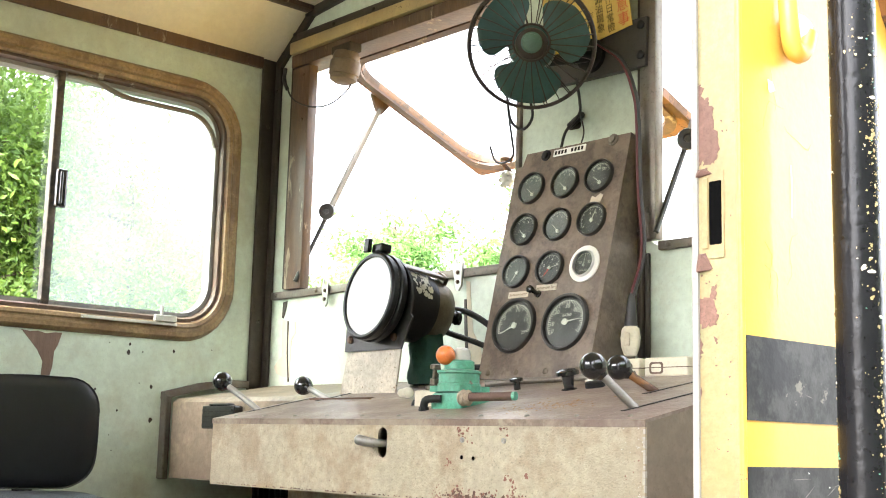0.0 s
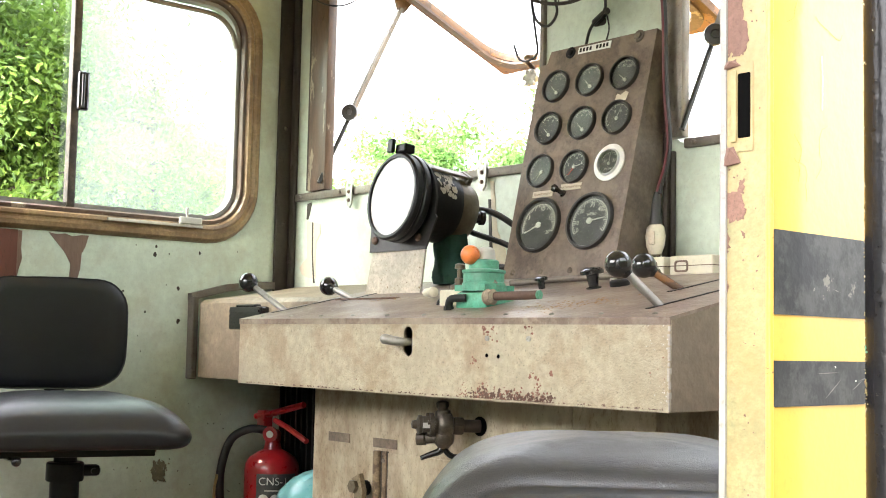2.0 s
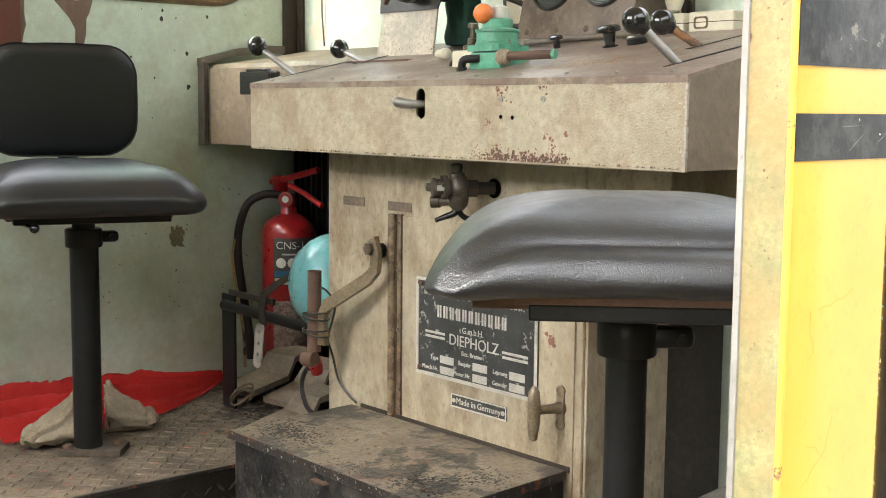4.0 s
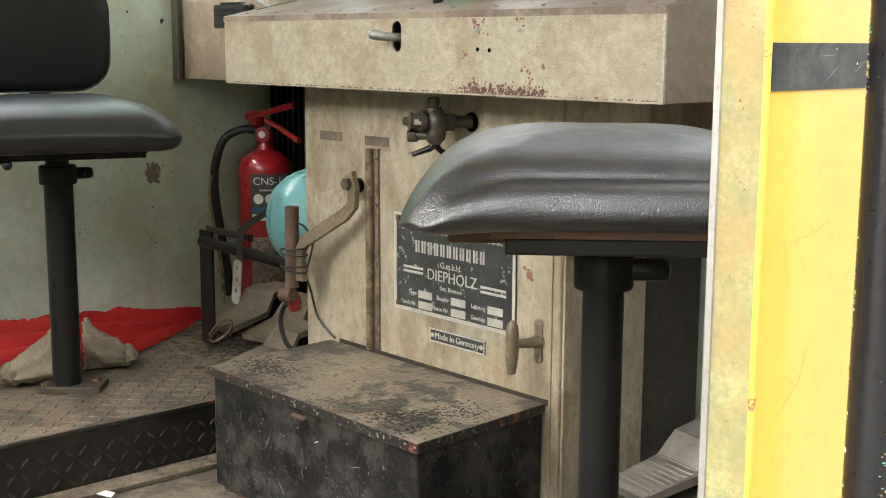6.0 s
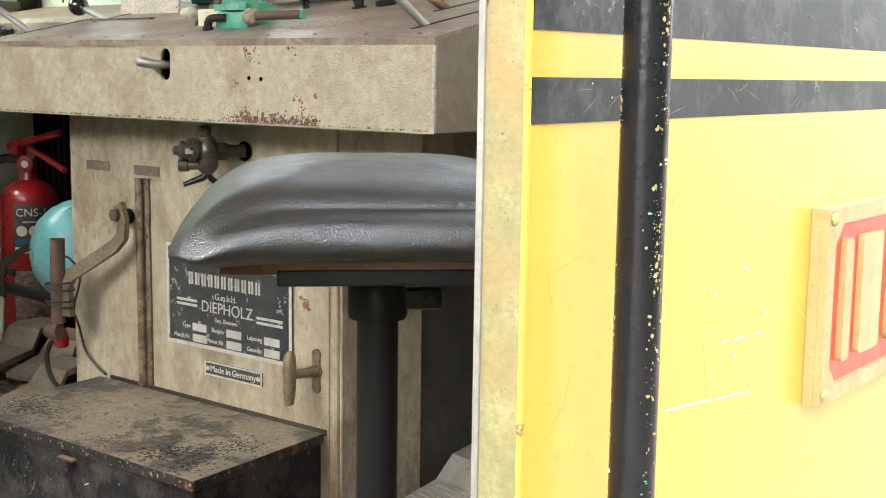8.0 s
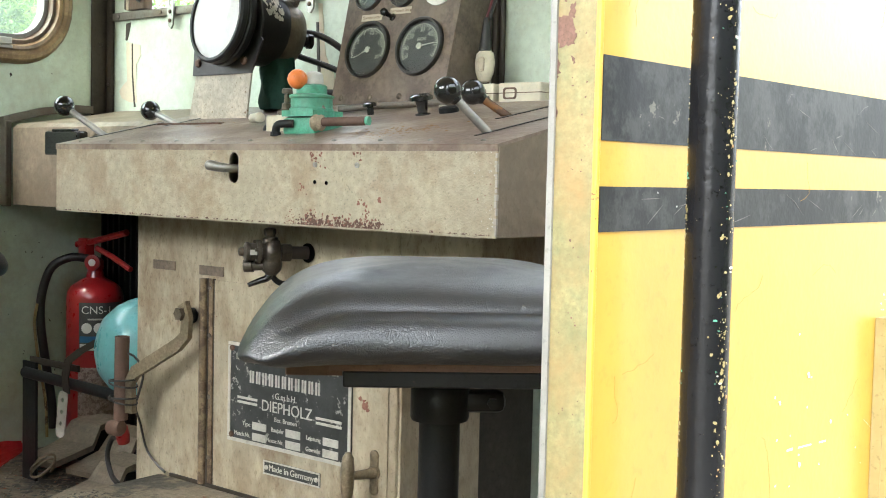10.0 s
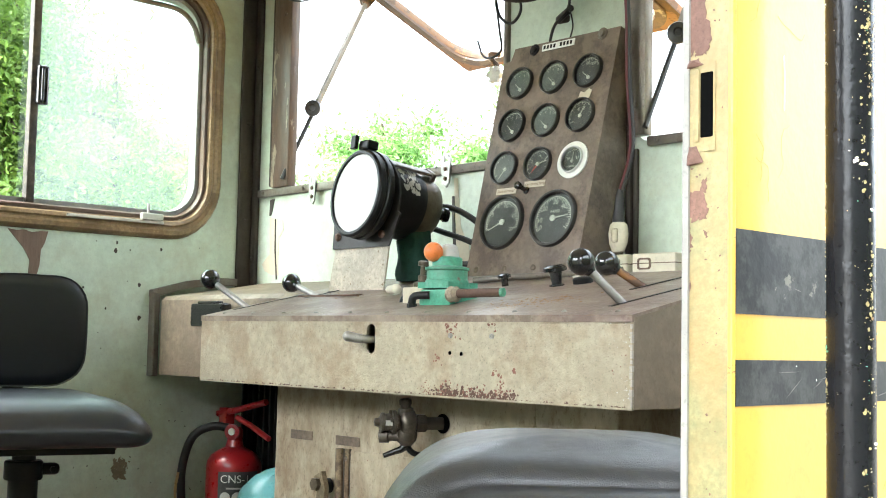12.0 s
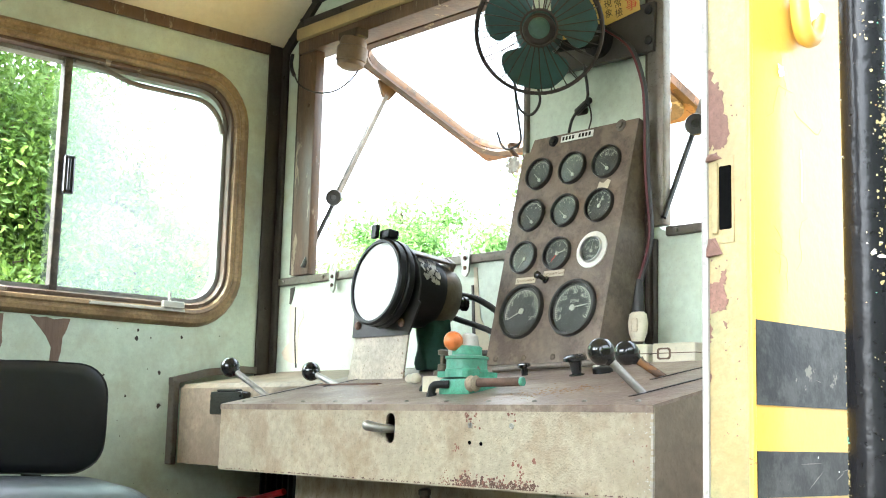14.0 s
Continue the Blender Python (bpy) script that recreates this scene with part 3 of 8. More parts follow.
struct("door_light_block", bm, M_YELLOW)
# hood deck ahead of the cab
bm = B()
box(bm, XL + 0.3, XO - 0.008, YF + 0.05, 4.2, 0.95, 1.07, 0.02)
struct("hood_deck", bm, M_YELLOW)

# ceiling: sloped sides, nearly flat middle
bm = B()
prof = [(XL, 1.795), (-2.532, 1.920), (-1.85, 1.985), (-1.3, 1.985), (-0.60, 1.920), (XI, 1.795)]
top = [[bm.verts.new((x, y, z + dz)) for x, z in prof] for y, dz in ((YR, 0), (YF, 0), (YF, 0.03), (YR, 0.03))]
for k in range(4):
    r0, r1 = top[k], top[(k + 1) % 4]
    for i in range(len(prof) - 1):
        bm.faces.new((r0[i], r0[i + 1], r1[i + 1], r1[i]))
struct("ceiling", bm, M_CREAM)

# dark sheet on the lower front wall, painting the shade beside the cabinet
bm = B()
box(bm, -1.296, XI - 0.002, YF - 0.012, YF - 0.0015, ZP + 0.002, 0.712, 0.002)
struct("wall_shade_sheet", bm, M_SHADE)

# floor well and the two raised platforms
bm = B()
box(bm, SL, SR, YR, YF, -0.05, 0.0)
struct("floor", bm, M_FLOOR)
bm = B()
box(bm, XL, SL, YR, YF, -0.05, ZP)
struct("platform_left", bm, M_TREAD)
bm = B()
box(bm, SR, XI, YR, YF, -0.05, ZP)
struct("platform_right", bm, M_TREAD)


def lozenges(name, x0, x1, y0, y1, place, label, m, step=0.0265, L=0.0115, W=0.0036):
    """The raised bars of a tread plate."""
    bm = B()
    k, v = 0, y0
    while v < y1:
        u, j = x0, 0
        while u < x1:
            a = radians(45 if (k + j) % 2 else -45)
            c, s = math.cos(a), math.sin(a)
            H = 0.0017
            base = [place(u + c * p - s * q, v + s * p + c * q, 0) for p, q in ((-L, 0), (0, -W), (L, 0), (0, W))]
            peak = [place(u + c * p, v + s * p, H) for p in (-L * 0.6, L * 0.6)]
            b = [bm.verts.new(p) for p in base]
            t = [bm.verts.new(p) for p in peak]
            bm.faces.new((b[0], b[1], t[0]))
            bm.faces.new((b[1], b[2], t[1]))
            bm.faces.new((b[1], t[1], t[0]))
            bm.faces.new((b[2], b[3], t[1]))
            bm.faces.new((b[3], b[0], t[0]))
            bm.faces.new((b[3], t[0], t[1]))
            u += step
            j += 1
        v += step
        k += 1
    ob = part(name, bm, m)
    return tagged(ob, label, "tread", kind="stuff")


lozenges("tread_bars", XL + 0.03, SL - 0.005, 0.62, 1.62, lambda u, v, h: Vector((u, v, ZP + 0.0002 + h)), "raised bars of worn steel tread plate", M_BAR)
bm = B()
box(bm, SL + 0.0003, SL + 0.0020, YR, YF, 0.0, ZP - 0.003)
struct("platform_riser", bm, M_RISER)
bm = B()
box(bm, SL + 0.0024, SL + 0.056, YR, YF, 0.0002, 0.010, 0.002)
struct("floor_ledge", bm, M_TREAD)
lozenges("riser_bars", 0.62, 1.40, 0.022, ZP - 0.012, lambda u, v, h: Vector((SL + 0.0021 + h, u, v)), "raised bars of the steel step riser", M_RISERBAR)
lozenges("ledge_bars", SL + 0.018, SL + 0.05, 0.62, 1.40, lambda u, v, h: Vector((u, v, 0.0101 + h)), "raised bars of the dusty floor ledge", M_TREAD)
bm = B()
box(bm, SL - 0.006, SL + 0.0040, YR, YF, ZP - 0.002, ZP + 0.0035, 0.0015)
struct("step_edge_trim", bm, M_EDGE)


# ---- battens and window frames ----
def batten(name, x0, x1, y0, y1, z0, z1, m, bevel=0.003, screws=()):
    bm = B()
    box(bm, x0, x1, y0, y1, z0, z1, bevel)
    for c, d in screws:
        screw(bm, c, d, 0.0055)
    return struct(name, bm, m, True)


batten("corner_trim", XL + 0.001, XL + 0.03, YF - 0.012, YF - 0.001, 0.9, 1.815, M_BATTEN, screws=[((XL + 0.018, YF - 0.012, z), (0, -1, 0)) for z in (1.0, 1.25, 1.5, 1.72)])
batten("corner_trim_side", XL + 0.001, XL + 0.011, YF - 0.052, YF - 0.012, 0.9, 1.815, M_BATTEN, screws=[((XL + 0.011, YF - 0.03, z), (1, 0, 0)) for z in (1.1, 1.35, 1.62)])
batten("cornice_trim", XL + 0.001, XL + 0.014, YR, YF - 0.054, 1.776, 1.818, M_BROWN, screws=[((XL + 0.014, y, 1.797), (1, 0, 0)) for y in (0.9, 1.14, 1.32, 1.46, 1.6, 1.73)])


def slant(name, p, q, w, d, m):
    bm = B()
    p, q = Vector(p), Vector(q)
    along = (q - p).normalized()
    ny = Vector((0, -1, 0))
    up = along.cross(ny)
    vs = [bm.verts.new(b + up * s * w / 2 + ny * t) for b in (p, q) for s in (-1, 1) for t in (0, d)]
    for f in ((0, 1, 3, 2), (4, 6, 7, 5), (0, 4, 5, 1), (2, 3, 7, 6), (0, 2, 6, 4), (1, 5, 7, 3)):
        bm.faces.new([vs[i] for i in f])
    for t in (0.2, 0.55, 0.9):
        screw(bm, p.lerp(q, t) + ny * d, ny, 0.0055)
    return struct(name, bm, m)


slant("diagonal_trim", (XL + 0.012, YF - 0.001, 1.795), (-2.535, YF - 0.001, 1.915), 0.038, 0.012, M_BATTEN)
slant("arch_trim", (-2.545, YF - 0.001, 1.912), (-1.86, YF - 0.001, 1.976), 0.034, 0.012, M_BATTEN)
batten("ceiling_trim", -2.552, -2.516, YR, YF - 0.014, 1.908, 1.922, M_BROWN)
batten("header_strip", -2.59, -0.5, YF - 0.014, YF - 0.001, 1.836, 1.862, M_BATTEN, screws=[((-2.59 + 0.16 * k, YF - 0.014, 1.849), (0, -1, 0)) for k in range(1, 12)])
batten("header_ledge", -2.60, -0.5, YF - 0.028, YF - 0.001, 1.802, 1.834, M_OCHRE)
batten("header_frame", -2.60, -0.5, YF - 0.020, YF + 0.05, 1.766, 1.800, M_BROWN)
batten("windscreen_jamb_left", -2.597, -2.523, YF - 0.016, YF + 0.012, 1.179, 1.764, M_BROWN, screws=[((-2.548, YF - 0.016, z), (0, -1, 0)) for z in (1.62, 1.74)])
batten("windscreen_edge_left", -2.609, -2.598, YF - 0.012, YF - 0.001, 1.182, 1.80, M_BATTEN)
batten("sill_strip_left", XL + 0.033, -1.74, YF - 0.012, YF - 0.001, 1.157, 1.177, M_OLDSTEEL, screws=[((XL + 0.06 + 0.17 * k, YF - 0.012, 1.167), (0, -1, 0)) for k in range(6)])
batten("sill_strip_right", -1.405, XI - 0.002, YF - 0.012, YF - 0.001, 1.164, 1.182, M_OLDSTEEL, screws=[((-1.38 + 0.17 * k, YF - 0.012, 1.173), (0, -1, 0)) for k in range(5)])
batten("centre_post", -1.4385, -1.400, YF - 0.024, YF - 0.0005, 1.184, 1.76, M_OLDSTEEL, screws=[((-1.42, YF - 0.024, z), (0, -1, 0)) for z in (1.24, 1.6, 1.72)])
batten("centre_post_strip", -1.452, -1.440, YF - 0.014, YF - 0.001, 0.95, 1.80, M_BATTEN, screws=[((-1.446, YF - 0.014, z), (0, -1, 0)) for z in (1.2, 1.32, 1.45, 1.58, 1.7)])
batten("centre_panel_edge", -1.780, -1.768, YF - 0.010, YF + 0.05, 1.18, 1.764, M_OLDSTEEL)
batten("lower_post_strip", -1.437, -1.428, YF - 0.010, YF - 0.001, 0.90, 1.162, M_BATTEN)


def window_frame(name, y0, y1, z0, z1, r, section, m):
    """A moulded frame swept round the far side window."""
    loop = rrect(y0, y1, z0, z1, r, 8)
    cy, cz = (y0 + y1) / 2, (z0 + z1) / 2
    pts = []
    for i, (u, v) in enumerate(loop):
        a, b = loop[i - 1], loop[(i + 1) % len(loop)]
        t = Vector((0, b[0] - a[0], b[1] - a[1])).normalized()
        o = Vector((0, t.z, -t.y))
        pts.append((Vector((XL, u, v)), o, Vector((1, 0, 0))))
    bm = B()
    loft(bm, section, pts)
    return struct(name, bm, m, True)


window_frame("window_1_frame", WY0, WY1, WZ0, WZ1, 0.10, [(0.0, -0.03), (0.0, 0.008), (0.004, 0.014), (0.012, 0.016), (0.016, 0.012), (0.020, 0.012), (0.026, 0.017), (0.036, 0.016), (0.042, 0.010), (0.046, 0.0), (0.046, -0.001), (0.01, -0.03)], M_RUBBER)
window_frame("window_1_bead", WY0, WY1, WZ0, WZ1, 0.10, [(-0.001, -0.03), (-0.001, 0.006), (-0.009, 0.007), (-0.013, 0.0), (-0.013, -0.03)], M_BROWN)
window_frame("window_1_lining", WY0 + 0.014, WY1 - 0.014, WZ0 + 0.014, WZ1 - 0.014, 0.088, [(0.0, -0.035), (0.0, -0.008), (-0.010, -0.008), (-0.012, -0.035)], M_EDGEGREY)


# ---- driver's desk ----
desk = thing("control_desk", (-1.55, 1.5, 0.715), "beige painted steel control desk with chipped rusty front", "control desk")
DX0, DX1, DZ0, DZ1 = -2.073, -1.026, 0.713, 0.837
DESKLINE = [(YC, DZ1), (1.69, 0.921), (YF - 0.002, 0.936)]


def desk_z(y):
    for (y0, z0), (y1, z1) in zip(DESKLINE, DESKLINE[1:]):
        if y <= y1:
            return z0 + (z1 - z0) * (y - y0) / (y1 - y0)
    return DESKLINE[-1][1]


bm = B()
slot = [(x * 0.0115 - 1.561, z * 0.0115 + (0.812 if z > 0 else 0.786)) for x, z in [(math.cos(radians(a)), math.sin(radians(a))) for a in range(9, 360, 18)]]
sheet(bm, [(DX0, DZ0), (DX1, DZ0 - 0.001), (DX1, DZ1 - 0.003), (DX0, DZ1 - 0.003)], [slot], lambda u, v: Vector((u, YC, v)), Vector((0, 0.004, 0)))
part("front_panel", bm, M_DESK, desk)
# this end takes the darker brown so that its shade is in the colour
bm = B()
sheet(bm, [(YC + 0.0045, DZ0), (YF - 0.002, DZ0), (YF - 0.002, desk_z(YF) - 0.004), (1.69, desk_z(1.69) - 0.004), (YC + 0.0045, DZ1 - 0.003)], [], lambda u, v: Vector((DX1, u, v)), Vector((-0.004, 0, 0)))
part("side_panel", bm, M_LOCKER, desk, "brown side panel with its shade in the colour")
bm = B()
sheet(bm, [(YC + 0.0045, DZ0), (YF - 0.002, DZ0), (YF - 0.002, desk_z(YF) - 0.004), (1.69, desk_z(1.69) - 0.004), (YC + 0.0045, DZ1 - 0.003)], [], lambda u, v: Vector((DX0, u, v)), Vector((0.004, 0, 0)))
part("side_panel", bm, M_DESK, desk)
bm = B()
rows = [[(x, y, z) for x in (DX0 - 0.001, DX1 + 0.001)] for y, z in [(YC - 0.0015, DZ1 - 0.010), (YC - 0.0015, DZ1)] + DESKLINE[1:] + [(DESKLINE[2][0], DESKLINE[2][1] - 0.004), (1.69, 0.917), (YC + 0.002, DZ1 - 0.004), (YC + 0.002, DZ1 - 0.010)]]
vr = [[bm.verts.new(p) for p in r] for r in rows]
for i in range(len(vr)):
    a, b = vr[i], vr[(i + 1) % len(vr)]
    bm.faces.new((a[0], a[1], b[1], b[0]))
bm.faces.new([r[0] for r in vr])
bm.faces.new([r[1] for r in vr][::-1])
part("desk_top", bm, M_DESKTOP, desk, "brown worn steel desk top")
bm = B()
box(bm, DX0 + 0.005, DX1 - 0.005, YC + 0.006, YF - 0.004, DZ0 + 0.004, DZ0 + 0.008)
part("bottom_plate", bm, M_BLACK, desk)
for k in range(11):
    bm = B()
    screw(bm, (DX0 + 0.045 + k * 0.096, YC + 0.022, desk_z(YC + 0.022)), (0, -0.2, 1), 0.004)
    part("screw", bm, M_STEEL, desk, smooth=True)
for x, z in ((-1.372, 0.806), (-1.284, 0.806)):
    bm = B()
    lathe(bm, [(0.0042, 0), (0.0042, 0.002), (0.0026, 0.002), (0.0026, 0.001)], (x, YC, z), (0, -1, 0), 12)
    part("eyelet", bm, M_STEEL, desk, smooth=True)
for x, z in ((-1.372, 0.780), (-1.347, 0.779)):
    bm = B()
    lathe(bm, [(0.0032, 0.001), (0.0032, 0.0016), (0.001, 0.0017)], (x, YC, z), (0, -1, 0), 10)
    part("bolt_hole", bm, M_HOLE, desk)
bm = B()
tube(bm, curve([(-1.561, YC + 0.05, 0.797), (-1.561, YC - 0.002, 0.798), (-1.568, YC - 0.018, 0.799), (-1.583, YC - 0.028, 0.802)], 5), 0.0055, 10, 0.0085)
ball(bm, (-1.585, YC - 0.029, 0.8023), 0.0087, 12, 8)
part("slot_lever", bm, M_STEEL, desk, "bent steel slot lever", True)

# side box between desk and far wall
SBY = 1.548
sbox = thing("side_locker", (-2.4, 1.7, 0.705), "beige steel side locker joining the desk to the wall", "locker")
bm = B()
profile = [(SBY, 0.705), (SBY, 0.882), (SBY + 0.012, 0.892), (SBY + 0.16, 0.914), (YF - 0.002, 0.936), (YF - 0.002, 0.705)]
lo, hi = [[bm.verts.new((x, y, z)) for y, z in profile] for x in (-2.636, DX0 - 0.003)]
for i in range(len(profile)):
    j = (i + 1) % len(profile)
    bm.faces.new((lo[i], lo[j], hi[j], hi[i]))
bm.faces.new(lo)
bm.faces.new(hi[::-1])
part("body", bm, M_LOCKER, sbox)
bm = B()
box(bm, XL + 0.001, -2.662, SBY - 0.004, SBY + 0.012, 0.70, 0.90, 0.003)
part("upright_angle", bm, M_OLDSTEEL, sbox, "worn steel angle against the wall")
bm = B()
p = [(SBY - 0.004, 0.902), (SBY + 0.10, 0.929), (SBY + 0.185, 0.940), (YF - 0.055, 0.940)]
for (y0, z0), (y1, z1) in zip(p, p[1:]):
    vs = [bm.verts.new(q) for q in ((XL + 0.001, y0, z0 - 0.012), (XL + 0.001, y0, z0 + 0.006), (XL + 0.02, y0, z0 + 0.006), (XL + 0.02, y0, z0 - 0.012), (XL + 0.001, y1, z1 - 0.012), (XL + 0.001, y1, z1 + 0.006), (XL + 0.02, y1, z1 + 0.006), (XL + 0.02, y1, z1 - 0.012))]
    for f in ((0, 1, 2, 3), (7, 6, 5, 4), (0, 4, 5, 1), (1, 5, 6, 2), (2, 6, 7, 3), (3, 7, 4, 0)):
        bm.faces.new([vs[i] for i in f])
part("top_angle", bm, M_OLDSTEEL, sbox, "worn steel angle against the wall")
bm = B()
box(bm, -2.662, -2.637, SBY + 0.02, SBY + 0.03, 0.705, 0.88)
part("gap_filler", bm, M_BROWN, sbox)

# ---- cabinet under the desk ----
CX0, CX1 = -1.980, -1.303
cab = thing("engine_cabinet", (-1.64, 1.5, 0.0), "beige steel cabinet under the desk with a hinged door", "cabinet")
bm = B()
box(bm, CX0, CX1, YB, YB + 0.204, 0.0, DZ0 - 0.002, 0.004)
part("body", bm, M_CABINET, cab)
# made-up box; its dark colour paints the shade behind the shallow cabinet
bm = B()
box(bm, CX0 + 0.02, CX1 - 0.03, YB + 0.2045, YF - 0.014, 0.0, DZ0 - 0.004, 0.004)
part("cabinet_shade_box", bm, M_SHADE, cab, "dark box painting the shade behind the cabinet")
bm = B()
box(bm, CX1 + 0.001, -1.140, YB, YB + 0.2, 0.585, DZ0 - 0.002, 0.003)
part("upper_box", bm, M_CABINET, cab)
bm = B()
box(bm, CX1 + 0.0005, CX1 + 0.006, YB + 0.004, YB + 0.2, 0.004, 0.584, 0.002)
part("side_strip", bm, M_CABINET, cab)
bm = B()
box(bm, -1.745, -1.318, YB - 0.003, YB - 0.0005, 0.02, 0.600, 0.001)
door = part("door", bm, M_CABINET, cab)
bm = B()
for k in range(4):
    cyl(bm, (-1.772, YB - 0.006, 0.231 + 0.093 * k), (-1.772, YB - 0.006, 0.3225 + 0.093 * k), 0.0078, seg=12)
cyl(bm, (-1.772, YB - 0.006, 0.23), (-1.772, YB - 0.006, 0.602), 0.0060, seg=10)
box(bm, -1.764, -1.750, YB - 0.003, YB - 0.0006, 0.23, 0.602)
hinge = part("hinge", bm, M_HINGE, cab, "grimy brown piano hinge", smooth=True)
# dark strips, one proud of the leaf, painting the shade along the hinge
bm = B()
box(bm, -1.7495, -1.7445, YB - 0.0012, YB - 0.0006, 0.23, 0.602)
box(bm, -1.7645, -1.7605, YB - 0.0036, YB - 0.0031, 0.23, 0.602)
part("hinge_gap_shade", bm, M_BATTEN, hinge, "dark strips painting the shade of the hinge gap")
for z in (0.28, 0.39, 0.50, 0.585):
    bm = B()
    screw(bm, (-1.757, YB - 0.003, z), (0, -1, 0), 0.004)
    part("hinge_screw", bm, M_OLDSTEEL, hinge, smooth=True)
for x0, x1, z0, z1 in ((-1.927, -1.861, 0.609, 0.626), (-1.790, -1.722, 0.607, 0.624)):
    bm = B()
    box(bm, x0, x1, YB - 0.0022, YB - 0.0004, z0, z1, 0.0006)
    part("label_strip", bm, M_PANEL, cab, "blank brown label strip")

# cast nameplate; the maker's names stay plain bars
NX0, NX1, NZ0, NZ1 = -1.711, -1.407, 0.316, 0.490
bm = B()
sheet(bm, rrect(NX0, NX1, NZ0, NZ1, 0.006, 2), [], lambda u, v: Vector((u, YB - 0.0034, v)), Vector((0, -0.003, 0)))
plate = part("nameplate", bm, M_PLATE, door, "black cast nameplate with raised metal lettering")


def bars(name, rows, y, m, parent, depth=0.0016):
    for x0, x1, z0, z1 in rows:
        bm = B()
        box(bm, x0, x1, y - depth, y, z0, z1)
        part(name, bm, m, parent)


NY = YB - 0.0064
bars("plate_rim", [(NX0, NX1, NZ1 - 0.006, NZ1), (NX0, NX1, NZ0, NZ0 + 0.006), (NX0, NX0 + 0.006, NZ0 + 0.007, NZ1 - 0.007), (NX1 - 0.006, NX1, NZ0 + 0.007, NZ1 - 0.007)], NY, M_CAST, plate)


def letter_bars(x0, x1, z, h, n, y, m, parent):
    """Raised bars where a name stands."""
    w = (x1 - x0) / n
    bars("name_bar", [(x0 + (i + a) * w, x0 + (i + a + 0.2) * w, z - h / 2, z + h / 2) for i in range(n) for a in (0.12, 0.52)], y, m, parent)


letter_bars(-1.690, -1.44, 0.466, 0.011, 22, NY, M_CAST, plate)
letter_bars(-1.655, -1.475, 0.434, 0.021, 11, NY, M_CAST, plate)
ROT = Matrix.Rotation(radians(90), 4, "X")


def face_words(text, x, y, z, size, m, parent, depth=0.0007, align="CENTER"):
    return words("lettering", text, size, Matrix.Translation((x, y, z)) @ ROT, m, parent, depth, align=align)


face_words("G.m.b.H.", -1.562, NY, 0.408, 0.015, M_CAST, plate)
face_words("DIEPHOLZ", -1.560, NY, 0.388, 0.027, M_CAST, plate)
face_words("Bez. Bremen", -1.562, NY, 0.368, 0.011, M_CAST, plate)
bars("rule_bar", [(-1.685, -1.634, 0.393, 0.397), (-1.685, -1.634, 0.385, 0.389), (-1.487, -1.428, 0.384, 0.388), (-1.487, -1.428, 0.376, 0.380)], NY, M_CAST, plate)
for row, (z, ws) in enumerate(((0.350, ("Type", "Baujahr", "Leistung")), (0.331, ("Masch.Nr.", "Motor.Nr.", "Gewicht")))):
    for k, w in enumerate(ws):
        xb = (-1.645, -1.560, -1.470)[k]
        face_words(w, xb - 0.006, NY, z, 0.0105, M_CAST, plate, align="RIGHT")
        bars("value_field", [(xb, xb + 0.035, z - 0.0065, z + 0.0065)], NY, M_CAST, plate)
for x, z in ((NX0 + 0.010, NZ1 - 0.011), (NX0 + 0.010, NZ0 + 0.011), (NX1 - 0.010, NZ1 - 0.011), (NX1 - 0.010, NZ0 + 0.011)):
    bm = B()
    screw(bm, (x, NY, z), (0, -1, 0), 0.0055)
    part("plate_screw", bm, M_RUSTY, plate, smooth=True)
bm = B()
box(bm, -1.617, -1.478, YB - 0.0055, YB - 0.0034, 0.271, 0.295, 0.0006)
made = part("origin_plate", bm, M_PLATE, door, "small cast plate reading Made in Germany")
bars("plate_rim", [(-1.617, -1.478, 0.2925, 0.295), (-1.617, -1.478, 0.271, 0.2735), (-1.617, -1.6145, 0.2745, 0.2920), (-1.4805, -1.478, 0.2745, 0.2920)], YB - 0.0055, M_CAST, made, 0.001)
face_words("Made in Germany", -1.5475, YB - 0.0055, 0.283, 0.0155, M_CAST, made)
for x in (-1.609, -1.486):
    bm = B()
    screw(bm, (x, YB - 0.0055, 0.283), (0, -1, 0), 0.0042)
    part("plate_screw", bm, M_CAST, made, smooth=True)

# door handle: rose and upright grip
bm = B()
lathe(bm, [(0.012, 0), (0.012, 0.004)], (-1.356, YB - 0.003, 0.318), (0, -1, 0), 16)
for z in (0.345, 0.291):
    lathe(bm, [(0.009, 0), (0.009, 0.003), (0.004, 0.005)], (-1.356, YB - 0.003, z), (0, -1, 0), 12)
box(bm, -1.364, -1.348, YB - 0.006, YB - 0.003, 0.292, 0.345)
handle = part("door_handle", bm, M_HANDLE, door, "worn cast door handle", True)
bm = B()
lathe(bm, [(0.010, 0), (0.008, 0.012), (0.007, 0.04), (0.008, 0.044)], (-1.356, YB - 0.006, 0.318), (-0.25, -1, 0), 14)
lathe(bm, [(0.0, -0.046), (0.007, -0.042), (0.0105, -0.015), (0.011, 0.012), (0.009, 0.034), (0.004, 0.042), (0, 0.043)], (-1.368, YB - 0.052, 0.314), (0.02, 0, 1), 14)
part("grip", bm, M_HANDLE, handle, smooth=True)

for ob in door.children_recursive:
    ob.data.transform(Matrix.Translation((0.012, 0, 0.007)))


# ---- tool box ----
tbox = thing("tool_box", (-1.58, 1.27, 0.0), "black steel tool box with a dusty lid on the floor", "tool box")
TX0, TX1, TY0, TY1, TZ = -1.868, -1.312, 1.144, 1.422, 0.227
bm = B()
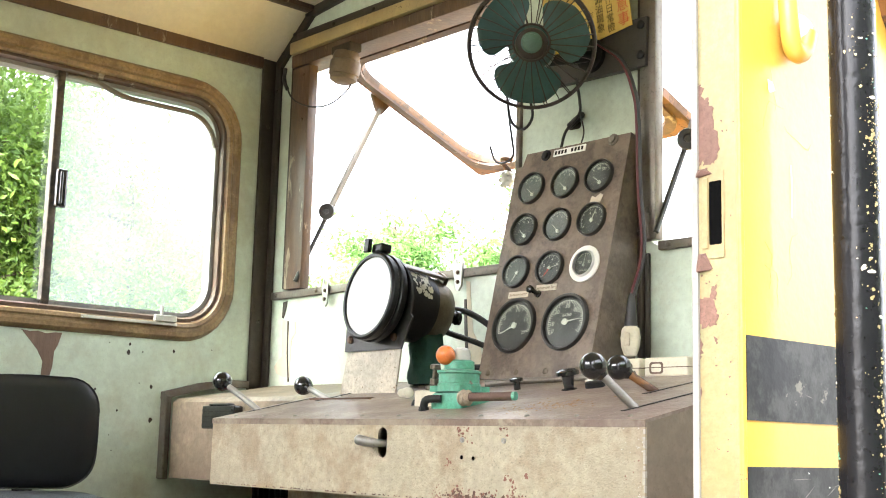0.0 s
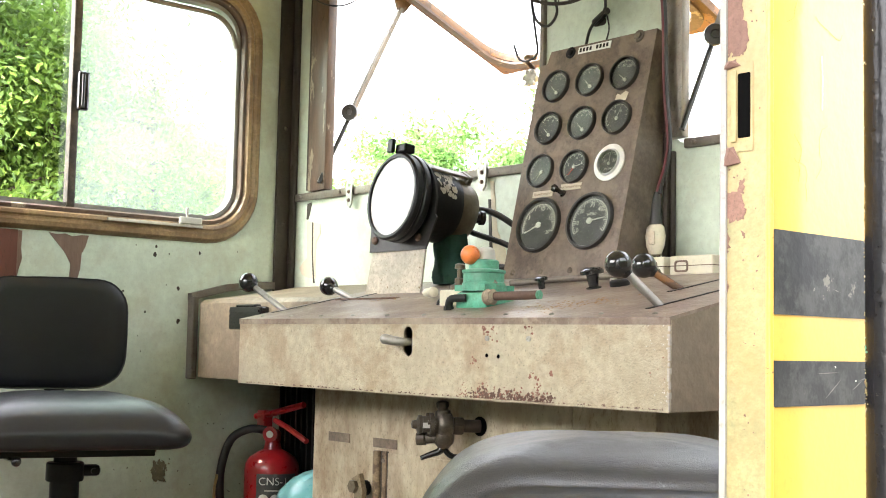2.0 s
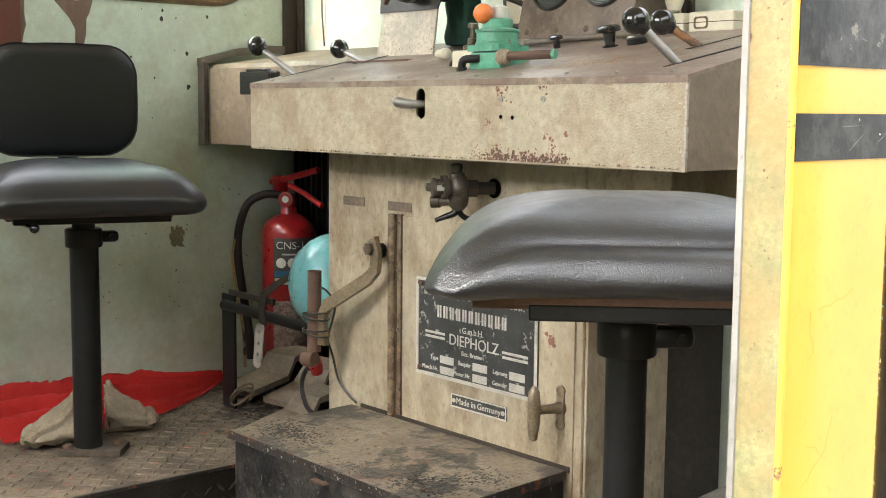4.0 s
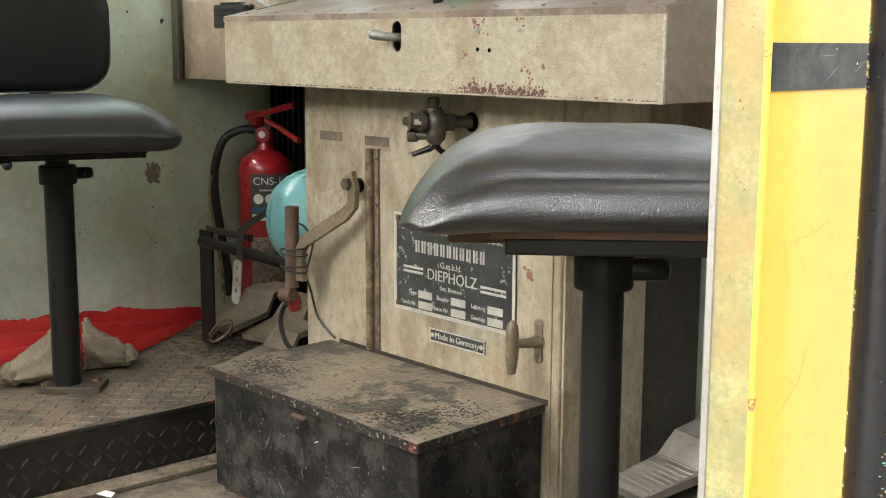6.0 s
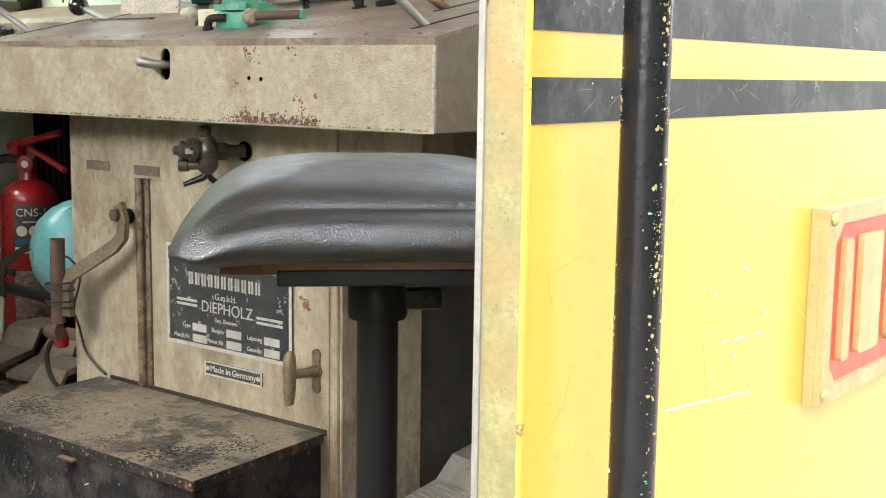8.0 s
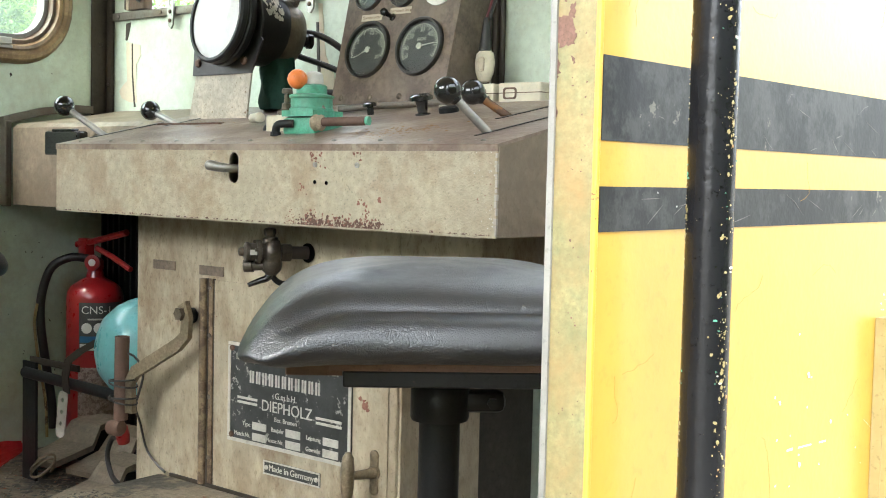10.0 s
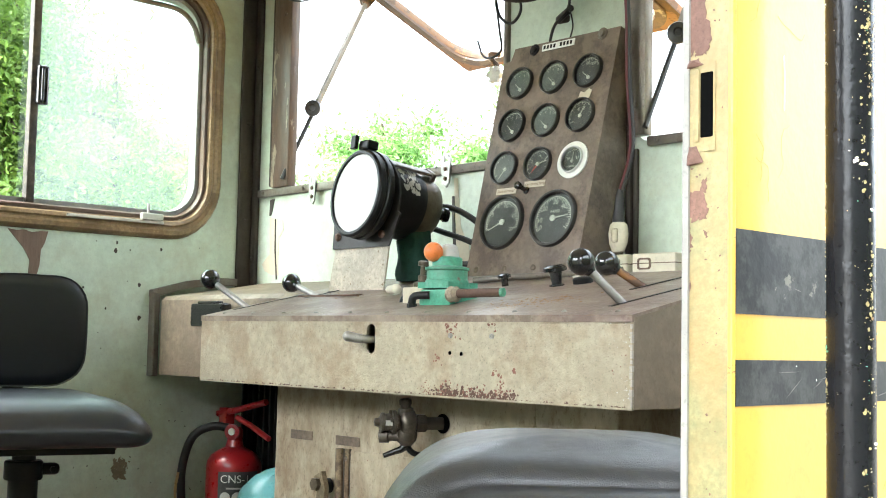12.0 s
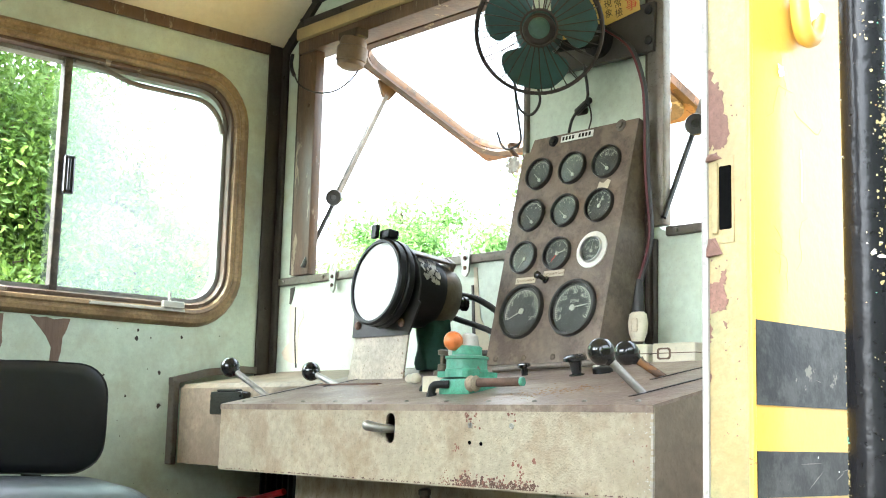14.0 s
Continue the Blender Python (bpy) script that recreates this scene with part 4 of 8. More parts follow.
box(bm, TX0, TX1, TY0, TY1, 0.012, TZ - 0.012, 0.004)
part("body", bm, M_TOOLBOX, tbox)
bm = B()
box(bm, TX0 + 0.01, TX1 - 0.01, TY0 + 0.01, TY1 - 0.01, 0.0, 0.011, 0.003)
part("skid", bm, M_RUSTY, tbox)
bm = B()
box(bm, TX0 - 0.008, TX1 + 0.006, TY0 - 0.008, TY1, TZ - 0.011, TZ, 0.003)
lid = part("lid", bm, M_LID, tbox, "dusty lid with worn edges")
bm = B()
box(bm, TX0 - 0.0095, TX1 + 0.0075, TY0 - 0.0095, TY0 - 0.0075, TZ - 0.014, TZ + 0.001, 0.0008)
part("front_edge", bm, M_EDGE, lid)
bm = B()
box(bm, TX1 + 0.0062, TX1 + 0.0082, TY0 - 0.007, TY1 - 0.004, TZ - 0.014, TZ + 0.001, 0.0008)
part("side_edge", bm, M_EDGE, lid)
bm = B()
box(bm, TX0 + 0.02, TX1 + 0.01, TY1 - 0.001, TY1 + 0.003, TZ - 0.004, TZ + 0.006, 0.001)
part("back_edge", bm, M_BATTEN, lid)
bm = B()
box(bm, -1.606, -1.570, TY0 - 0.020, TY0 - 0.0085, TZ - 0.026, TZ - 0.022, 0.001)
part("latch", bm, M_RUSTY, tbox, "rusty hasp")


# ---- seats ----
def cushion(bm, hx, hy, z0, z1, crown, m, corner=0.07, lump=0.25):
    """A pad: flat base, bulging sides, crowned top, with a seam line."""
    rise = z1 - z0
    levels = [(0.80, z0), (0.92, z0 + 0.003), (0.975, z0 + 0.010), (1.0, z0 + 0.18 * rise), (0.998, z0 + 0.26 * rise), (0.985, z0 + 0.34 * rise), (0.972, z0 + 0.42 * rise), (0.962, z0 + 0.48 * rise), (0.955, z0 + 0.52 * rise), (0.947, z0 + 0.57 * rise),
              (0.928, z0 + 0.66 * rise), (0.895, z0 + 0.80 * rise), (0.84, z1 - 0.010), (0.77, z1 - 0.004)] + [(q, z1 + crown * (1 - (q / 0.74) ** 2)) for q in (0.70, 0.60, 0.48, 0.36, 0.24, 0.14, 0.07, 0.02, 0.004)]
    rr = rrect(-hx, hx, -hy, hy, corner, 7)
    base = []
    for a, b in zip(rr, rr[1:] + rr[:1]):
        n = 6 if math.dist(a, b) > 0.05 else 1
        base += [((a[0] * (n - k) + b[0] * k) / n, (a[1] * (n - k) + b[1] * k) / n) for k in range(n)]
    rings = []
    for s, z in levels:
        r = []
        for u, v in base:
            wob = (0.008 * noise.noise(Vector((u * 12, v * 12, z * 30))) + 0.004 * noise.noise(Vector((u * 36, v * 36, z * 70)))) * (1 if s > 0.75 else max(0.0, s - 0.45) * 2) * lump
            r.append(bm.verts.new(m @ Vector((u * s + wob, v * s + wob, z))))
        rings.append(r)
    skin(bm, rings)


def worn_cushion(bm, hx, hy, zb, thick=0.098, lip=0.018, creased=True):
    """A sagging stool pad: low pinched edges, a domed top, and a crease along the front band."""
    side = [(0.060, 0.000), (0.022, 0.001), (0.007, 0.005), (0.001, 0.012), (0.0, 0.018), (0.003, 0.027), (0.008, 0.036), (0.014, 0.045), (0.022, 0.055), (0.032, 0.064), (0.048, 0.075), (0.068, 0.084), (0.095, 0.091), (0.125, 0.0955), (0.155, 0.0975), (0.180, 0.098)]
    front = [(0.060, 0.004), (0.018, 0.006), (0.005, 0.012), (0.0, 0.021), (0.0, 0.032), (0.004, 0.043), (0.012, 0.0505), (0.025, 0.0545), (0.032, 0.0570), (0.036, 0.0635), (0.046, 0.0730), (0.066, 0.0825), (0.095, 0.088), (0.125, 0.094), (0.155, 0.097), (0.180, 0.098)]
    side = [(d, z * lip / 0.018 if z < 0.018 else lip + (z - 0.018) * (0.098 - lip) / 0.080) for d, z in side]
    sc, fc = ([(p.x, p.y) for p in curve([(d, z, 0) for d, z in prof], 3)] for prof in (side, front if creased else side))
    rr = rrect(-hx, hx, -hy, hy, 0.045, 8)
    base = []
    for a, b in zip(rr, rr[1:] + rr[:1]):
        n = 18 if math.dist(a, b) > 0.05 else 1
        base += [((a[0] * (n - k) + b[0] * k) / n, (a[1] * (n - k) + b[1] * k) / n) for k in range(n)]
    rings = []
    for (ds, zs), (df, zf) in zip(sc, fc):
        r = []
        for u, v in base:
            f = min(1.0, max(0.0, (-v / hy - 0.7) / 0.25)) * min(1.0, max(0.0, (u / hx + 0.92) / 0.4))
            f = f * f * (3 - 2 * f)
            d, z = ds + (df - ds) * f, zs + (zf - zs) * f
            q = 1 - d / hx
            corner = (abs(u) / hx) ** 4 * (abs(v) / hy) ** 4
            z -= 0.016 * corner * q ** 6 * min(1.0, z / 0.03)
            gu, gv = u + hx, v + hy
            far = math.hypot(gu, gv)
            fold = math.exp(-(far / 0.085) ** 2) * min(1.0, z / 0.02) * max(0.0, 1 - z / 0.085)
            z += 0.0045 * fold * math.sin(9 * math.atan2(gv + 0.02, gu + 0.02) + 40 * d)
            wob = 0.0016 * noise.noise(Vector((u * 14, v * 14, z * 40))) + 0.0008 * noise.noise(Vector((u * 45, v * 45, z * 90)))
            r.append(bm.verts.new((u * q + wob, v * q + wob, zb + (z + wob * 0.6) * thick / 0.098)))
        rings.append(r)
    skin(bm, rings)


def stool(x, y, base_z, turn, top_z, label, back, hx, hy):
    th = thing("driver_seat", (x, y, base_z), label, "seat", "driver seats in the cab")
    m = Matrix.Translation((x, y, 0)) @ Matrix.Rotation(radians(turn), 4, "Z")
    pz = top_z - (0.100 if back else 0.092)

    def put(name, bm, material, lab="", smooth=True):
        bmesh.ops.transform(bm, matrix=m, verts=bm.verts[:])
        return part(name, bm, material, th, lab, smooth)

    bm = B()
    if back:
        worn_cushion(bm, hx, hy, top_z - 0.098, 0.098, 0.034, False)
    else:
        worn_cushion(bm, hx, hy, top_z - 0.085, 0.085)
    put("seat_cushion", bm, M_VINYLDARK if back else M_VINYL, "black vinyl cushion")
    bm = B()
    e0 = -0.14 if back else -0.098
    box(bm, e0, 0.14, -0.155, -0.128, pz - 0.012, pz + 0.003, 0.002)
    put("seat_rail", bm, M_BLACK, smooth=False)
    bm = B()
    box(bm, e0 - 0.012, 0.14, -0.160, -0.12, pz + 0.0034, pz + (0.0045 if back else 0.014), 0.001)
    put("seat_board", bm, M_RUSTY, "weathered brown seat board", smooth=False)
    bm = B()
    box(bm, e0, 0.14, 0.118, 0.145, pz - 0.012, pz + 0.003, 0.002)
    put("seat_rail", bm, M_BLACK, smooth=False)
    bm = B()
    box(bm, -0.15, 0.15, -0.116, 0.116, pz - 0.008, pz + 0.004, 0.002)
    put("seat_plate", bm, M_RUSTY, smooth=False)
    bm = B()
    k = 1.0 if back else 0.84
    cyl(bm, (0, 0, base_z + 0.3), (0, 0, pz), 0.022 * k, seg=24)
    put("inner_post", bm, M_BLACK)
    bm = B()
    lathe(bm, [(0.034 * k, 0), (0.0355 * k, 0.003), (0.0355 * k, 0.033), (0.033 * k, 0.036)], (0, 0, pz - 0.070), (0, 0, 1), 28)
    box(bm, 0.02, 0.066, -0.013, 0.013, pz - 0.062, pz - 0.040, 0.008)
    put("clamp", bm, M_BLACK)
    bm = B()
    cyl(bm, (0.052, -0.020, pz - 0.051), (0.052, 0.022, pz - 0.051), 0.006, seg=6)
    put("clamp_bolt", bm, M_BLACK)
    bm = B()
    pr = 0.0275 if back else 0.0208
    lathe(bm, [(pr, 0), (pr, pz - 0.070 - base_z - 0.006)], (0, 0, base_z + 0.006), (0, 0, 1), 28)
    put("post", bm, M_BLACK)
    bm = B()
    turn_b = Matrix.Rotation(radians(-24), 4, "Z")
    box(bm, -0.050, 0.072, -0.036, 0.036, base_z, base_z + 0.014, 0.002, turn_b)
    foot = put("base_plate", bm, M_BASE, "grimy brown steel base plate", smooth=False)
    for u, v in ((-0.036, -0.022), (0.054, 0.014)):
        bm = B()
        cyl(bm, turn_b @ Vector((u, v, base_z + 0.012)), turn_b @ Vector((u, v, base_z + 0.020)), 0.009, seg=6)
        bmesh.ops.transform(bm, matrix=m, verts=bm.verts[:])
        part("bolt", bm, M_RUSTY, foot)
    if back:
        bm = B()
        tube(bm, [(-0.134, -0.06, pz - 0.010), (-0.122, -0.13, pz - 0.012), (-0.109, -0.185, pz - 0.014)], 0.004, 8)
        ball(bm, (-0.108, -0.19, pz - 0.014), 0.009, 12, 8)
        put("adjusting_lever", bm, M_PLASTIC)
        bm = B()
        lean = Matrix.Translation((-0.016, 0.20, top_z + 0.115)) @ Matrix.Rotation(radians(-83), 4, "X") @ Matrix.Translation((0, 0, -0.03))
        cushion(bm, 0.155, 0.116, 0.0, 0.05, 0.012, lean)
        put("backrest", bm, M_VINYLDARK, "black vinyl backrest")
        bm = B()
        box(bm, -0.02, 0.02, 0.215, 0.225, pz - 0.01, top_z + 0.12, 0.002)
        put("back_bracket", bm, M_BLACK, smooth=False)
        bm = B()
        box(bm, -0.02, 0.02, 0.10, 0.226, pz - 0.016, pz - 0.004, 0.002)
        put("back_arm", bm, M_BLACK, smooth=False)
    return th


SEAT_L = stool(-2.28, 1.06, ZP, 73, 0.69, "black vinyl swivel seat with backrest on a steel post", True, 0.20, 0.225)
SEAT_R = stool(-0.824, 0.971, ZP, 45, 0.710, "black vinyl stool with creased cushion on a rusty post", False, 0.19, 0.195)


# ---- gauge panel ----
gpan = thing("gauge_panel", (-1.59, 1.75, 0.93), "dark brown leaning instrument panel with round gauges", "instrument panel")
GN = Vector((0, -0.466, 0.11)).normalized()
GU = Vector((0, 0.11, 0.466)).normalized()
G0 = Vector((-1.594, 1.69, 0.925))
GP = Matrix.Translation(G0) @ Matrix(((1, 0, 0, 0), (0, GU.y, GN.y, 0), (0, GU.z, GN.z, 0), (0, 0, 0, 1)))   # u, v on the face, w out of it


def gz(z):
    return (z - 0.925) / GU.z


bm = B()
sheet(bm, [(-0.141, 0), (0.140, 0), (0.149, 0.478), (-0.122, 0.478), (-0.128, 0.452), (-0.147, 0.450)], [], lambda u, v: GP @ Vector((u, v, 0)), -GN * 0.003)
part("face_plate", bm, M_PANEL, gpan)
bm = B()
poly = [GP @ Vector((0.140, 0, -0.003)), GP @ Vector((0.149, 0.478, -0.003)), Vector((-1.445, YF - 0.016, 1.385)), Vector((-1.454, YF - 0.016, 0.934))]
vs = [bm.verts.new(p) for p in poly] + [bm.verts.new(p + Vector((-0.003, 0, 0))) for p in poly]
for f in ((0, 1, 2, 3), (7, 6, 5, 4), (0, 4, 5, 1), (1, 5, 6, 2), (2, 6, 7, 3), (3, 7, 4, 0)):
    bm.faces.new([vs[i] for i in f])
part("side_plate", bm, M_PANEL, gpan)
bm = B()
poly = [GP @ Vector((-0.141, 0, -0.003)), GP @ Vector((-0.147, 0.45, -0.003)), Vector((-1.741, YF - 0.016, 1.365)), Vector((-1.735, YF - 0.016, 0.934))]
vs = [bm.verts.new(p) for p in poly] + [bm.verts.new(p + Vector((0.003, 0, 0))) for p in poly]
for f in ((0, 1, 2, 3), (7, 6, 5, 4), (0, 4, 5, 1), (1, 5, 6, 2), (2, 6, 7, 3), (3, 7, 4, 0)):
    bm.faces.new([vs[i] for i in f])
part("side_plate", bm, M_PANEL, gpan)
for k in range(4):
    bm = B()
    lathe(bm, [(0.006, 0), (0.006, 0.0015), (0.003, 0.003)], GP @ Vector((-0.115 + 0.075 * k, 0.012, 0)), GN, 12)
    part("panel_screw", bm, M_BRASS, gpan, smooth=True)


def gauge(u, v, r, ticks, a0, a1, needle, hub, numbers=(), chrome=False, label="black dial gauge", grey=False, red=None):
    """A round dial: bezel, face, scale ticks, needle, glass. Angles in degrees, anticlockwise from the right."""
    def at(x, y, w=0.0):
        return GP @ Vector((u + x, v + y, w))

    bm = B()
    lathe(bm, [(r, 0.0), (r, 0.006), (r * 0.97, 0.0085), (r * 0.90, 0.0085), (r * 0.87, 0.005), (r * 0.87, 0.001)], at(0, 0), GN, 40)
    bz = part("gauge_bezel", bm, M_CHROME if chrome else M_BEZEL, gpan, label, True)
    if chrome:
        bm = B()
        lathe(bm, [(r * 1.36, 0.0), (r * 1.36, 0.003), (r * 1.02, 0.0045), (r * 1.02, 0.001)], at(0, 0), GN, 40)
        part("mounting_ring", bm, M_WHITE, bz, smooth=True)
    bm = B()
    lathe(bm, [(r * 0.868, 0.0), (r * 0.868, 0.0018)], at(0, 0), GN, 36)
    part("dial", bm, M_DIALGREY if grey else M_DIAL, bz)
    cx, cy = hub[0] * r, hub[1] * r
    bm = B()
    for i in range(ticks + 1):
        a = radians(a0 + (a1 - a0) * i / ticks)
        c, s = math.cos(a), math.sin(a)
        long = 0.16 if i % 5 == 0 else 0.09
        p0, p1, w = r * 0.76, r * (0.76 - long), r * 0.014
        q = [at(c * p - s * e, s * p + c * e, 0.002) for p, e in ((p0, -w), (p0, w), (p1, w), (p1, -w))]
        bm.faces.new([bm.verts.new(x) for x in q])
    n = 24
    arc = [(math.cos(radians(a0 + (a1 - a0) * i / n)), math.sin(radians(a0 + (a1 - a0) * i / n))) for i in range(n + 1)]
    for (c0, s0), (c1, s1) in zip(arc, arc[1:]):
        bm.faces.new([bm.verts.new(at(c * r * k, s * r * k, 0.00195)) for c, s, k in ((c0, s0, 0.775), (c1, s1, 0.775), (c1, s1, 0.755), (c0, s0, 0.755))])
    part("scale", bm, M_MARK, bz)
    bm = B()
    a = radians(needle)
    c, s = math.cos(a), math.sin(a)
    q = [(0.66 * r, -0.008 * r), (0.66 * r, 0.008 * r), (-0.14 * r, 0.03 * r), (-0.14 * r, -0.03 * r)]
    lo = [bm.verts.new(at(cx + c * x - s * y, cy + s * x + c * y, 0.0030)) for x, y in q]
    hi = [bm.verts.new(at(cx + c * x - s * y, cy + s * x + c * y, 0.0036)) for x, y in q]
    skin(bm, [lo, hi])
    lathe(bm, [(r * 0.11, 0.002), (r * 0.11, 0.0042), (r * 0.06, 0.0046)], at(cx, cy), GN, 16)
    part("needle", bm, M_MARK, bz)
    if red is not None:
        bm = B()
        a = radians(red)
        bm.faces.new([bm.verts.new(at(math.cos(a) * x - math.sin(a) * y, math.sin(a) * x + math.cos(a) * y, 0.0026)) for x, y in ((0.08 * r, -0.05 * r), (0.08 * r, 0.05 * r), (0.6 * r, 0.02 * r), (0.6 * r, -0.02 * r))])
        part("red_needle", bm, M_SIGNRED, bz)
    for text, ang, rad, size in numbers:
        x, y = math.cos(radians(ang)) * rad * r, math.sin(radians(ang)) * rad * r
        words("numeral", text, size * r, GP @ Matrix.Translation((u + x, v + y, 0.0022)), M_MARK, bz, 0.0)
    bm = B()
    lathe(bm, [(r * 0.868, 0.0052), (r * 0.868, 0.0060)], at(0, 0), GN, 32)
    g = part("gauge_glass", bm, M_LENS, bz)
    g.visible_shadow = False
    return bz


for row, z in enumerate((1.311, 1.224, 1.137)):
    for col, u in enumerate((-0.088, 0.001, 0.088)):
        if (row, col) == (2, 2):
            continue
        grey = (row, col) in ((0, 1), (1, 1), (0, 0), (2, 0))
        name = "small round gauge with %s dial" % ("mid grey" if grey else "black")
        if (row, col) == (1, 2):
            gauge(u, gz(z), 0.034, 12, 215, -35, 72, (0, -0.05), [("4", 120, 0.42, 0.3), ("6", 60, 0.42, 0.3)], label=name)
        elif (row, col) == (2, 1):
            gauge(u, gz(z), 0.034, 10, 225, -20, 12, (0, 0), [("2", 160, 0.5, 0.26), ("4", 80, 0.5, 0.26), ("6", 20, 0.55, 0.26)], label=name, red=232)
        elif (row, col) == (2, 0):
            gauge(u, gz(z), 0.034, 8, 220, 100, 235, (0.1, -0.1), label=name, grey=True)
        else:
            gauge(u, gz(z), 0.034, 12, 140, 25, 138 if col != 2 else 142, (0.12, -0.42), [("4", 105, 0.5, 0.2), ("8", 60, 0.5, 0.2)] if col != 2 else [("80", 100, 0.48, 0.26), ("100", 55, 0.48, 0.26)], label=name, grey=grey)
gauge(0.088, gz(1.137), 0.0265, 10, 160, 20, 88, (0, -0.1), [("30", 165, 0.42, 0.3), ("30", 15, 0.42, 0.3), ("AMPERES", 270, 0.5, 0.2)], chrome=True, label="ammeter with bright chrome bezel and white ring")
gauge(-0.066, gz(1.0275), 0.0555, 40, 200, -20, 205, (0, 0), [("5", 150, 0.6, 0.22), ("10", 85, 0.58, 0.22), ("15", 22, 0.56, 0.22), ("20", 330, 0.56, 0.18)], label="large black speed dial with grey bezel")
gauge(0.065, gz(1.0275), 0.0555, 40, 215, -30, 8, (0.0, 0.0), [("0", 212, 0.58, 0.22), ("10", 185, 0.58, 0.22), ("20", 140, 0.56, 0.22), ("30", 90, 0.56, 0.22), ("40", 45, 0.56, 0.24), ("64360", 80, 0.24, 0.16)], label="large speed dial with distance counter")


# number tag: plain bars stand for its figures
bm = B()
sheet(bm, [(-0.045, 0.459), (0.039, 0.459), (0.039, 0.473), (-0.045, 0.473)], [], lambda u, v: GP @ Vector((u, v, 0.0002)), GN * 0.0015)
tag = part("number_tag", bm, M_WHITE, gpan, "white metal tag with stamped marks")
for k in range(9):
    if k != 4:
        bm = B()
        sheet(bm, [(-0.041 + k * 0.0086, 0.462), (-0.0358 + k * 0.0086, 0.462), (-0.0358 + k * 0.0086, 0.470), (-0.041 + k * 0.0086, 0.470)], [], lambda u, v: GP @ Vector((u, v, 0.0018)), GN * 0.0004)
        part("tag_bar", bm, M_BLACK, tag)
for u, v in ((-0.066, 0.466), (0.107, 0.470)):
    bm = B()
    lathe(bm, [(0.012, 0), (0.012, 0.002), (0.007, 0.002), (0.007, 0.006), (0.004, 0.007)], GP @ Vector((u, v, 0)), GN, 14)
    part("mounting_bolt", bm, M_BLACK if u < 0 else M_OLDSTEEL, gpan, smooth=True)
for text, u0, u1, v0 in (("Speedometer", -0.098, -0.045, 0.163), ("Instrument lamp", -0.026, 0.027, 0.172)):
    bm = B()
    sheet(bm, [(u0, v0), (u1, v0), (u1, v0 + 0.0125), (u0, v0 + 0.0125)], [], lambda u, v: GP @ Vector((u, v, 0.0002)), GN * 0.001)
    strip = part("label_strip", bm, M_TAPE, gpan, "pale typed label strip")
    words("lettering", text, 0.0085, GP @ Matrix.Translation(((u0 + u1) / 2, v0 + 0.0062, 0.0014)), M_BROWN, strip, 0.0)
bm = B()
lathe(bm, [(0.007, 0), (0.007, 0.003), (0.0045, 0.004), (0.0045, 0.018), (0.007, 0.020), (0.0075, 0.026), (0.004, 0.029)], GP @ Vector((-0.017, 0.166, 0)), GN + Vector((-0.15, 0, 0.15)), 16)
part("toggle_knob", bm, M_PLASTIC, gpan, "small black pull knob", True)
bm = B()
sheet(bm, [(0.074, 0.343), (0.084, 0.340), (0.101, 0.341), (0.105, 0.356), (0.097, 0.360), (0.087, 0.353), (0.077, 0.357)], [], lambda u, v: GP @ Vector((u, v, 0.0002)), GN * 0.0006)
part("torn_label", bm, M_PAPER, gpan, "torn paper scrap")


# ---- head lamp standing on the desk ----
lamp = thing("head_lamp", (-1.93, 1.58, 0.89), "round black head lamp on a speckled plate stand", "lamp")
LY = 1.575
LM = Matrix.Translation((-1.888, 1.558, 1.082)) @ Matrix.Rotation(radians(-7), 4, "X") @ Matrix.Rotation(radians(-5), 4, "Z")   # lens looks along local -y
LQ = LM.to_3x3()
LF = LQ @ Vector((0, -1, 0))
bm = B()
poly = [(-2.020, desk_z(1.575)), (-1.846, desk_z(1.575)), (-1.832, 0.985), (-1.998, 0.985)]
sheet(bm, poly, [], lambda u, v: Vector((u, LY, v)), Vector((0, 0.004, 0)))
part("stand_plate", bm, M_SPECKLE, lamp, "cream speckled stand plate")
bm = B()
box(bm, -2.03, -1.84, LY - 0.07, LY - 0.001, desk_z(LY - 0.07) - 0.004, desk_z(LY - 0.07) + 0.004, 0.001)
part("stand_foot", bm, M_RUSTY, lamp)
bm = B()
poly = [(-2.004, 0.980), (-1.828, 0.980), (-1.796, 1.04)] + [(-1.888 + 0.092 * math.cos(radians(a)), 1.078 + 0.092 * math.sin(radians(a))) for a in range(-20, 201, 20)] + [(-2.000, 1.03)]
sheet(bm, poly, [], lambda u, v: Vector((u, LY - 0.0045, v)), Vector((0, 0.004, 0)))
br = part("yoke_plate", bm, M_BEZEL, lamp, "dark steel yoke plate")
for x in (-1.985, -1.848):
    bm = B()
    screw(bm, (x, LY - 0.0045, 1.004), (0, -1, 0), 0.0085)
    part("bolt", bm, M_RUSTY, br, smooth=True)
bm = B()
lathe(bm, [(0.086, 0.0), (0.089, 0.004), (0.089, 0.014), (0.086, 0.016), (0.086, 0.020), (0.088, 0.022), (0.088, 0.032), (0.084, 0.036), (0.079, 0.036), (0.078, 0.030)], LM @ Vector((0, 0.010, 0)), LF, 48)
part("rim", bm, M_BLACK, lamp, "black rubber rim", True)
bm = B()
lathe(bm, [(0.0785, 0.0), (0.0785, 0.003), (0.068, 0.007), (0.045, 0.011), (0.02, 0.013), (0.001, 0.0135)], LM @ Vector((0, -0.018, 0)), LF, 40)
part("lens", bm, M_LAMPGLASS, lamp, "lens with a bright reflection in its white", True)
bm = B()
lathe(bm, [(0.072, 0.0), (0.072, 0.088), (0.068, 0.10)], LM @ Vector((0, 0.004, 0)), -LF, 40)
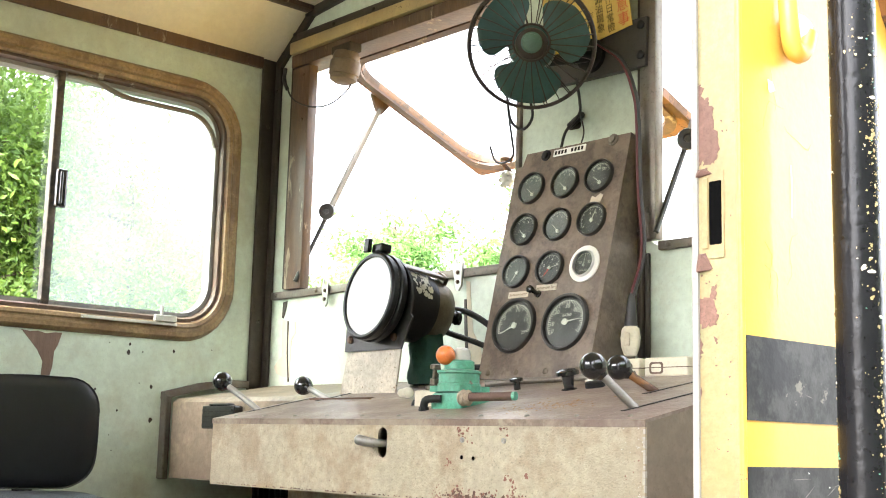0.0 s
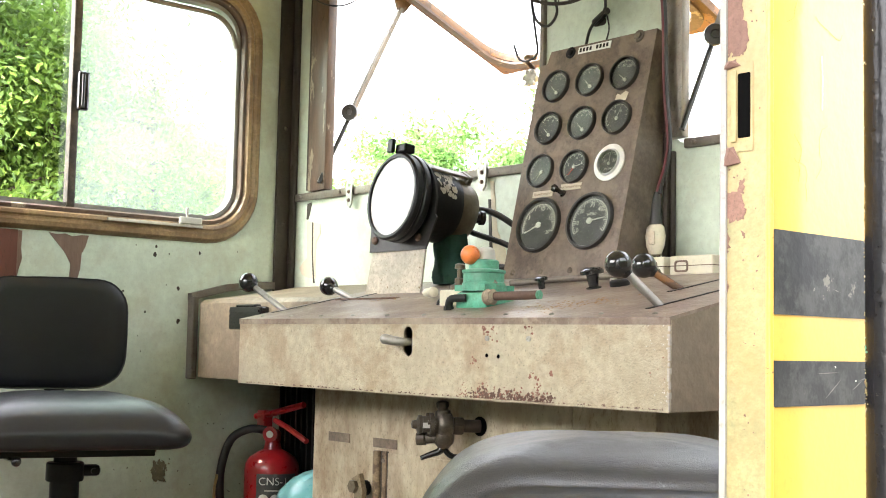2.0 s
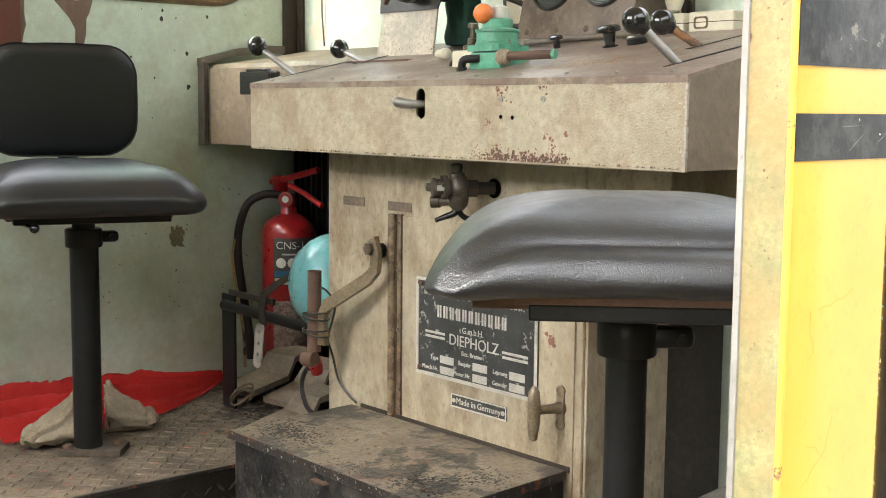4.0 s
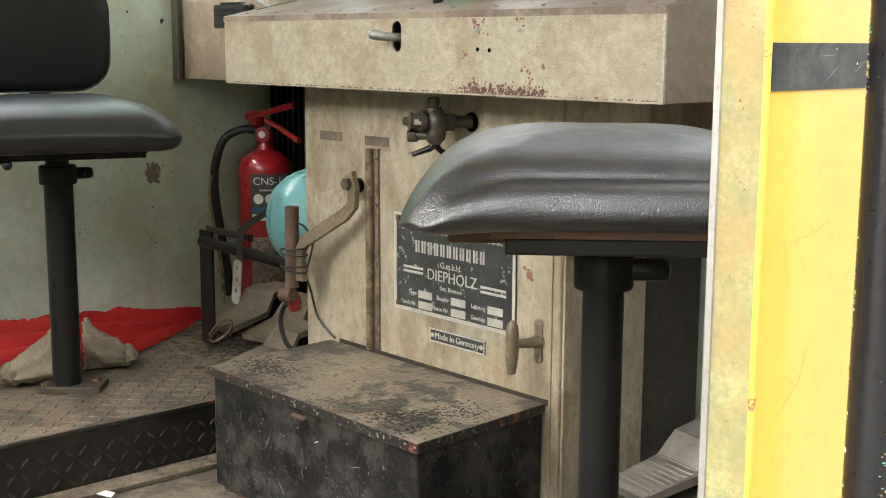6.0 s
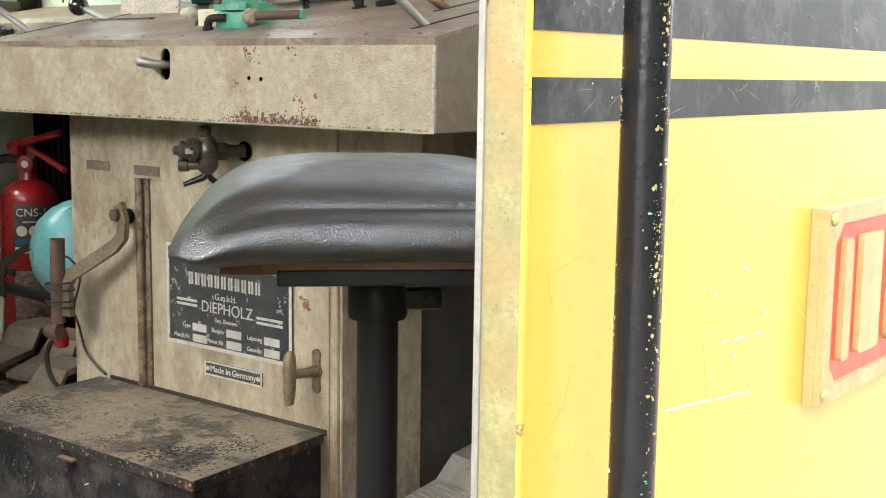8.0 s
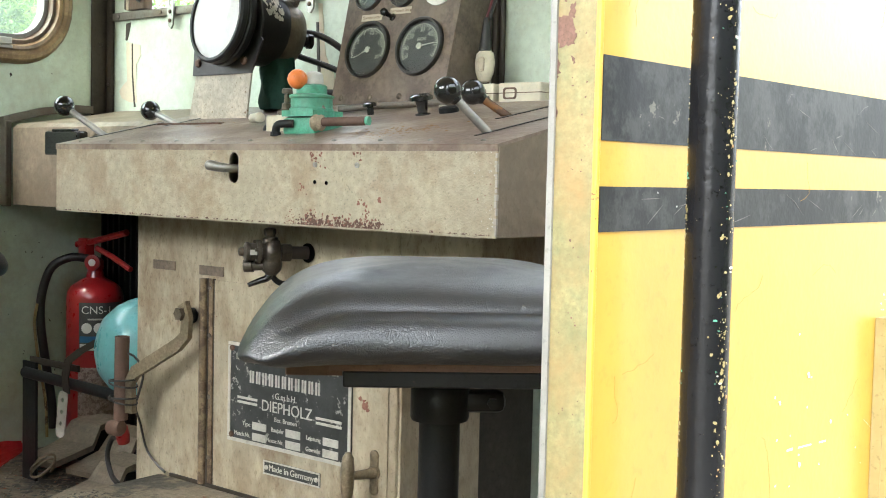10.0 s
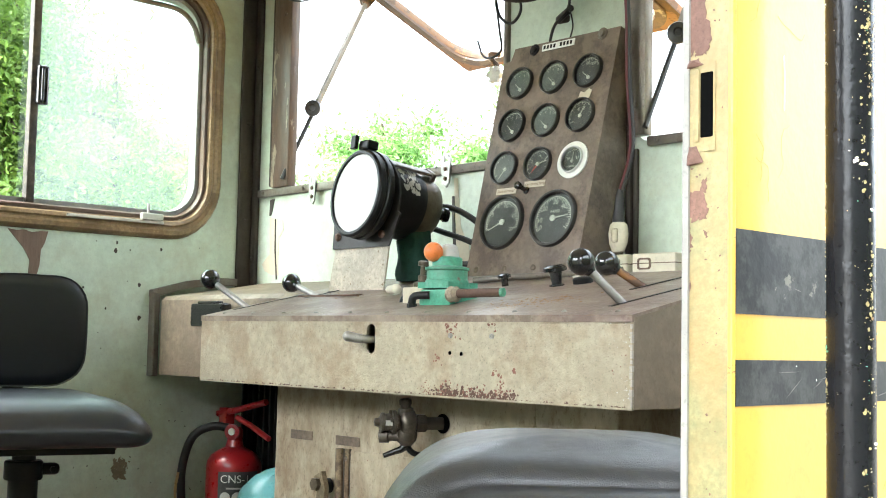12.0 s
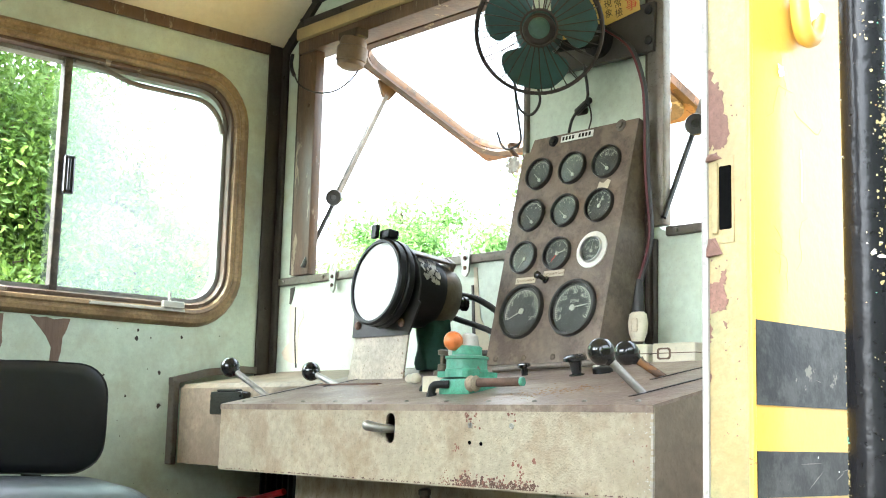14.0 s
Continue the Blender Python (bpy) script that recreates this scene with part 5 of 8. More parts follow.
can = part("housing", bm, M_BLACK, lamp, "black lamp housing with worn patch", True)
bm = B()
lathe(bm, [(0.0685, 0.0), (0.067, 0.02), (0.059, 0.045), (0.045, 0.055), (0.02, 0.057)], LM @ Vector((0, 0.104, 0)), -LF, 36)
part("rear_cap", bm, M_BRASS, lamp, "bare metal rear cap", True)
LR = LM @ Matrix.Rotation(radians(28), 4, "Y")
bm = B()
box(bm, -0.014, 0.014, 0.014, 0.125, 0.074, 0.080, 0.002, LR)
box(bm, -0.016, 0.016, 0.122, 0.132, 0.064, 0.082, 0.002, LR)
part("top_rail", bm, M_OLDSTEEL, lamp, "steel rail along the housing top")
bm = B()
box(bm, -0.016, 0.020, -0.020, 0.006, 0.089, 0.108, 0.004, LM)
box(bm, -0.030, -0.012, -0.030, -0.021, 0.090, 0.118, 0.002, LM)
part("top_clip", bm, M_BLACK, lamp, "black spring clip")
rs = random.Random(4)
bm = B()
for k in range(60):
    a = radians(rs.uniform(8, 52))
    yy = rs.uniform(0.04, 0.082)
    s = rs.uniform(0.0015, 0.005)
    c = Vector((0.0726 * math.cos(a), yy, 0.0726 * math.sin(a)))
    t = Vector((-math.sin(a), 0, math.cos(a)))
    bm.faces.new([bm.verts.new(LM @ (c + t * (s * math.cos(q) * 1.5) + Vector((0, 1, 0)) * (s * math.sin(q) * rs.uniform(0.5, 1.2)))) for q in (0, 1.1, 2.3, 3.4, 4.6, 5.5)])
part("worn_patch", bm, M_CAST, can)
bm = B()
lathe(bm, [(0.012, 0), (0.012, 0.02), (0.015, 0.022), (0.015, 0.03), (0.008, 0.032)], LM @ Vector((0.03, 0.15, -0.01)), (0.3, 1, 0), 14)
part("cable_gland", bm, M_PLASTIC, lamp, smooth=True)
for pts, r in ((((-1.885, 1.73, 1.078), (-1.83, 1.755, 1.066), (-1.775, 1.775, 1.03), (-1.745, 1.80, 0.99)), 0.0065), (((-1.93, 1.715, 1.05), (-1.87, 1.74, 1.025), (-1.80, 1.765, 1.00), (-1.75, 1.80, 0.965)), 0.006), (((-1.95, 1.70, 1.03), (-1.90, 1.72, 1.0), (-1.86, 1.74, 0.96), (-1.80, 1.77, 0.955)), 0.006)):
    bm = B()
    tube(bm, curve(pts), r, 8)
    part("cable", bm, M_WIRE, lamp, "black cable", True)
cloth = thing("green_cloth", (-1.86, 1.66, 0.915), "dark green folded cloth bundle behind the lamp stand", "cloth")
bm = B()
rings = []
for i in range(9):
    z = desk_z(1.67) + 0.105 * i / 8
    rr = 0.036 + 0.006 * math.sin(i * 1.3)
    rings.append([bm.verts.new((-1.866 + (rr + 0.006 * math.sin(3 * a + i * 0.7)) * math.cos(a), 1.67 + (0.03 + 0.004 * math.sin(5 * a + i)) * math.sin(a), z)) for a in [2 * math.pi * k / 22 for k in range(22)]])
skin(bm, rings)
part("folds", bm, M_DKGREEN, cloth, smooth=True)


# ---- brake valve on the desk ----
bv = thing("brake_valve", (-1.50, 1.42, 0.86), "green painted air brake valve with orange ball knob", "brake valve")
VX, VY = -1.508, 1.43
vz = desk_z(VY)
bm = B()
box(bm, VX - 0.042, VX + 0.044, VY - 0.036, VY + 0.038, vz - 0.012, vz + 0.024, 0.008)
part("base", bm, M_TEAL, bv, smooth=True)
bm = B()
sheet(bm, [(VX + 0.052 * math.cos(radians(a)) * (1.12 if a % 90 == 45 else 0.86), VY + 0.047 * math.sin(radians(a)) * (1.12 if a % 90 == 45 else 0.86)) for a in range(0, 360, 15)], [], lambda u, v: Vector((u, v, vz + 0.025)), Vector((0, 0, 0.011)))
part("flange", bm, M_TEAL, bv)
bm = B()
lathe(bm, [(0.040, 0.036), (0.040, 0.040), (0.038, 0.042), (0.038, 0.058), (0.041, 0.060), (0.041, 0.064), (0.028, 0.067), (0.028, 0.081), (0.024, 0.084)], (VX - 0.002, VY, vz), (0, 0, 1), 32)
part("turret", bm, M_TEAL, bv, smooth=True)
bm = B()
lathe(bm, [(0.019, 0), (0.017, 0.012), (0.014, 0.022), (0.008, 0.025)], (VX, VY + 0.002, vz + 0.083), (0.15, 0.0, 1), 14)
part("cap", bm, M_CAST, bv, "bare metal cap", True)
bm = B()
ball(bm, (VX - 0.008, VY - 0.030, vz + 0.092), 0.0182, 24, 16)
part("knob", bm, M_ORANGE, bv, "orange ball knob", True)
bm = B()
cyl(bm, (VX + 0.036, VY - 0.03, vz + 0.014), (VX + 0.150, VY - 0.012, vz + 0.016), 0.0080, seg=14)
rod = part("pipe", bm, M_RUSTY, bv, "brown rusty stub pipe", True)
bm = B()
cyl(bm, (VX + 0.1505, VY - 0.0128, vz + 0.016), (VX + 0.156, VY - 0.0114, vz + 0.016), 0.0080, seg=14)
part("pipe_tip", bm, M_TEAL, rod)
bm = B()
lathe(bm, [(0.013, 0), (0.0155, 0.006), (0.012, 0.012), (0.015, 0.017), (0.010, 0.022)], (VX + 0.036, VY - 0.03, vz + 0.013), (1, 0.13, 0), 12)
part("packing", bm, M_CLOTHGREY, bv, smooth=True)
bm = B()
box(bm, VX - 0.118, VX - 0.056, VY - 0.008, VY + 0.035, vz - 0.006, vz + 0.030, 0.003)
part("side_block", bm, M_IVORY, bv, "cream pressure switch block")
bm = B()
lathe(bm, [(0.017, 0), (0.017, 0.008), (0.009, 0.012), (0.009, 0.022), (0.005, 0.024), (0.005, 0.04), (0.010, 0.041), (0.010, 0.049), (0.006, 0.051)], (VX - 0.086, VY + 0.014, vz + 0.030), (0.05, 0, 1), 14)
part("valve_stem", bm, M_BRASS, bv, "worn metal stem", True)
for x, y in ((VX - 0.040, VY - 0.052), (VX - 0.132, VY + 0.006)):
    bm = B()
    tube(bm, curve([(x + 0.03, y + 0.016, vz + 0.012), (x + 0.006, y + 0.002, vz + 0.010), (x, y, vz - 0.002), (x, y, vz - 0.012)], 4), 0.0075, 10)
    lathe(bm, [(0.0095, 0), (0.0095, 0.010)], (x, y, vz - 0.014), (0, 0, 1), 6)
    part("elbow", bm, M_BLACK, bv, "black pipe elbow", True)
bm = B()
lathe(bm, [(0.006, 0), (0.008, 0.006), (0.008, 0.026), (0.0095, 0.028), (0.0095, 0.04), (0.004, 0.044)], (-1.742, 1.50, desk_z(1.50) + 0.011), (0.95, -0.3, 0), 14)
part("plug", bm, M_IVORY, bv, "white cable plug", True)

smaller = Matrix.Translation((VX, VY, vz - 0.012)) @ Matrix.Scale(0.9, 4) @ Matrix.Translation((-VX, -VY, 0.012 - vz))
for ob in bv.children_recursive:
    if ob.name.split(".")[0] != "plug":
        ob.data.transform(smaller)


# ---- desk levers ----
def desk_lever(base, knob, rod_m, label, slit):
    bx, by = base
    th = thing("desk_lever", (bx, by, desk_z(by)), label, "lever", "ball-headed levers on the desk")
    b, k = Vector((bx, by, desk_z(by) - 0.008)), Vector(knob)
    bm = B()
    tube(bm, [b, b.lerp(k, 0.5), k], 0.0062, 10)
    part("shaft", bm, rod_m, th, smooth=True)
    bm = B()
    lathe(bm, [(0.007, -0.022), (0.010, -0.017)], k, k - b, 14)
    ball(bm, k, 0.0195, 28, 18)
    part("ball_knob", bm, M_PLASTIC, th, "glossy black ball knob", True)
    bm = B()
    p, q = (Vector((x, y, desk_z(y) + 0.0006)) for x, y in slit)
    w = (q - p).normalized().cross(Vector((0, 0, 1))) * 0.004
    lo = [bm.verts.new(v) for v in (p - w, q - w, q + w, p + w)]
    hi = [bm.verts.new(v + Vector((0, 0, 0.0008))) for v in (p - w, q - w, q + w, p + w)]
    skin(bm, [lo, hi])
    part("slit", bm, M_BLACK, th, "dark lever slot")
    return th


desk_lever((-2.045, 1.405), (-2.150, 1.375, 0.913), M_STEEL, "steel lever with black ball knob on the desk", ((-2.052, 1.37), (-2.045, 1.53)))
desk_lever((-1.986, 1.531), (-2.082, 1.527, 0.911), M_STEEL, "steel lever with black ball knob on the desk", ((-1.986, 1.49), (-1.986, 1.62)))
desk_lever((-1.108, 1.403), (-1.153, 1.355, 0.9135), M_STEEL, "steel lever with black ball knob on the desk", ((-1.112, 1.37), (-1.09, 1.56)))
desk_lever((-1.184, 1.549), (-1.235, 1.511, 0.9235), M_ORANGEP, "orange painted lever with black ball knob", ((-1.186, 1.51), (-1.165, 1.70)))


# ---- small things on the desk ----
def knob_thing(x, y, prof, m, label):
    bm = B()
    lathe(bm, [(r, h - 0.003) for r, h in prof], (x, y, desk_z(y)), (0, -0.2, 1), 18)
    part("desk_control", bm, m, desk, label, True)


knob_thing(-1.388, 1.568, [(0.013, 0), (0.013, 0.005), (0.008, 0.006), (0.011, 0.026), (0.020, 0.028), (0.020, 0.034), (0.013, 0.038)], M_PLASTIC, "black mushroom pull knob on the desk")
knob_thing(-1.520, 1.580, [(0.009, 0), (0.006, 0.003), (0.006, 0.016), (0.012, 0.018), (0.012, 0.023), (0.006, 0.025)], M_PLASTIC, "small black push knob on the desk")
knob_thing(-1.350, 1.59, [(0.017, 0), (0.017, 0.011), (0.014, 0.013)], M_BLACK, "low black round button on the desk")
knob_thing(-1.415, 1.655, [(0.011, 0), (0.011, 0.007), (0.006, 0.009)], M_CAST, "bare metal bolt head on the desk")
knob_thing(-1.535, 1.655, [(0.011, 0), (0.011, 0.007), (0.006, 0.009)], M_CAST, "bare metal bolt head on the desk")
hs = thing("desk_hose", (-1.5, 1.63, 0.91), "grey flexible hose lying along the instrument panel", "hose")
bm = B()
tube(bm, curve([(x, y, desk_z(y) + 0.008) for x, y in ((-1.62, 1.60), (-1.56, 1.625), (-1.50, 1.635), (-1.44, 1.645), (-1.38, 1.655), (-1.33, 1.668))]), 0.006, 10)
part("hose_body", bm, M_OLDSTEEL, hs, smooth=True)

for x0, x1, y0, y1 in ((-1.405, -1.350, 1.705, 1.765), (-1.335, -1.245, 1.70, 1.765)):
    zz = desk_z(y0)
    th = thing("switch_box", ((x0 + x1) / 2, y0, zz), "ivory plastic switch box on the desk", "switch box", "switch boxes on the desk")
    bm = B()
    box(bm, x0, x1, y0, y1, zz - 0.001, zz + 0.032, 0.003)
    part("case", bm, M_IVORY, th)
    bm = B()
    box(bm, x0 - 0.001, x1 + 0.001, y0 - 0.001, y1 + 0.001, zz + 0.014, zz + 0.0155)
    part("seam", bm, M_BROWN, th)
    xm = x0 + 0.026
    bm = B()
    sheet(bm, rrect(xm - 0.014, xm + 0.014, zz + 0.004, zz + 0.024, 0.005, 4), [rrect(xm - 0.011, xm + 0.011, zz + 0.007, zz + 0.021, 0.004, 4)], lambda u, v: Vector((u, y0 - 0.0002, v)), Vector((0, -0.0015, 0)))
    part("socket_ring", bm, M_BROWN, th)
    if x0 < -1.36:
        bm = B()
        cyl(bm, (xm, y0 - 0.018, zz + 0.013), (xm, y0 - 0.0003, zz + 0.013), 0.004, seg=10)
        part("plug_pin", bm, M_PLASTIC, th)

bb = thing("terminal_block", (-2.40, 1.54, 0.82), "black ribbed plastic terminal block on the locker front", "terminal block")
bm = B()
box(bm, -2.462, -2.330, 1.522, 1.547, 0.820, 0.872, 0.004)
for k in range(4):
    box(bm, -2.455, -2.335, 1.519, 1.523, 0.826 + 0.011 * k, 0.831 + 0.011 * k)
box(bm, -2.44, -2.36, 1.526, 1.544, 0.872, 0.877, 0.002)
part("block", bm, M_PLASTIC, bb)


# ---- hanging pull switch and wiring beside the panel ----
ps = thing("pull_switch", (-1.42, 1.77, 0.99), "ivory pendant switch hanging on twisted wires", "switch")
bm = B()
lathe(bm, [(0.004, -0.030), (0.013, -0.027), (0.019, -0.012), (0.021, 0.006), (0.018, 0.022), (0.010, 0.028)], (-1.418, 1.765, 0.992), (0, 0, 1), 24)
bmesh.ops.scale(bm, vec=(1, 0.6, 1), space=Matrix.Translation((1.418, -1.765, 0)), verts=bm.verts[:])
part("switch_body", bm, M_IVORY, ps, smooth=True)
bm = B()
box(bm, -1.4225, -1.4095, 1.7505, 1.754, 0.981, 1.006, 0.003)
part("rocker", bm, M_TAPE, ps)
bm = B()
lathe(bm, [(0.012, 0.0), (0.010, 0.02), (0.008, 0.045), (0.005, 0.06)], (-1.418, 1.765, 1.018), (0, 0.05, 1), 14)
part("tape_wrap", bm, M_WIRE, ps, smooth=True)
for off, m in ((0.0, M_WIRERED), (0.006, M_WIRE)):
    bm = B()
    tube(bm, curve([(-1.418 + off, 1.768, 1.075), (-1.412 + off, 1.79, 1.16), (-1.425 + off, 1.795, 1.28), (-1.428 + off, 1.795, 1.40), (-1.432 + off, 1.79, 1.46), (-1.46 + off, 1.785, 1.53), (-1.51 + off, 1.765, 1.575)]), 0.0032, 8)
    part("lead", bm, m, ps, "red wire" if m == M_WIRERED else "black wire", True)


# ---- far side window: sliding panes and fittings ----
XW = XL - 0.018
def pane(name, y0, y1, x, m, label):
    bm = B()
    sheet(bm, [(y0, WZ0 + 0.004), (y1, WZ0 + 0.004), (y1, WZ1 - 0.004), (y0, WZ1 - 0.004)], [], lambda u, v: Vector((x, u, v)), Vector((-0.004, 0, 0)))
    ob = part(name, bm, m, None, label)
    ob.visible_shadow = False
    return tagged(ob, kind="structure")


pane("window_1_pane", 1.245, WY1 - 0.004, XW - 0.004, M_GLASSDIRTY, "dusty sliding window pane")
pane("window_1_pane_open", 1.205, 1.235, XW + 0.010, M_GLASS, "clear edge of the slid-open pane")
batten("window_1_mullion", XL - 0.030, XL - 0.006, 1.226, 1.246, WZ0 + 0.003, WZ1 - 0.004, M_BASE)
batten("window_1_track", XL - 0.028, XL - 0.004, WY0 + 0.11, WY1 - 0.11, WZ0 + 0.003, WZ0 + 0.012, M_OLDSTEEL)
bm = B()
box(bm, XL - 0.004, XL + 0.014, 1.234, 1.262, 1.318, 1.410, 0.006)
box(bm, XL + 0.014, XL + 0.02, 1.240, 1.247, 1.326, 1.402, 0.002)
wl = thing("window_catch", (XL, 1.25, 1.36), "black plastic catch on the sliding window mullion", "catch")
part("grip", bm, M_PLASTIC, wl)
wl2 = thing("window_lock", (XL, 1.53, 1.08), "worn aluminium sliding window lock on the frame", "window lock")
bm = B()
box(bm, XL + 0.016, XL + 0.024, 1.315, 1.565, 1.055 + 0.013, 1.055 + 0.020, 0.001)
part("rail", bm, M_CAST, wl2)
bm = B()
box(bm, XL + 0.0165, XL + 0.030, 1.502, 1.560, 1.055 + 0.0205, 1.055 + 0.037, 0.002)
part("lock_body", bm, M_CAST, wl2)
bm = B()
cyl(bm, (XL + 0.022, 1.522, 1.055 + 0.037), (XL + 0.022, 1.522, 1.055 + 0.060), 0.0035, seg=8)
part("lock_pin", bm, M_CAST, wl2)
seal = thing("window_seal", (XL, 1.4, 1.63), "loose grey rubber seal sagging in the window top", "seal")
bm = B()
tube(bm, curve([(XL - 0.010, y, z) for y, z in ((1.25, 1.642), (1.32, 1.640), (1.40, 1.620), (1.50, 1.618), (1.60, 1.615), (1.645, 1.585), (1.665, 1.54))]), 0.007, 8)
part("strip", bm, M_OLDSTEEL, seal, smooth=True)


# ---- torn and peeling wall surfaces, set just proud of the paint ----
def patch(name, pts, place, way, m, label):
    bm = B()
    sheet(bm, pts, [], place, way)
    ob = part(name, bm, m, None, label)
    return tagged(ob, kind="structure")


LW = lambda u, v: Vector((XL + 0.0004, u, v + 0.012))
FW = lambda u, v: Vector((u, YF - 0.0004, v))
patch("bare_wood_patch", [(1.183, 1.019), (1.205, 1.016), (1.222, 1.019), (1.24, 1.014), (1.262, 1.018), (1.280, 1.018), (1.272, 0.99), (1.264, 0.975), (1.262, 0.94), (1.256, 0.915), (1.236, 0.915), (1.238, 0.95), (1.224, 0.975), (1.206, 0.995)], LW, Vector((0.0012, 0, 0)), M_PLY, "bare plywood where paint peeled")
patch("bare_wood_patch_rear", [(1.112, 1.018), (1.122, 1.018), (1.121, 0.98), (1.124, 0.955), (1.117, 0.93), (1.112, 0.90)], LW, Vector((0.0012, 0, 0)), M_PLY, "bare plywood where paint peeled")
patch("wall_board", [(0.70, 0.80), (1.110, 0.80), (1.110, 1.019), (0.70, 1.019)], LW, Vector((0.006, 0, 0)), M_MAROON, "varnished reddish wooden board on the wall")
patch("torn_patch", [(-2.612, 1.105), (-2.585, 1.10), (-2.556, 1.095), (-2.552, 1.07), (-2.57, 1.05), (-2.572, 0.99), (-2.568, 0.955), (-2.60, 0.958), (-2.63, 0.968), (-2.642, 0.985), (-2.625, 1.0), (-2.608, 1.01), (-2.612, 1.06)], FW, Vector((0, -0.001, 0)), M_PAPER, "torn pale wall lining")
patch("torn_patch_gap", [(-2.614, 1.150), (-2.594, 1.152), (-2.603, 1.12), (-2.610, 1.108), (-2.616, 1.11)], FW, Vector((0, -0.0012, 0)), M_BATTEN, "dark gap in the wall lining")
patch("torn_patch_crack", [(-2.589, 1.10), (-2.585, 1.10), (-2.583, 1.02), (-2.573, 0.945), (-2.578, 0.945), (-2.587, 1.02)], FW, Vector((0, -0.0022, 0)), M_BATTEN, "dark crack in the wall lining")
patch("torn_patch_far", [(-1.930, 1.15), (-1.918, 1.148), (-1.912, 1.09), (-1.905, 1.04), (-1.88, 1.0), (-1.87, 0.95), (-1.915, 0.95), (-1.922, 1.05)], FW, Vector((0, -0.001, 0)), M_PAPER, "torn pale wall lining")
patch("torn_patch_far_gap", [(-1.934, 1.11), (-1.928, 1.11), (-1.922, 1.03), (-1.915, 0.95), (-1.922, 0.95), (-1.93, 1.03)], FW, Vector((0, -0.0022, 0)), M_BATTEN, "dark crack in the wall lining")
rs = random.Random(11)
for k in range(20):
    y, z, s = rs.uniform(1.3, 1.78), rs.uniform(0.75, 1.03), 0.0012 + 0.0045 * rs.random() ** 3
    pts = [(y + s * rs.uniform(0.6, 1.2) * math.cos(a) , z + s * 1.3 * rs.uniform(0.5, 1.2) * math.sin(a)) for a in [i * math.pi / 3.5 for i in range(7)]]
    patch("paint_chip", pts, LW, Vector((0.0003, 0, 0)), M_BATTEN, "small chip in the wall paint")


# ---- window latches on the front wall ----
for x, z in ((-2.416, 1.160), (-1.940, 1.164)):
    th = thing("window_latch", (x, YF, z), "forked steel window latch on the sill strip", "latch", "latches under the windscreens")
    s = 1.0 if x < -2 else 1.15
    bm = B()
    sheet(bm, [(x - 0.010 * s, z - 0.012), (x - 0.006 * s, z - 0.030), (x + 0.002, z - 0.036), (x + 0.009 * s, z - 0.026), (x + 0.011 * s, z), (x + 0.013 * s, z + 0.024), (x + 0.008 * s, z + 0.036), (x + 0.005, z + 0.034), (x + 0.007, z + 0.02), (x + 0.002, z + 0.013), (x - 0.005, z + 0.02), (x - 0.004, z + 0.035), (x - 0.009 * s, z + 0.032), (x - 0.013 * s, z + 0.012)],
          [], lambda u, v: Vector((u, YF - 0.0125, v)), Vector((0, -0.005, 0)))
    part("fork", bm, M_STEEL, th)
    bm = B()
    for dz in (0.004, -0.017):
        screw(bm, (x, YF - 0.0175, z + dz), (0, -1, 0), 0.005)
    part("fork_screw", bm, M_RUSTY, th, smooth=True)


# ---- windscreen awning frames, swung up and out ----
def awning(x0, x1, label):
    th = thing("awning_window", ((x0 + x1) / 2, YF + 0.05, 1.79), label, "window", "swung-open windscreen frames")
    o, d = Vector((0, YF + 0.055, 1.790)), Vector((0, 0.934, -0.360)).normalized()
    nrm = Vector((1, 0, 0)).cross(d).normalized()
    L = 0.60
    for name, outer, inner, m, w0, w1 in (("sash", rrect(x0, x1, -L, 0.0, 0.012), rrect(x0 + 0.034, x1 - 0.034, -L + 0.036, -0.034, 0.10), M_ORANGEP, 0.0, 0.022), ("sash_bead", rrect(x0 + 0.022, x1 - 0.022, -L + 0.022, -0.022, 0.07), rrect(x0 + 0.040, x1 - 0.040, -L + 0.042, -0.040, 0.075), M_BROWN, -0.008, -0.001)):
        bm = B()
        sheet(bm, outer, [inner], lambda u, v: Vector((u, 0, 0)) + o - d * v + nrm * w0, nrm * (w1 - w0))
        part(name, bm, m, th)
    bm = B()
    sheet(bm, rrect(x0 + 0.03, x1 - 0.03, -L + 0.03, -0.03, 0.07), [], lambda u, v: Vector((u, 0, 0)) + o - d * v + nrm * 0.008, nrm * 0.004)
    g = part("pane", bm, M_GLASS, th)
    g.visible_shadow = False
    return th, o, d


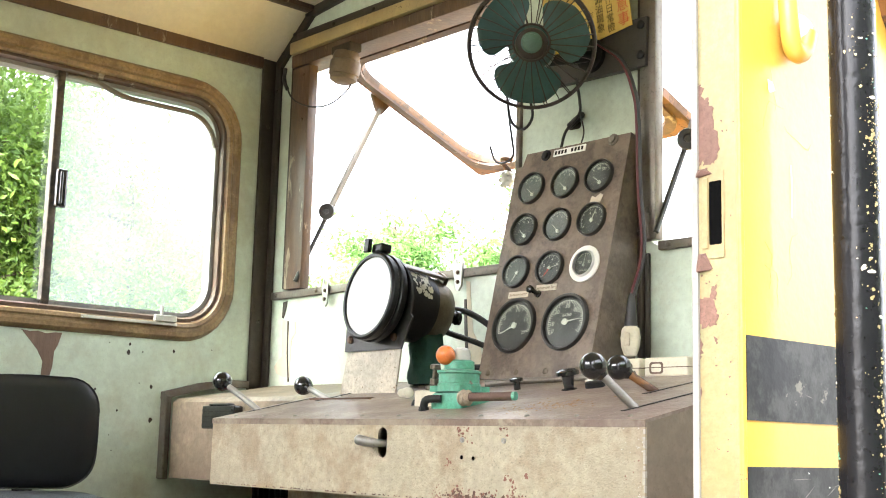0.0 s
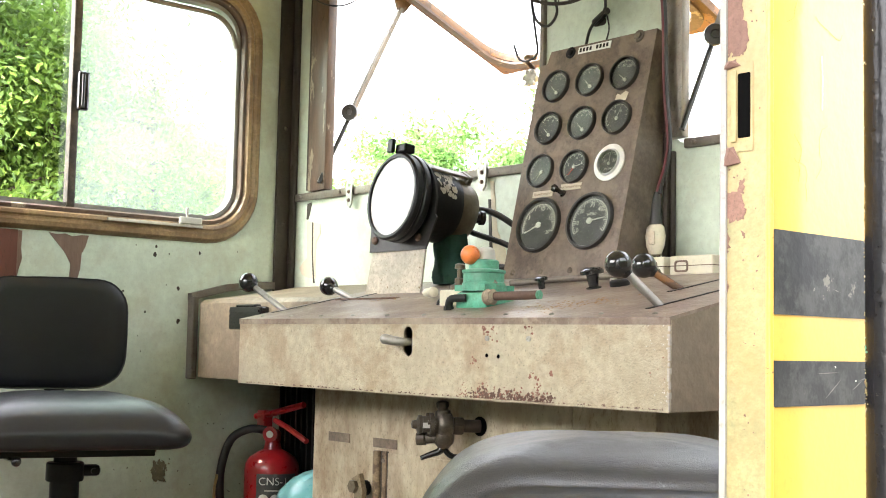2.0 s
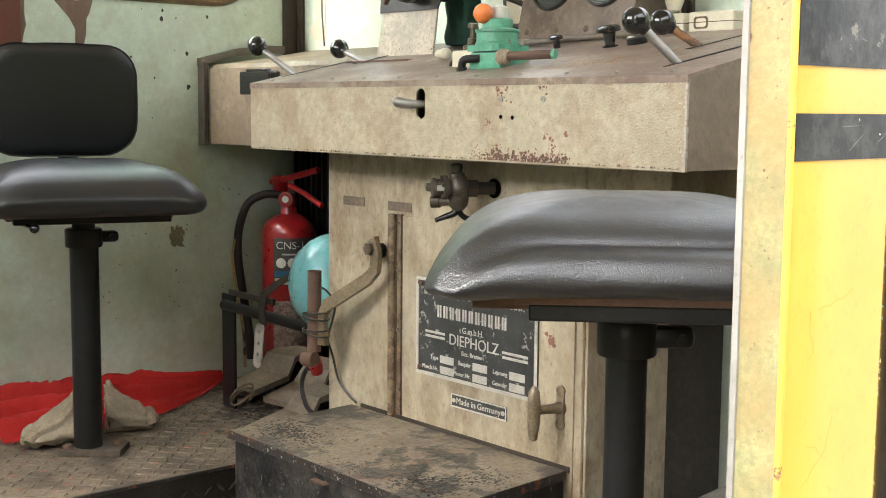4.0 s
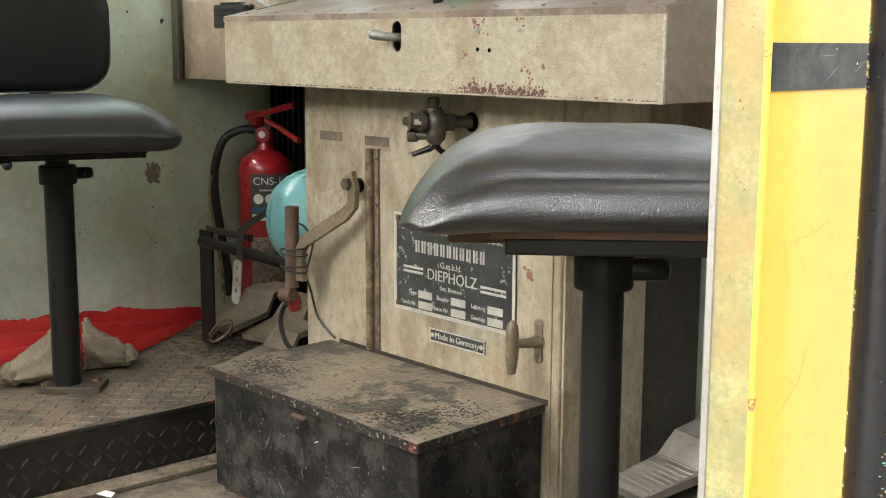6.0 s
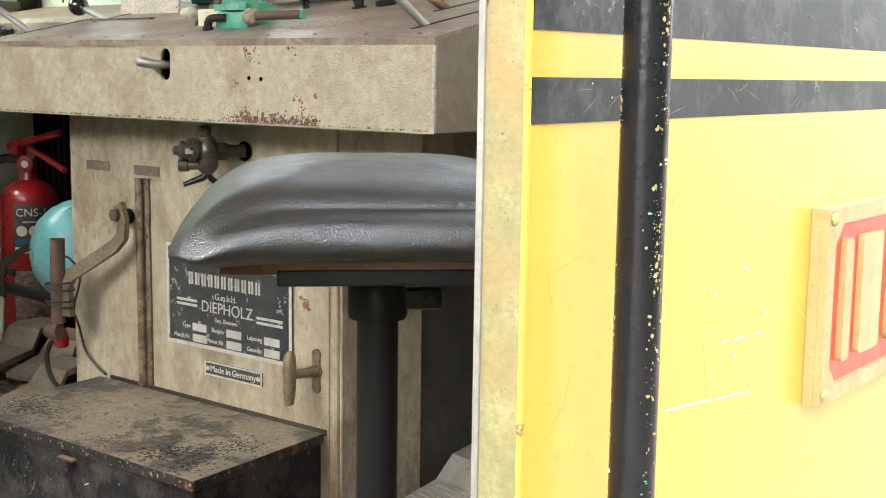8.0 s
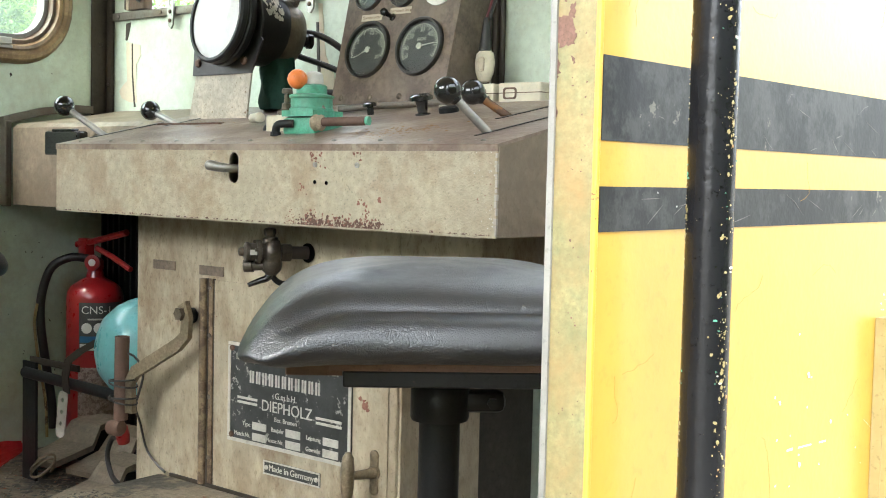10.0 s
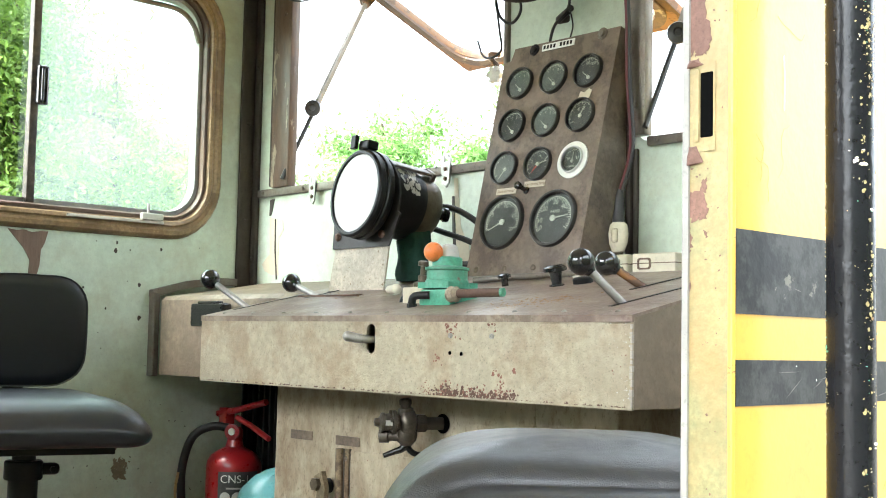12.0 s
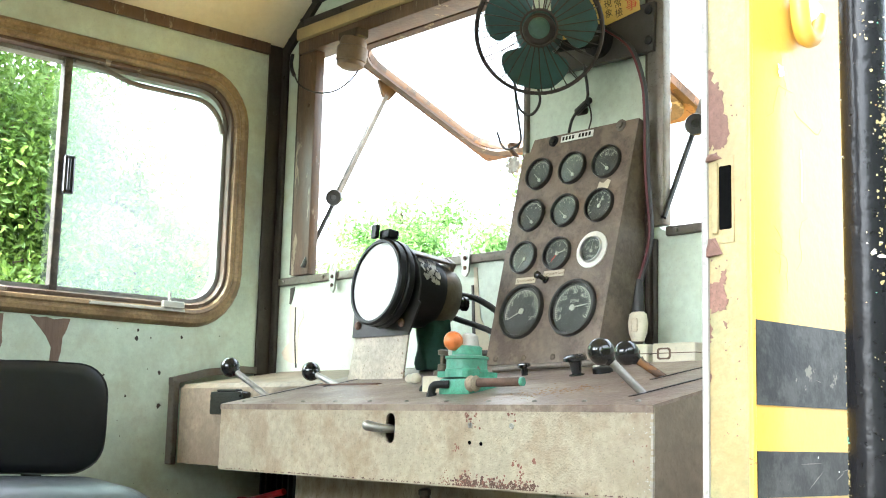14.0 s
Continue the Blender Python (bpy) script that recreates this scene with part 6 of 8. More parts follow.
for wx0, wx1, lab in ((-2.533, -1.758, "orange-brown windscreen frame propped wide open"), (-1.398, -0.668, "orange-brown windscreen frame propped wide open")):
    th, o, d = awning(wx0, wx1, lab)
    foot, head = Vector((wx0 - 0.001, YF - 0.024, 1.196)), Vector((wx0 + 0.004, 0, 0)) + o + d * 0.180 + Vector((0, 0, -0.034))
    arm = thing("window_stay", foot, "telescopic steel stay arm holding the windscreen open", "stay arm", "windscreen stay arms")
    bm = B()
    tube(bm, [foot, foot.lerp(head, 0.45)], 0.0055, 8)
    part("lower_rod", bm, M_BEZEL, arm, smooth=True)
    bm = B()
    tube(bm, [foot.lerp(head, 0.36), head], 0.0085, 4)
    part("upper_rod", bm, M_OLDSTEEL, arm, smooth=True)
    bm = B()
    k = foot.lerp(head, 0.38)
    lathe(bm, [(0.008, 0), (0.012, 0.006), (0.020, 0.008), (0.022, 0.014), (0.020, 0.02), (0.009, 0.022), (0.007, 0.019)], k + Vector((0.006, -0.004, 0)), (0.55, -0.8, 0), 18)
    part("clamp_knob", bm, M_BEZEL, arm, "grey clamp knob", True)
    bm = B()
    sheet(bm, [(head.y - 0.030, head.z + 0.040), (head.y + 0.034, head.z + 0.016), (head.y + 0.010, head.z - 0.012), (head.y - 0.008, head.z - 0.010)], [], lambda u, v: Vector((head.x - 0.004, u, v)), Vector((0.008, 0, 0)))
    part("head_bracket", bm, M_BROWN, arm)

# star knob at the windscreen edge
sk = thing("star_knob", (-1.79, YF + 0.01, 1.37), "grey star knob on an orange hook at the window edge", "knob")
bm = B()
lathe(bm, [(0.010, 0), (0.014, 0.003), (0.014, 0.012), (0.006, 0.016)], (-1.836, YF + 0.03, 1.365), (0.4, -1, 0), 14)
for k in range(6):
    a = k * math.pi / 3
    cyl(bm, (-1.836 + 0.014 * math.cos(a), YF + 0.026, 1.365 + 0.014 * math.sin(a)), (-1.834 + 0.014 * math.cos(a), YF + 0.016, 1.365 + 0.014 * math.sin(a)), 0.006, seg=8)
part("knob_body", bm, M_CAST, sk, smooth=True)
bm = B()
tube(bm, curve([(-1.800, YF - 0.002, 1.398), (-1.825, YF + 0.0, 1.405), (-1.843, YF + 0.02, 1.40), (-1.836, YF + 0.032, 1.385), (-1.836, YF + 0.030, 1.375)]), 0.005, 8)
part("hook", bm, M_ORANGEP, sk, smooth=True)


# ---- wiper motor and its lead ----
wm = thing("wiper_motor", (-2.35, YF - 0.03, 1.72), "brown weathered wiper motor under the header", "wiper motor")
bm = B()
lathe(bm, [(0.030, 0.0), (0.034, 0.012), (0.034, 0.022), (0.038, 0.025), (0.038, 0.058), (0.034, 0.060), (0.034, 0.070), (0.022, 0.078)], (-2.335, YF - 0.04, 1.746), (-0.10, -0.05, -1), 24)
part("motor_can", bm, M_WEATHER, wm, smooth=True)
bm = B()
box(bm, -2.375, -2.30, YF - 0.06, YF - 0.021, 1.742, 1.765, 0.004)
part("mount", bm, M_BATTEN, wm)
bm = B()
tube(bm, curve([(-2.632, YF - 0.016, 1.775), (-2.62, YF - 0.02, 1.73), (-2.57, YF - 0.03, 1.675), (-2.49, YF - 0.03, 1.640), (-2.41, YF - 0.03, 1.632), (-2.34, YF - 0.03, 1.655), (-2.315, YF - 0.03, 1.69)]), 0.0022, 6)
part("lead", bm, M_WIRE, wm, "thin dark lead", True)
bm = B()
tube(bm, curve([(-2.634, YF - 0.014, 1.775), (-2.630, YF - 0.02, 1.74), (-2.607, YF - 0.024, 1.71)]), 0.005, 8)
part("lead_sleeve", bm, M_WIRE, wm, smooth=True)


# ---- fan board, notice, fan ----
fb = thing("fan_board", (-1.58, YF - 0.01, 1.57), "dark grey wooden board screwed to the window pillar", "board")
bm = B()
sheet(bm, [(-1.70, 1.524), (-1.418, 1.518), (-1.414, 1.614), (-1.70, 1.620)], [], lambda u, v: Vector((u, YF - 0.016, v)), Vector((0, -0.016, 0)))
part("plank", bm, M_BOARD, fb)
for z in (1.54, 1.60):
    bm = B()
    lathe(bm, [(0.009, 0), (0.009, 0.003), (0.004, 0.006)], (-1.428, YF - 0.032, z), (0, -1, 0), 12)
    part("bolt", bm, M_BLACK, fb, smooth=True)
nb = thing("notice_board", (-1.53, YF - 0.02, 1.62), "yellow notice sheet with red and black writing", "notice")
NB = Matrix.Translation((-1.446, YF - 0.0345, 1.604)) @ Matrix.Rotation(radians(-8), 4, "Y") @ ROT
bm = B()
sheet(bm, [(-0.22, 0.0), (0.0, 0.0), (0.0, 0.17), (-0.22, 0.17)], [], lambda u, v: NB @ Vector((u, v, 0)), NB.to_3x3() @ Vector((0, 0, 0.0015)))
sh = part("sheet", bm, M_SIGN, nb)
for text, u, m, s, n0 in (("事意注", -0.018, M_SIGNRED, 0.030, 0.018), ("檢常日作", -0.050, M_BLACK, 0.020, 0.012), ("象現油漏", -0.075, M_BLACK, 0.020, 0.020), ("行用作", -0.100, M_BLACK, 0.020, 0.014)):
    for k, ch in enumerate(text):
        words("character", ch, s, NB @ Matrix.Translation((u, n0 + k * s * 1.02, 0.0019)), m, sh, 0.0)

fan = thing("cab_fan", (-1.545, YF - 0.03, 1.55), "small cab fan with dark green blades and wire guard", "fan")
FC = Vector((-1.548, 1.632, 1.546))
FD = Vector((0.66, -0.70, -0.22)).normalized()
fa, fbv, _ = axes(FD)
R = 0.119


def fpt(r, ang, h):
    return FC + fa * (r * math.cos(ang)) + fbv * (r * math.sin(ang)) + FD * h


for name, r, h, rad in (("guard_ring", R, 0.0, 0.0034), ("guard_ring_rear", R * 0.985, -0.02, 0.0028), ("guard_hub_ring", 0.034, 0.030, 0.0022)):
    bm = B()
    rings = []
    for i in range(57):
        a = 2 * math.pi * i / 56
        c = fpt(r, a, h)
        out = (fa * math.cos(a) + fbv * math.sin(a))
        rings.append(ring(bm, c, out, FD, rad, rad, 6))
    for r0, r1 in zip(rings, rings[1:]):
        for i in range(6):
            bm.faces.new((r0[i], r0[(i + 1) % 6], r1[(i + 1) % 6], r1[i]))
    part(name, bm, M_OLDWIRE, fan, smooth=True)
for i in range(30):
    a = 2 * math.pi * (i + 0.5) / 30
    bm = B()
    tube(bm, [fpt(0.034, a, 0.030), fpt(0.075, a + 0.03, 0.027), fpt(0.105, a + 0.05, 0.014), fpt(R, a + 0.06, 0.0)], 0.0011, 5)
    part("guard_wire", bm, M_OLDWIRE, fan)
for i in range(14):
    a = 2 * math.pi * i / 14
    bm = B()
    tube(bm, [fpt(0.036, a, -0.052), fpt(0.09, a, -0.048), fpt(R * 0.985, a, -0.02)], 0.0012, 5)
    part("rear_guard_wire", bm, M_OLDWIRE, fan)
for k in range(3):
    bm = B()
    base = radians(84 + 120 * k)
    grid = []
    for i in range(9):
        r = 0.026 + (0.110 - 0.026) * (i / 8) ** 0.8
        half = 0.16 + 0.72 * math.sin(math.pi * (0.10 + 0.84 * (i / 8) ** 1.1)) ** 0.8
        grid.append([fpt(r, base + half * t, -0.012 - 0.020 * t * (0.5 + 0.5 * r / 0.1)) for t in [-1 + j / 4 for j in range(9)]])
    lo = [[bm.verts.new(p) for p in row] for row in grid]
    hi = [[bm.verts.new(p - FD * 0.0014) for p in row] for row in grid]
    for g, flip in ((lo, False), (hi, True)):
        for i in range(8):
            for j in range(8):
                q = (g[i][j], g[i + 1][j], g[i + 1][j + 1], g[i][j + 1])
                bm.faces.new(q[::-1] if flip else q)
    edge = [(0, j) for j in range(9)] + [(i, 8) for i in range(1, 9)] + [(8, j) for j in range(7, -1, -1)] + [(i, 0) for i in range(7, 0, -1)]
    for n in range(len(edge)):
        (i, j), (p, q) = edge[n], edge[(n + 1) % len(edge)]
        bm.faces.new((lo[i][j], lo[p][q], hi[p][q], hi[i][j]))
    part("blade", bm, M_FAN, fan, "dark green blade", True)
bm = B()
lathe(bm, [(0.030, -0.03), (0.032, -0.01), (0.030, 0.002), (0.026, 0.006)], FC, FD, 28)
part("hub", bm, M_OLDWIRE, fan, smooth=True)
bm = B()
lathe(bm, [(0.018, 0.026), (0.020, 0.030), (0.016, 0.0325), (0.016, 0.031), (0.010, 0.031), (0.005, 0.033)], FC, FD, 28)
part("badge", bm, M_BADGE, fan, "round green centre badge", True)
bm = B()
lathe(bm, [(0.03, -0.03), (0.045, -0.045), (0.047, -0.095), (0.035, -0.115), (0.015, -0.12)], FC, FD, 24)
part("motor", bm, M_FAN, fan, "dark motor housing", True)
bm = B()
q = FC - FD * 0.09
tube(bm, [q, q + Vector((0.0, 0.03, -0.02)), Vector((-1.55, YF - 0.034, 1.565))], 0.012, 10)
lathe(bm, [(0.035, 0), (0.033, 0.008)], (-1.55, YF - 0.032, 1.565), (0, -1, 0), 20)
part("bracket", bm, M_BLACK, fan, smooth=True)

fw = thing("fan_wiring", (-1.66, YF - 0.02, 1.45), "dark loose wires hanging from the fan", "wire")
for pts, r in ((((-1.755, 1.78, 1.49), (-1.752, 1.79, 1.43), (-1.757, 1.80, 1.395), (-1.785, 1.80, 1.383), (-1.81, 1.80, 1.392), (-1.826, 1.80, 1.425)), 0.0025),
               (((-1.70, 1.72, 1.50), (-1.725, 1.76, 1.455), (-1.70, 1.77, 1.435), (-1.665, 1.76, 1.455), (-1.66, 1.74, 1.50)), 0.003),
               (((-1.585, 1.80, 1.525), (-1.588, 1.815, 1.48), (-1.595, 1.82, 1.455), (-1.625, 1.815, 1.425), (-1.632, 1.808, 1.385)), 0.003),
               (((-1.590, 1.82, 1.455), (-1.583, 1.822, 1.42), (-1.585, 1.815, 1.39)), 0.0016)):
    bm = B()
    tube(bm, curve(pts), r, 6)
    part("strand", bm, M_WIRE, fw, smooth=True)
bm = B()
ball(bm, (-1.592, 1.825, 1.456), 0.007, 10, 8)
tube(bm, [(-1.600, 1.826, 1.452), (-1.630, 1.832, 1.441)], 0.007, 8)
part("taped_joint", bm, M_WIRE, fw, smooth=True)
patch("pillar_hole", rrect(-1.638, -1.605, 1.434, 1.449, 0.006, 3), FW, Vector((0, -0.0006, 0)), M_BATTEN, "ragged dark hole in the pillar panel")


# ---- fittings on the cabinet front ----
cw = thing("crank_handle", (-1.80, YB - 0.02, 0.53), "beige bent crank lever with a wired-on rusty tube", "lever")
bm = B()
lathe(bm, [(0.014, 0), (0.014, 0.02), (0.011, 0.024)], (-1.806, YB - 0.002, 0.532), (0, -1, 0), 14)
part("boss", bm, M_BLACK, cw, smooth=True)
bm = B()
P = [Vector(p) for p in ((-1.795, YB - 0.032, 0.556), (-1.782, YB - 0.034, 0.530), (-1.782, YB - 0.036, 0.500), (-1.80, YB - 0.040, 0.482), (-1.905, YB - 0.055, 0.422), (-1.918, YB - 0.058, 0.40), (-1.915, YB - 0.058, 0.345))]
rings = []
for i, p in enumerate(P):
    dd = (P[min(i + 1, len(P) - 1)] - P[max(i - 1, 0)]).normalized()
    side = dd.cross(Vector((0, 1, 0))).normalized()
    rings.append([bm.verts.new(p + side * a + Vector((0, b, 0))) for a, b in ((-0.0115, -0.005), (0.0115, -0.005), (0.0115, 0.005), (-0.0115, 0.005))])
skin(bm, rings)
part("arm", bm, M_HANDLE, cw, "worn tan lever arm", smooth=True)
bm = B()
cyl(bm, (-1.794, YB - 0.036, 0.538), (-1.794, YB - 0.046, 0.538), 0.012, seg=6)
part("bolt", bm, M_BRASS, cw)
bm = B()
lathe(bm, [(0.0135, 0), (0.0135, 0.155), (0.011, 0.155), (0.011, 0.14)], (-1.940, YB - 0.062, 0.330), (0.02, 0, 1), 18)
part("tube", bm, M_RUSTY, cw, "rusty steel tube", True)
for z, t in ((0.404, 0.5), (0.396, -0.3), (0.372, 0.2), (0.365, -0.4)):
    bm = B()
    tube(bm, [(-1.936 + 0.034 * math.cos(a), YB - 0.060 + 0.020 * math.sin(a), z + t * 0.008 * math.cos(a)) for a in [2 * math.pi * k / 20 for k in range(21)]], 0.0018, 6)
    part("wire_lashing", bm, M_WIRE, cw, smooth=True)
bm = B()
tube(bm, curve([(-1.92, YB - 0.055, 0.345), (-1.905, YB - 0.05, 0.375), (-1.888, YB - 0.05, 0.425), (-1.90, YB - 0.06, 0.45), (-1.92, YB - 0.06, 0.455)]), 0.0022, 6)
tube(bm, curve([(-1.925, YB - 0.05, 0.37), (-1.94, YB - 0.02, 0.32), (-1.93, YB - 0.012, 0.27), (-1.905, YB - 0.008, 0.245), (-1.88, YB - 0.006, 0.232)]), 0.0022, 6)
part("loose_wire", bm, M_WIRE, cw, smooth=True)
bm = B()
lathe(bm, [(0.014, 0), (0.016, 0.01), (0.016, 0.024), (0.012, 0.03)], (-1.965, YB - 0.066, 0.312), (1, 0.1, 0.1), 14)
part("pivot", bm, M_RUSTY, cw, smooth=True)

av = thing("air_valve", (-1.54, YB - 0.02, 0.655), "grimy cast air valve with a small lever on the cabinet", "valve")
V0, VA = Vector((-1.506, YB - 0.002, 0.662)), Vector((-0.50, -0.86, 0.02)).normalized()


def valve_piece(name, prof, c, d, seg=16, m=M_VALVE):
    bm = B()
    lathe(bm, prof, c, d, seg)
    return part(name, bm, m, av, smooth=True)


valve_piece("wall_hole", [(0.019, 0), (0.019, 0.0015), (0.012, 0.002)], V0, (0, -1, 0), 18, M_HOLE)
valve_piece("inlet_pipe", [(0.0125, 0), (0.0125, 0.040)], V0, VA, 16, M_BATTEN)
valve_piece("union_nut", [(0.0165, 0.034), (0.019, 0.037), (0.019, 0.052), (0.0165, 0.055)], V0, VA, 6)
body_v = valve_piece("body", [(0.015, 0.054), (0.024, 0.058), (0.027, 0.066), (0.027, 0.078), (0.023, 0.084), (0.017, 0.086), (0.017, 0.092), (0.0235, 0.0935), (0.0235, 0.101), (0.018, 0.102), (0.0165, 0.114), (0.0185, 0.116), (0.0185, 0.122), (0.009, 0.126), (0.0075, 0.134), (0.002, 0.136)], V0, VA, 24)
c = V0 + VA * 0.072
valve_piece("bonnet", [(0.016, 0.014), (0.0145, 0.028), (0.010, 0.030), (0.010, 0.036)], c, (0, -0.1, 1))
valve_piece("bonnet_nut", [(0.0105, 0.034), (0.012, 0.036), (0.012, 0.044), (0.009, 0.047), (0.004, 0.048)], c, (0, -0.1, 1), 6)
valve_piece("lower_body", [(0.020, 0.012), (0.021, 0.022), (0.019, 0.034), (0.013, 0.040), (0.010, 0.044)], c, (0.02, 0, -1))
q = c + VA * 0.022 + Vector((0, 0, -0.026))
valve_piece("outlet", [(0.009, -0.008), (0.0095, 0.012), (0.0125, 0.013), (0.0125, 0.030), (0.0075, 0.030), (0.0070, 0.020)], q, (-0.80, -0.55, -0.05))
valve_piece("outlet_hole", [(0.0070, 0.0185), (0.0070, 0.0200)], q, (-0.80, -0.55, -0.05), 12, M_HOLE)
for k in range(5):
    a = radians(72 * k + 20)
    o = (Vector((0, 0, 1)) * math.sin(a) + VA.cross(Vector((0, 0, 1))) * math.cos(a)) * 0.0195
    valve_piece("flange_bolt", [(0.0042, 0.101), (0.0042, 0.106), (0.002, 0.107)], V0 + o, VA, 6)
bm = B()
tube(bm, curve([c + Vector((0, 0, -0.040)), c + VA * 0.008 + Vector((0, 0, -0.050)), c + VA * 0.024 + Vector((0, 0, -0.056)), c + VA * 0.044 + Vector((0, 0, -0.064))], 5), 0.0085, 10, 0.0045)
part("lever", bm, M_PLASTIC, av, "black curved release lever", smooth=True)
bm = B()
tube(bm, curve([c + Vector((0, 0, -0.042)), c - VA * 0.012 + Vector((0, 0, -0.056)), c - VA * 0.030 + Vector((0, 0, -0.060)), V0 + VA * 0.016 + Vector((0.01, 0, -0.050)), V0 + Vector((0.012, 0, -0.030))], 6), 0.0058, 8)
part("drain_pipe", bm, M_BLACK, av, smooth=True)
bm = B()
n = VA.cross(Vector((0, 0, 1))).normalized()
tg = V0 + VA * 0.108 - n * 0.0175
box(bm, -0.008, 0.008, -0.0006, 0.0006, -0.005, 0.005, 0, Matrix.Translation(tg) @ Matrix(((VA.x, n.x, 0, 0), (VA.y, n.y, 0, 0), (0, 0, 1, 0), (0, 0, 0, 1))))
part("maker_tag", bm, M_CAST, av, "small bare metal tag")
small = Matrix.Translation(V0) @ Matrix.Scale(0.85, 4) @ Matrix.Translation(-V0)
for ob in av.children:
    ob.data.transform(small)


# ---- fire extinguisher and what hangs beside it ----
fe = thing("fire_extinguisher", (-2.575, 1.715, ZP), "red fire extinguisher with black hose standing in the corner", "fire extinguisher")
EX, EY, ER = -2.565, 1.722, 0.067
bm = B()
lathe(bm, [(0.058, 0.0), (ER, 0.01), (ER, 0.372), (0.065, 0.387), (0.056, 0.402), (0.038, 0.414), (0.022, 0.422), (0.018, 0.439)], (EX, EY, ZP), (0, 0, 1), 40)
part("cylinder", bm, M_RED, fe, smooth=True)
bm = B()
lathe(bm, [(0.018, 0), (0.020, 0.004), (0.020, 0.022), (0.014, 0.030)], (EX, EY, 0.550), (0, 0, 1), 16)
part("neck", bm, M_RED, fe, smooth=True)
bm = B()
lathe(bm, [(0.018, 0), (0.018, 0.012), (0.009, 0.013)], (EX + 0.011, EY - 0.013, 0.570), (0.66, -0.75, 0), 20)
gg = part("pressure_gauge", bm, M_RED, fe, "small round pressure gauge", True)
bm = B()
lathe(bm, [(0.009, 0.0128), (0.008, 0.0145)], (EX + 0.011, EY - 0.013, 0.570), (0.66, -0.75, 0), 16)
part("dial", bm, M_WHITE, gg)
bm = B()
tube(bm, [(EX - 0.061, EY - 0.011, 0.609), (EX, EY, 0.620), (EX + 0.111, EY + 0.011, 0.645)], 0.008, 8)
box(bm, EX - 0.055, EX - 0.022, EY - 0.013, EY + 0.013, 0.581, 0.625, 0.003)
part("upper_handle", bm, M_RED, fe, "red carrying handle", True)
bm = B()
tube(bm, [(EX + 0.006, EY, 0.603), (EX + 0.055, EY + 0.006, 0.587), (EX + 0.127, EY + 0.011, 0.559)], 0.007, 8)
part("lower_handle", bm, M_RED, fe, smooth=True)
bm = B()
tube(bm, curve([(EX - 0.6 * d, EY - 0.75 * d, z) for d, z in ((0.018, 0.578), (0.060, 0.580), (0.105, 0.555), (0.128, 0.49), (0.130, 0.42), (0.118, 0.33), (0.104, 0.24), (0.10, 0.17))]), 0.0105, 10)
part("hose", bm, M_WIRE, fe, "black rubber hose", True)
bm = B()
tube(bm, curve([(EX - 0.6 * d, EY - 0.75 * d - 0.014, z) for d, z in ((0.126, 0.47), (0.132, 0.42), (0.122, 0.33), (0.106, 0.24), (0.102, 0.15))]), 0.0035, 6)
part("nozzle_tube", bm, M_OCHRE, fe, "thin ochre tube beside the hose", True)
bm = B()
lathe(bm, [(0.010, 0), (0.011, 0.02), (0.008, 0.022)], (EX - 0.020, EY, 0.577), (-1, 0, 0), 12)
part("hose_collar", bm, M_RED, fe, smooth=True)


def wrap(a0, a1, z0, z1, r, n=10):
    """A label wrapped round the cylinder. Angles in degrees from the way to the door."""
    bm = B()
    lo = [bm.verts.new((EX + r * math.cos(radians(a0 + (a1 - a0) * i / n)), EY + r * math.sin(radians(a0 + (a1 - a0) * i / n)), z0)) for i in range(n + 1)]
    hi = [bm.verts.new((v.co.x, v.co.y, z1)) for v in lo]
    for i in range(n):
        bm.faces.new((lo[i], lo[i + 1], hi[i + 1], hi[i]))
    return bm


def spot(a, z, r):
    """A round spot on the cylinder."""
    bm = B()
    bm.faces.new([bm.verts.new((EX + (ER + 0.0012) * math.cos(radians(a) + r * math.cos(t) / ER), EY + (ER + 0.0012) * math.sin(radians(a) + r * math.cos(t) / ER), z + r * math.sin(t))) for t in [2 * math.pi * k / 14 for k in range(14)]])
    return bm


lb = part("label", wrap(-66, 22, 0.364, 0.478, ER + 0.0006), M_DIAL, fe, "black printed label")
part("label_band", wrap(-64, 20, 0.384, 0.399, ER + 0.0012), M_BLUE, lb, "blue band")
part("label_band", wrap(-64, 20, 0.366, 0.381, ER + 0.0012), M_WHITE, lb, "white band")
for a in (-50, -26, -2):
    part("pictogram", spot(a, 0.418, 0.0125), M_WHITE, lb, "round pictogram spot")
part("label_bar", wrap(-48, -8, 0.437, 0.441, ER + 0.0012), M_CAST, lb, "small print line")
part("old_label", wrap(-68, 18, 0.165, 0.325, ER + 0.0006), M_OLDLABEL, fe, "worn printed paper label")


def bent_words(text, size, a_mid, z, m, parent):
    """Lettering bent round the cylinder."""
    ob = words("lettering", text, size, Matrix.Identity(4), m, parent, 0.0)
    for v in ob.data.vertices:
        a = radians(a_mid) + v.co.x / ER
        v.co = Vector((EX + (ER + 0.0013) * math.cos(a), EY + (ER + 0.0013) * math.sin(a), z + v.co.y))


bent_words("CNS-1", 0.026, -30, 0.460, M_WHITE, lb)

# black ribs behind the extinguisher, carried across the corner to darken it
ht = thing("ribbed_panel", (-2.34, 1.81, ZP), "black ribbed panel, widened to darken the corner", "heater")
bm = B()
box(bm, -2.66, -2.03, 1.822, 1.834, ZP, 0.69, 0.003)
part("back_panel", bm, M_BLACK, ht)
for k in range(26):
    bm = B()
    box(bm, -2.655 + 0.024 * k, -2.648 + 0.024 * k, 1.798, 1.8215, ZP + 0.01, 0.685)
    part("fin", bm, M_BLACK, ht)

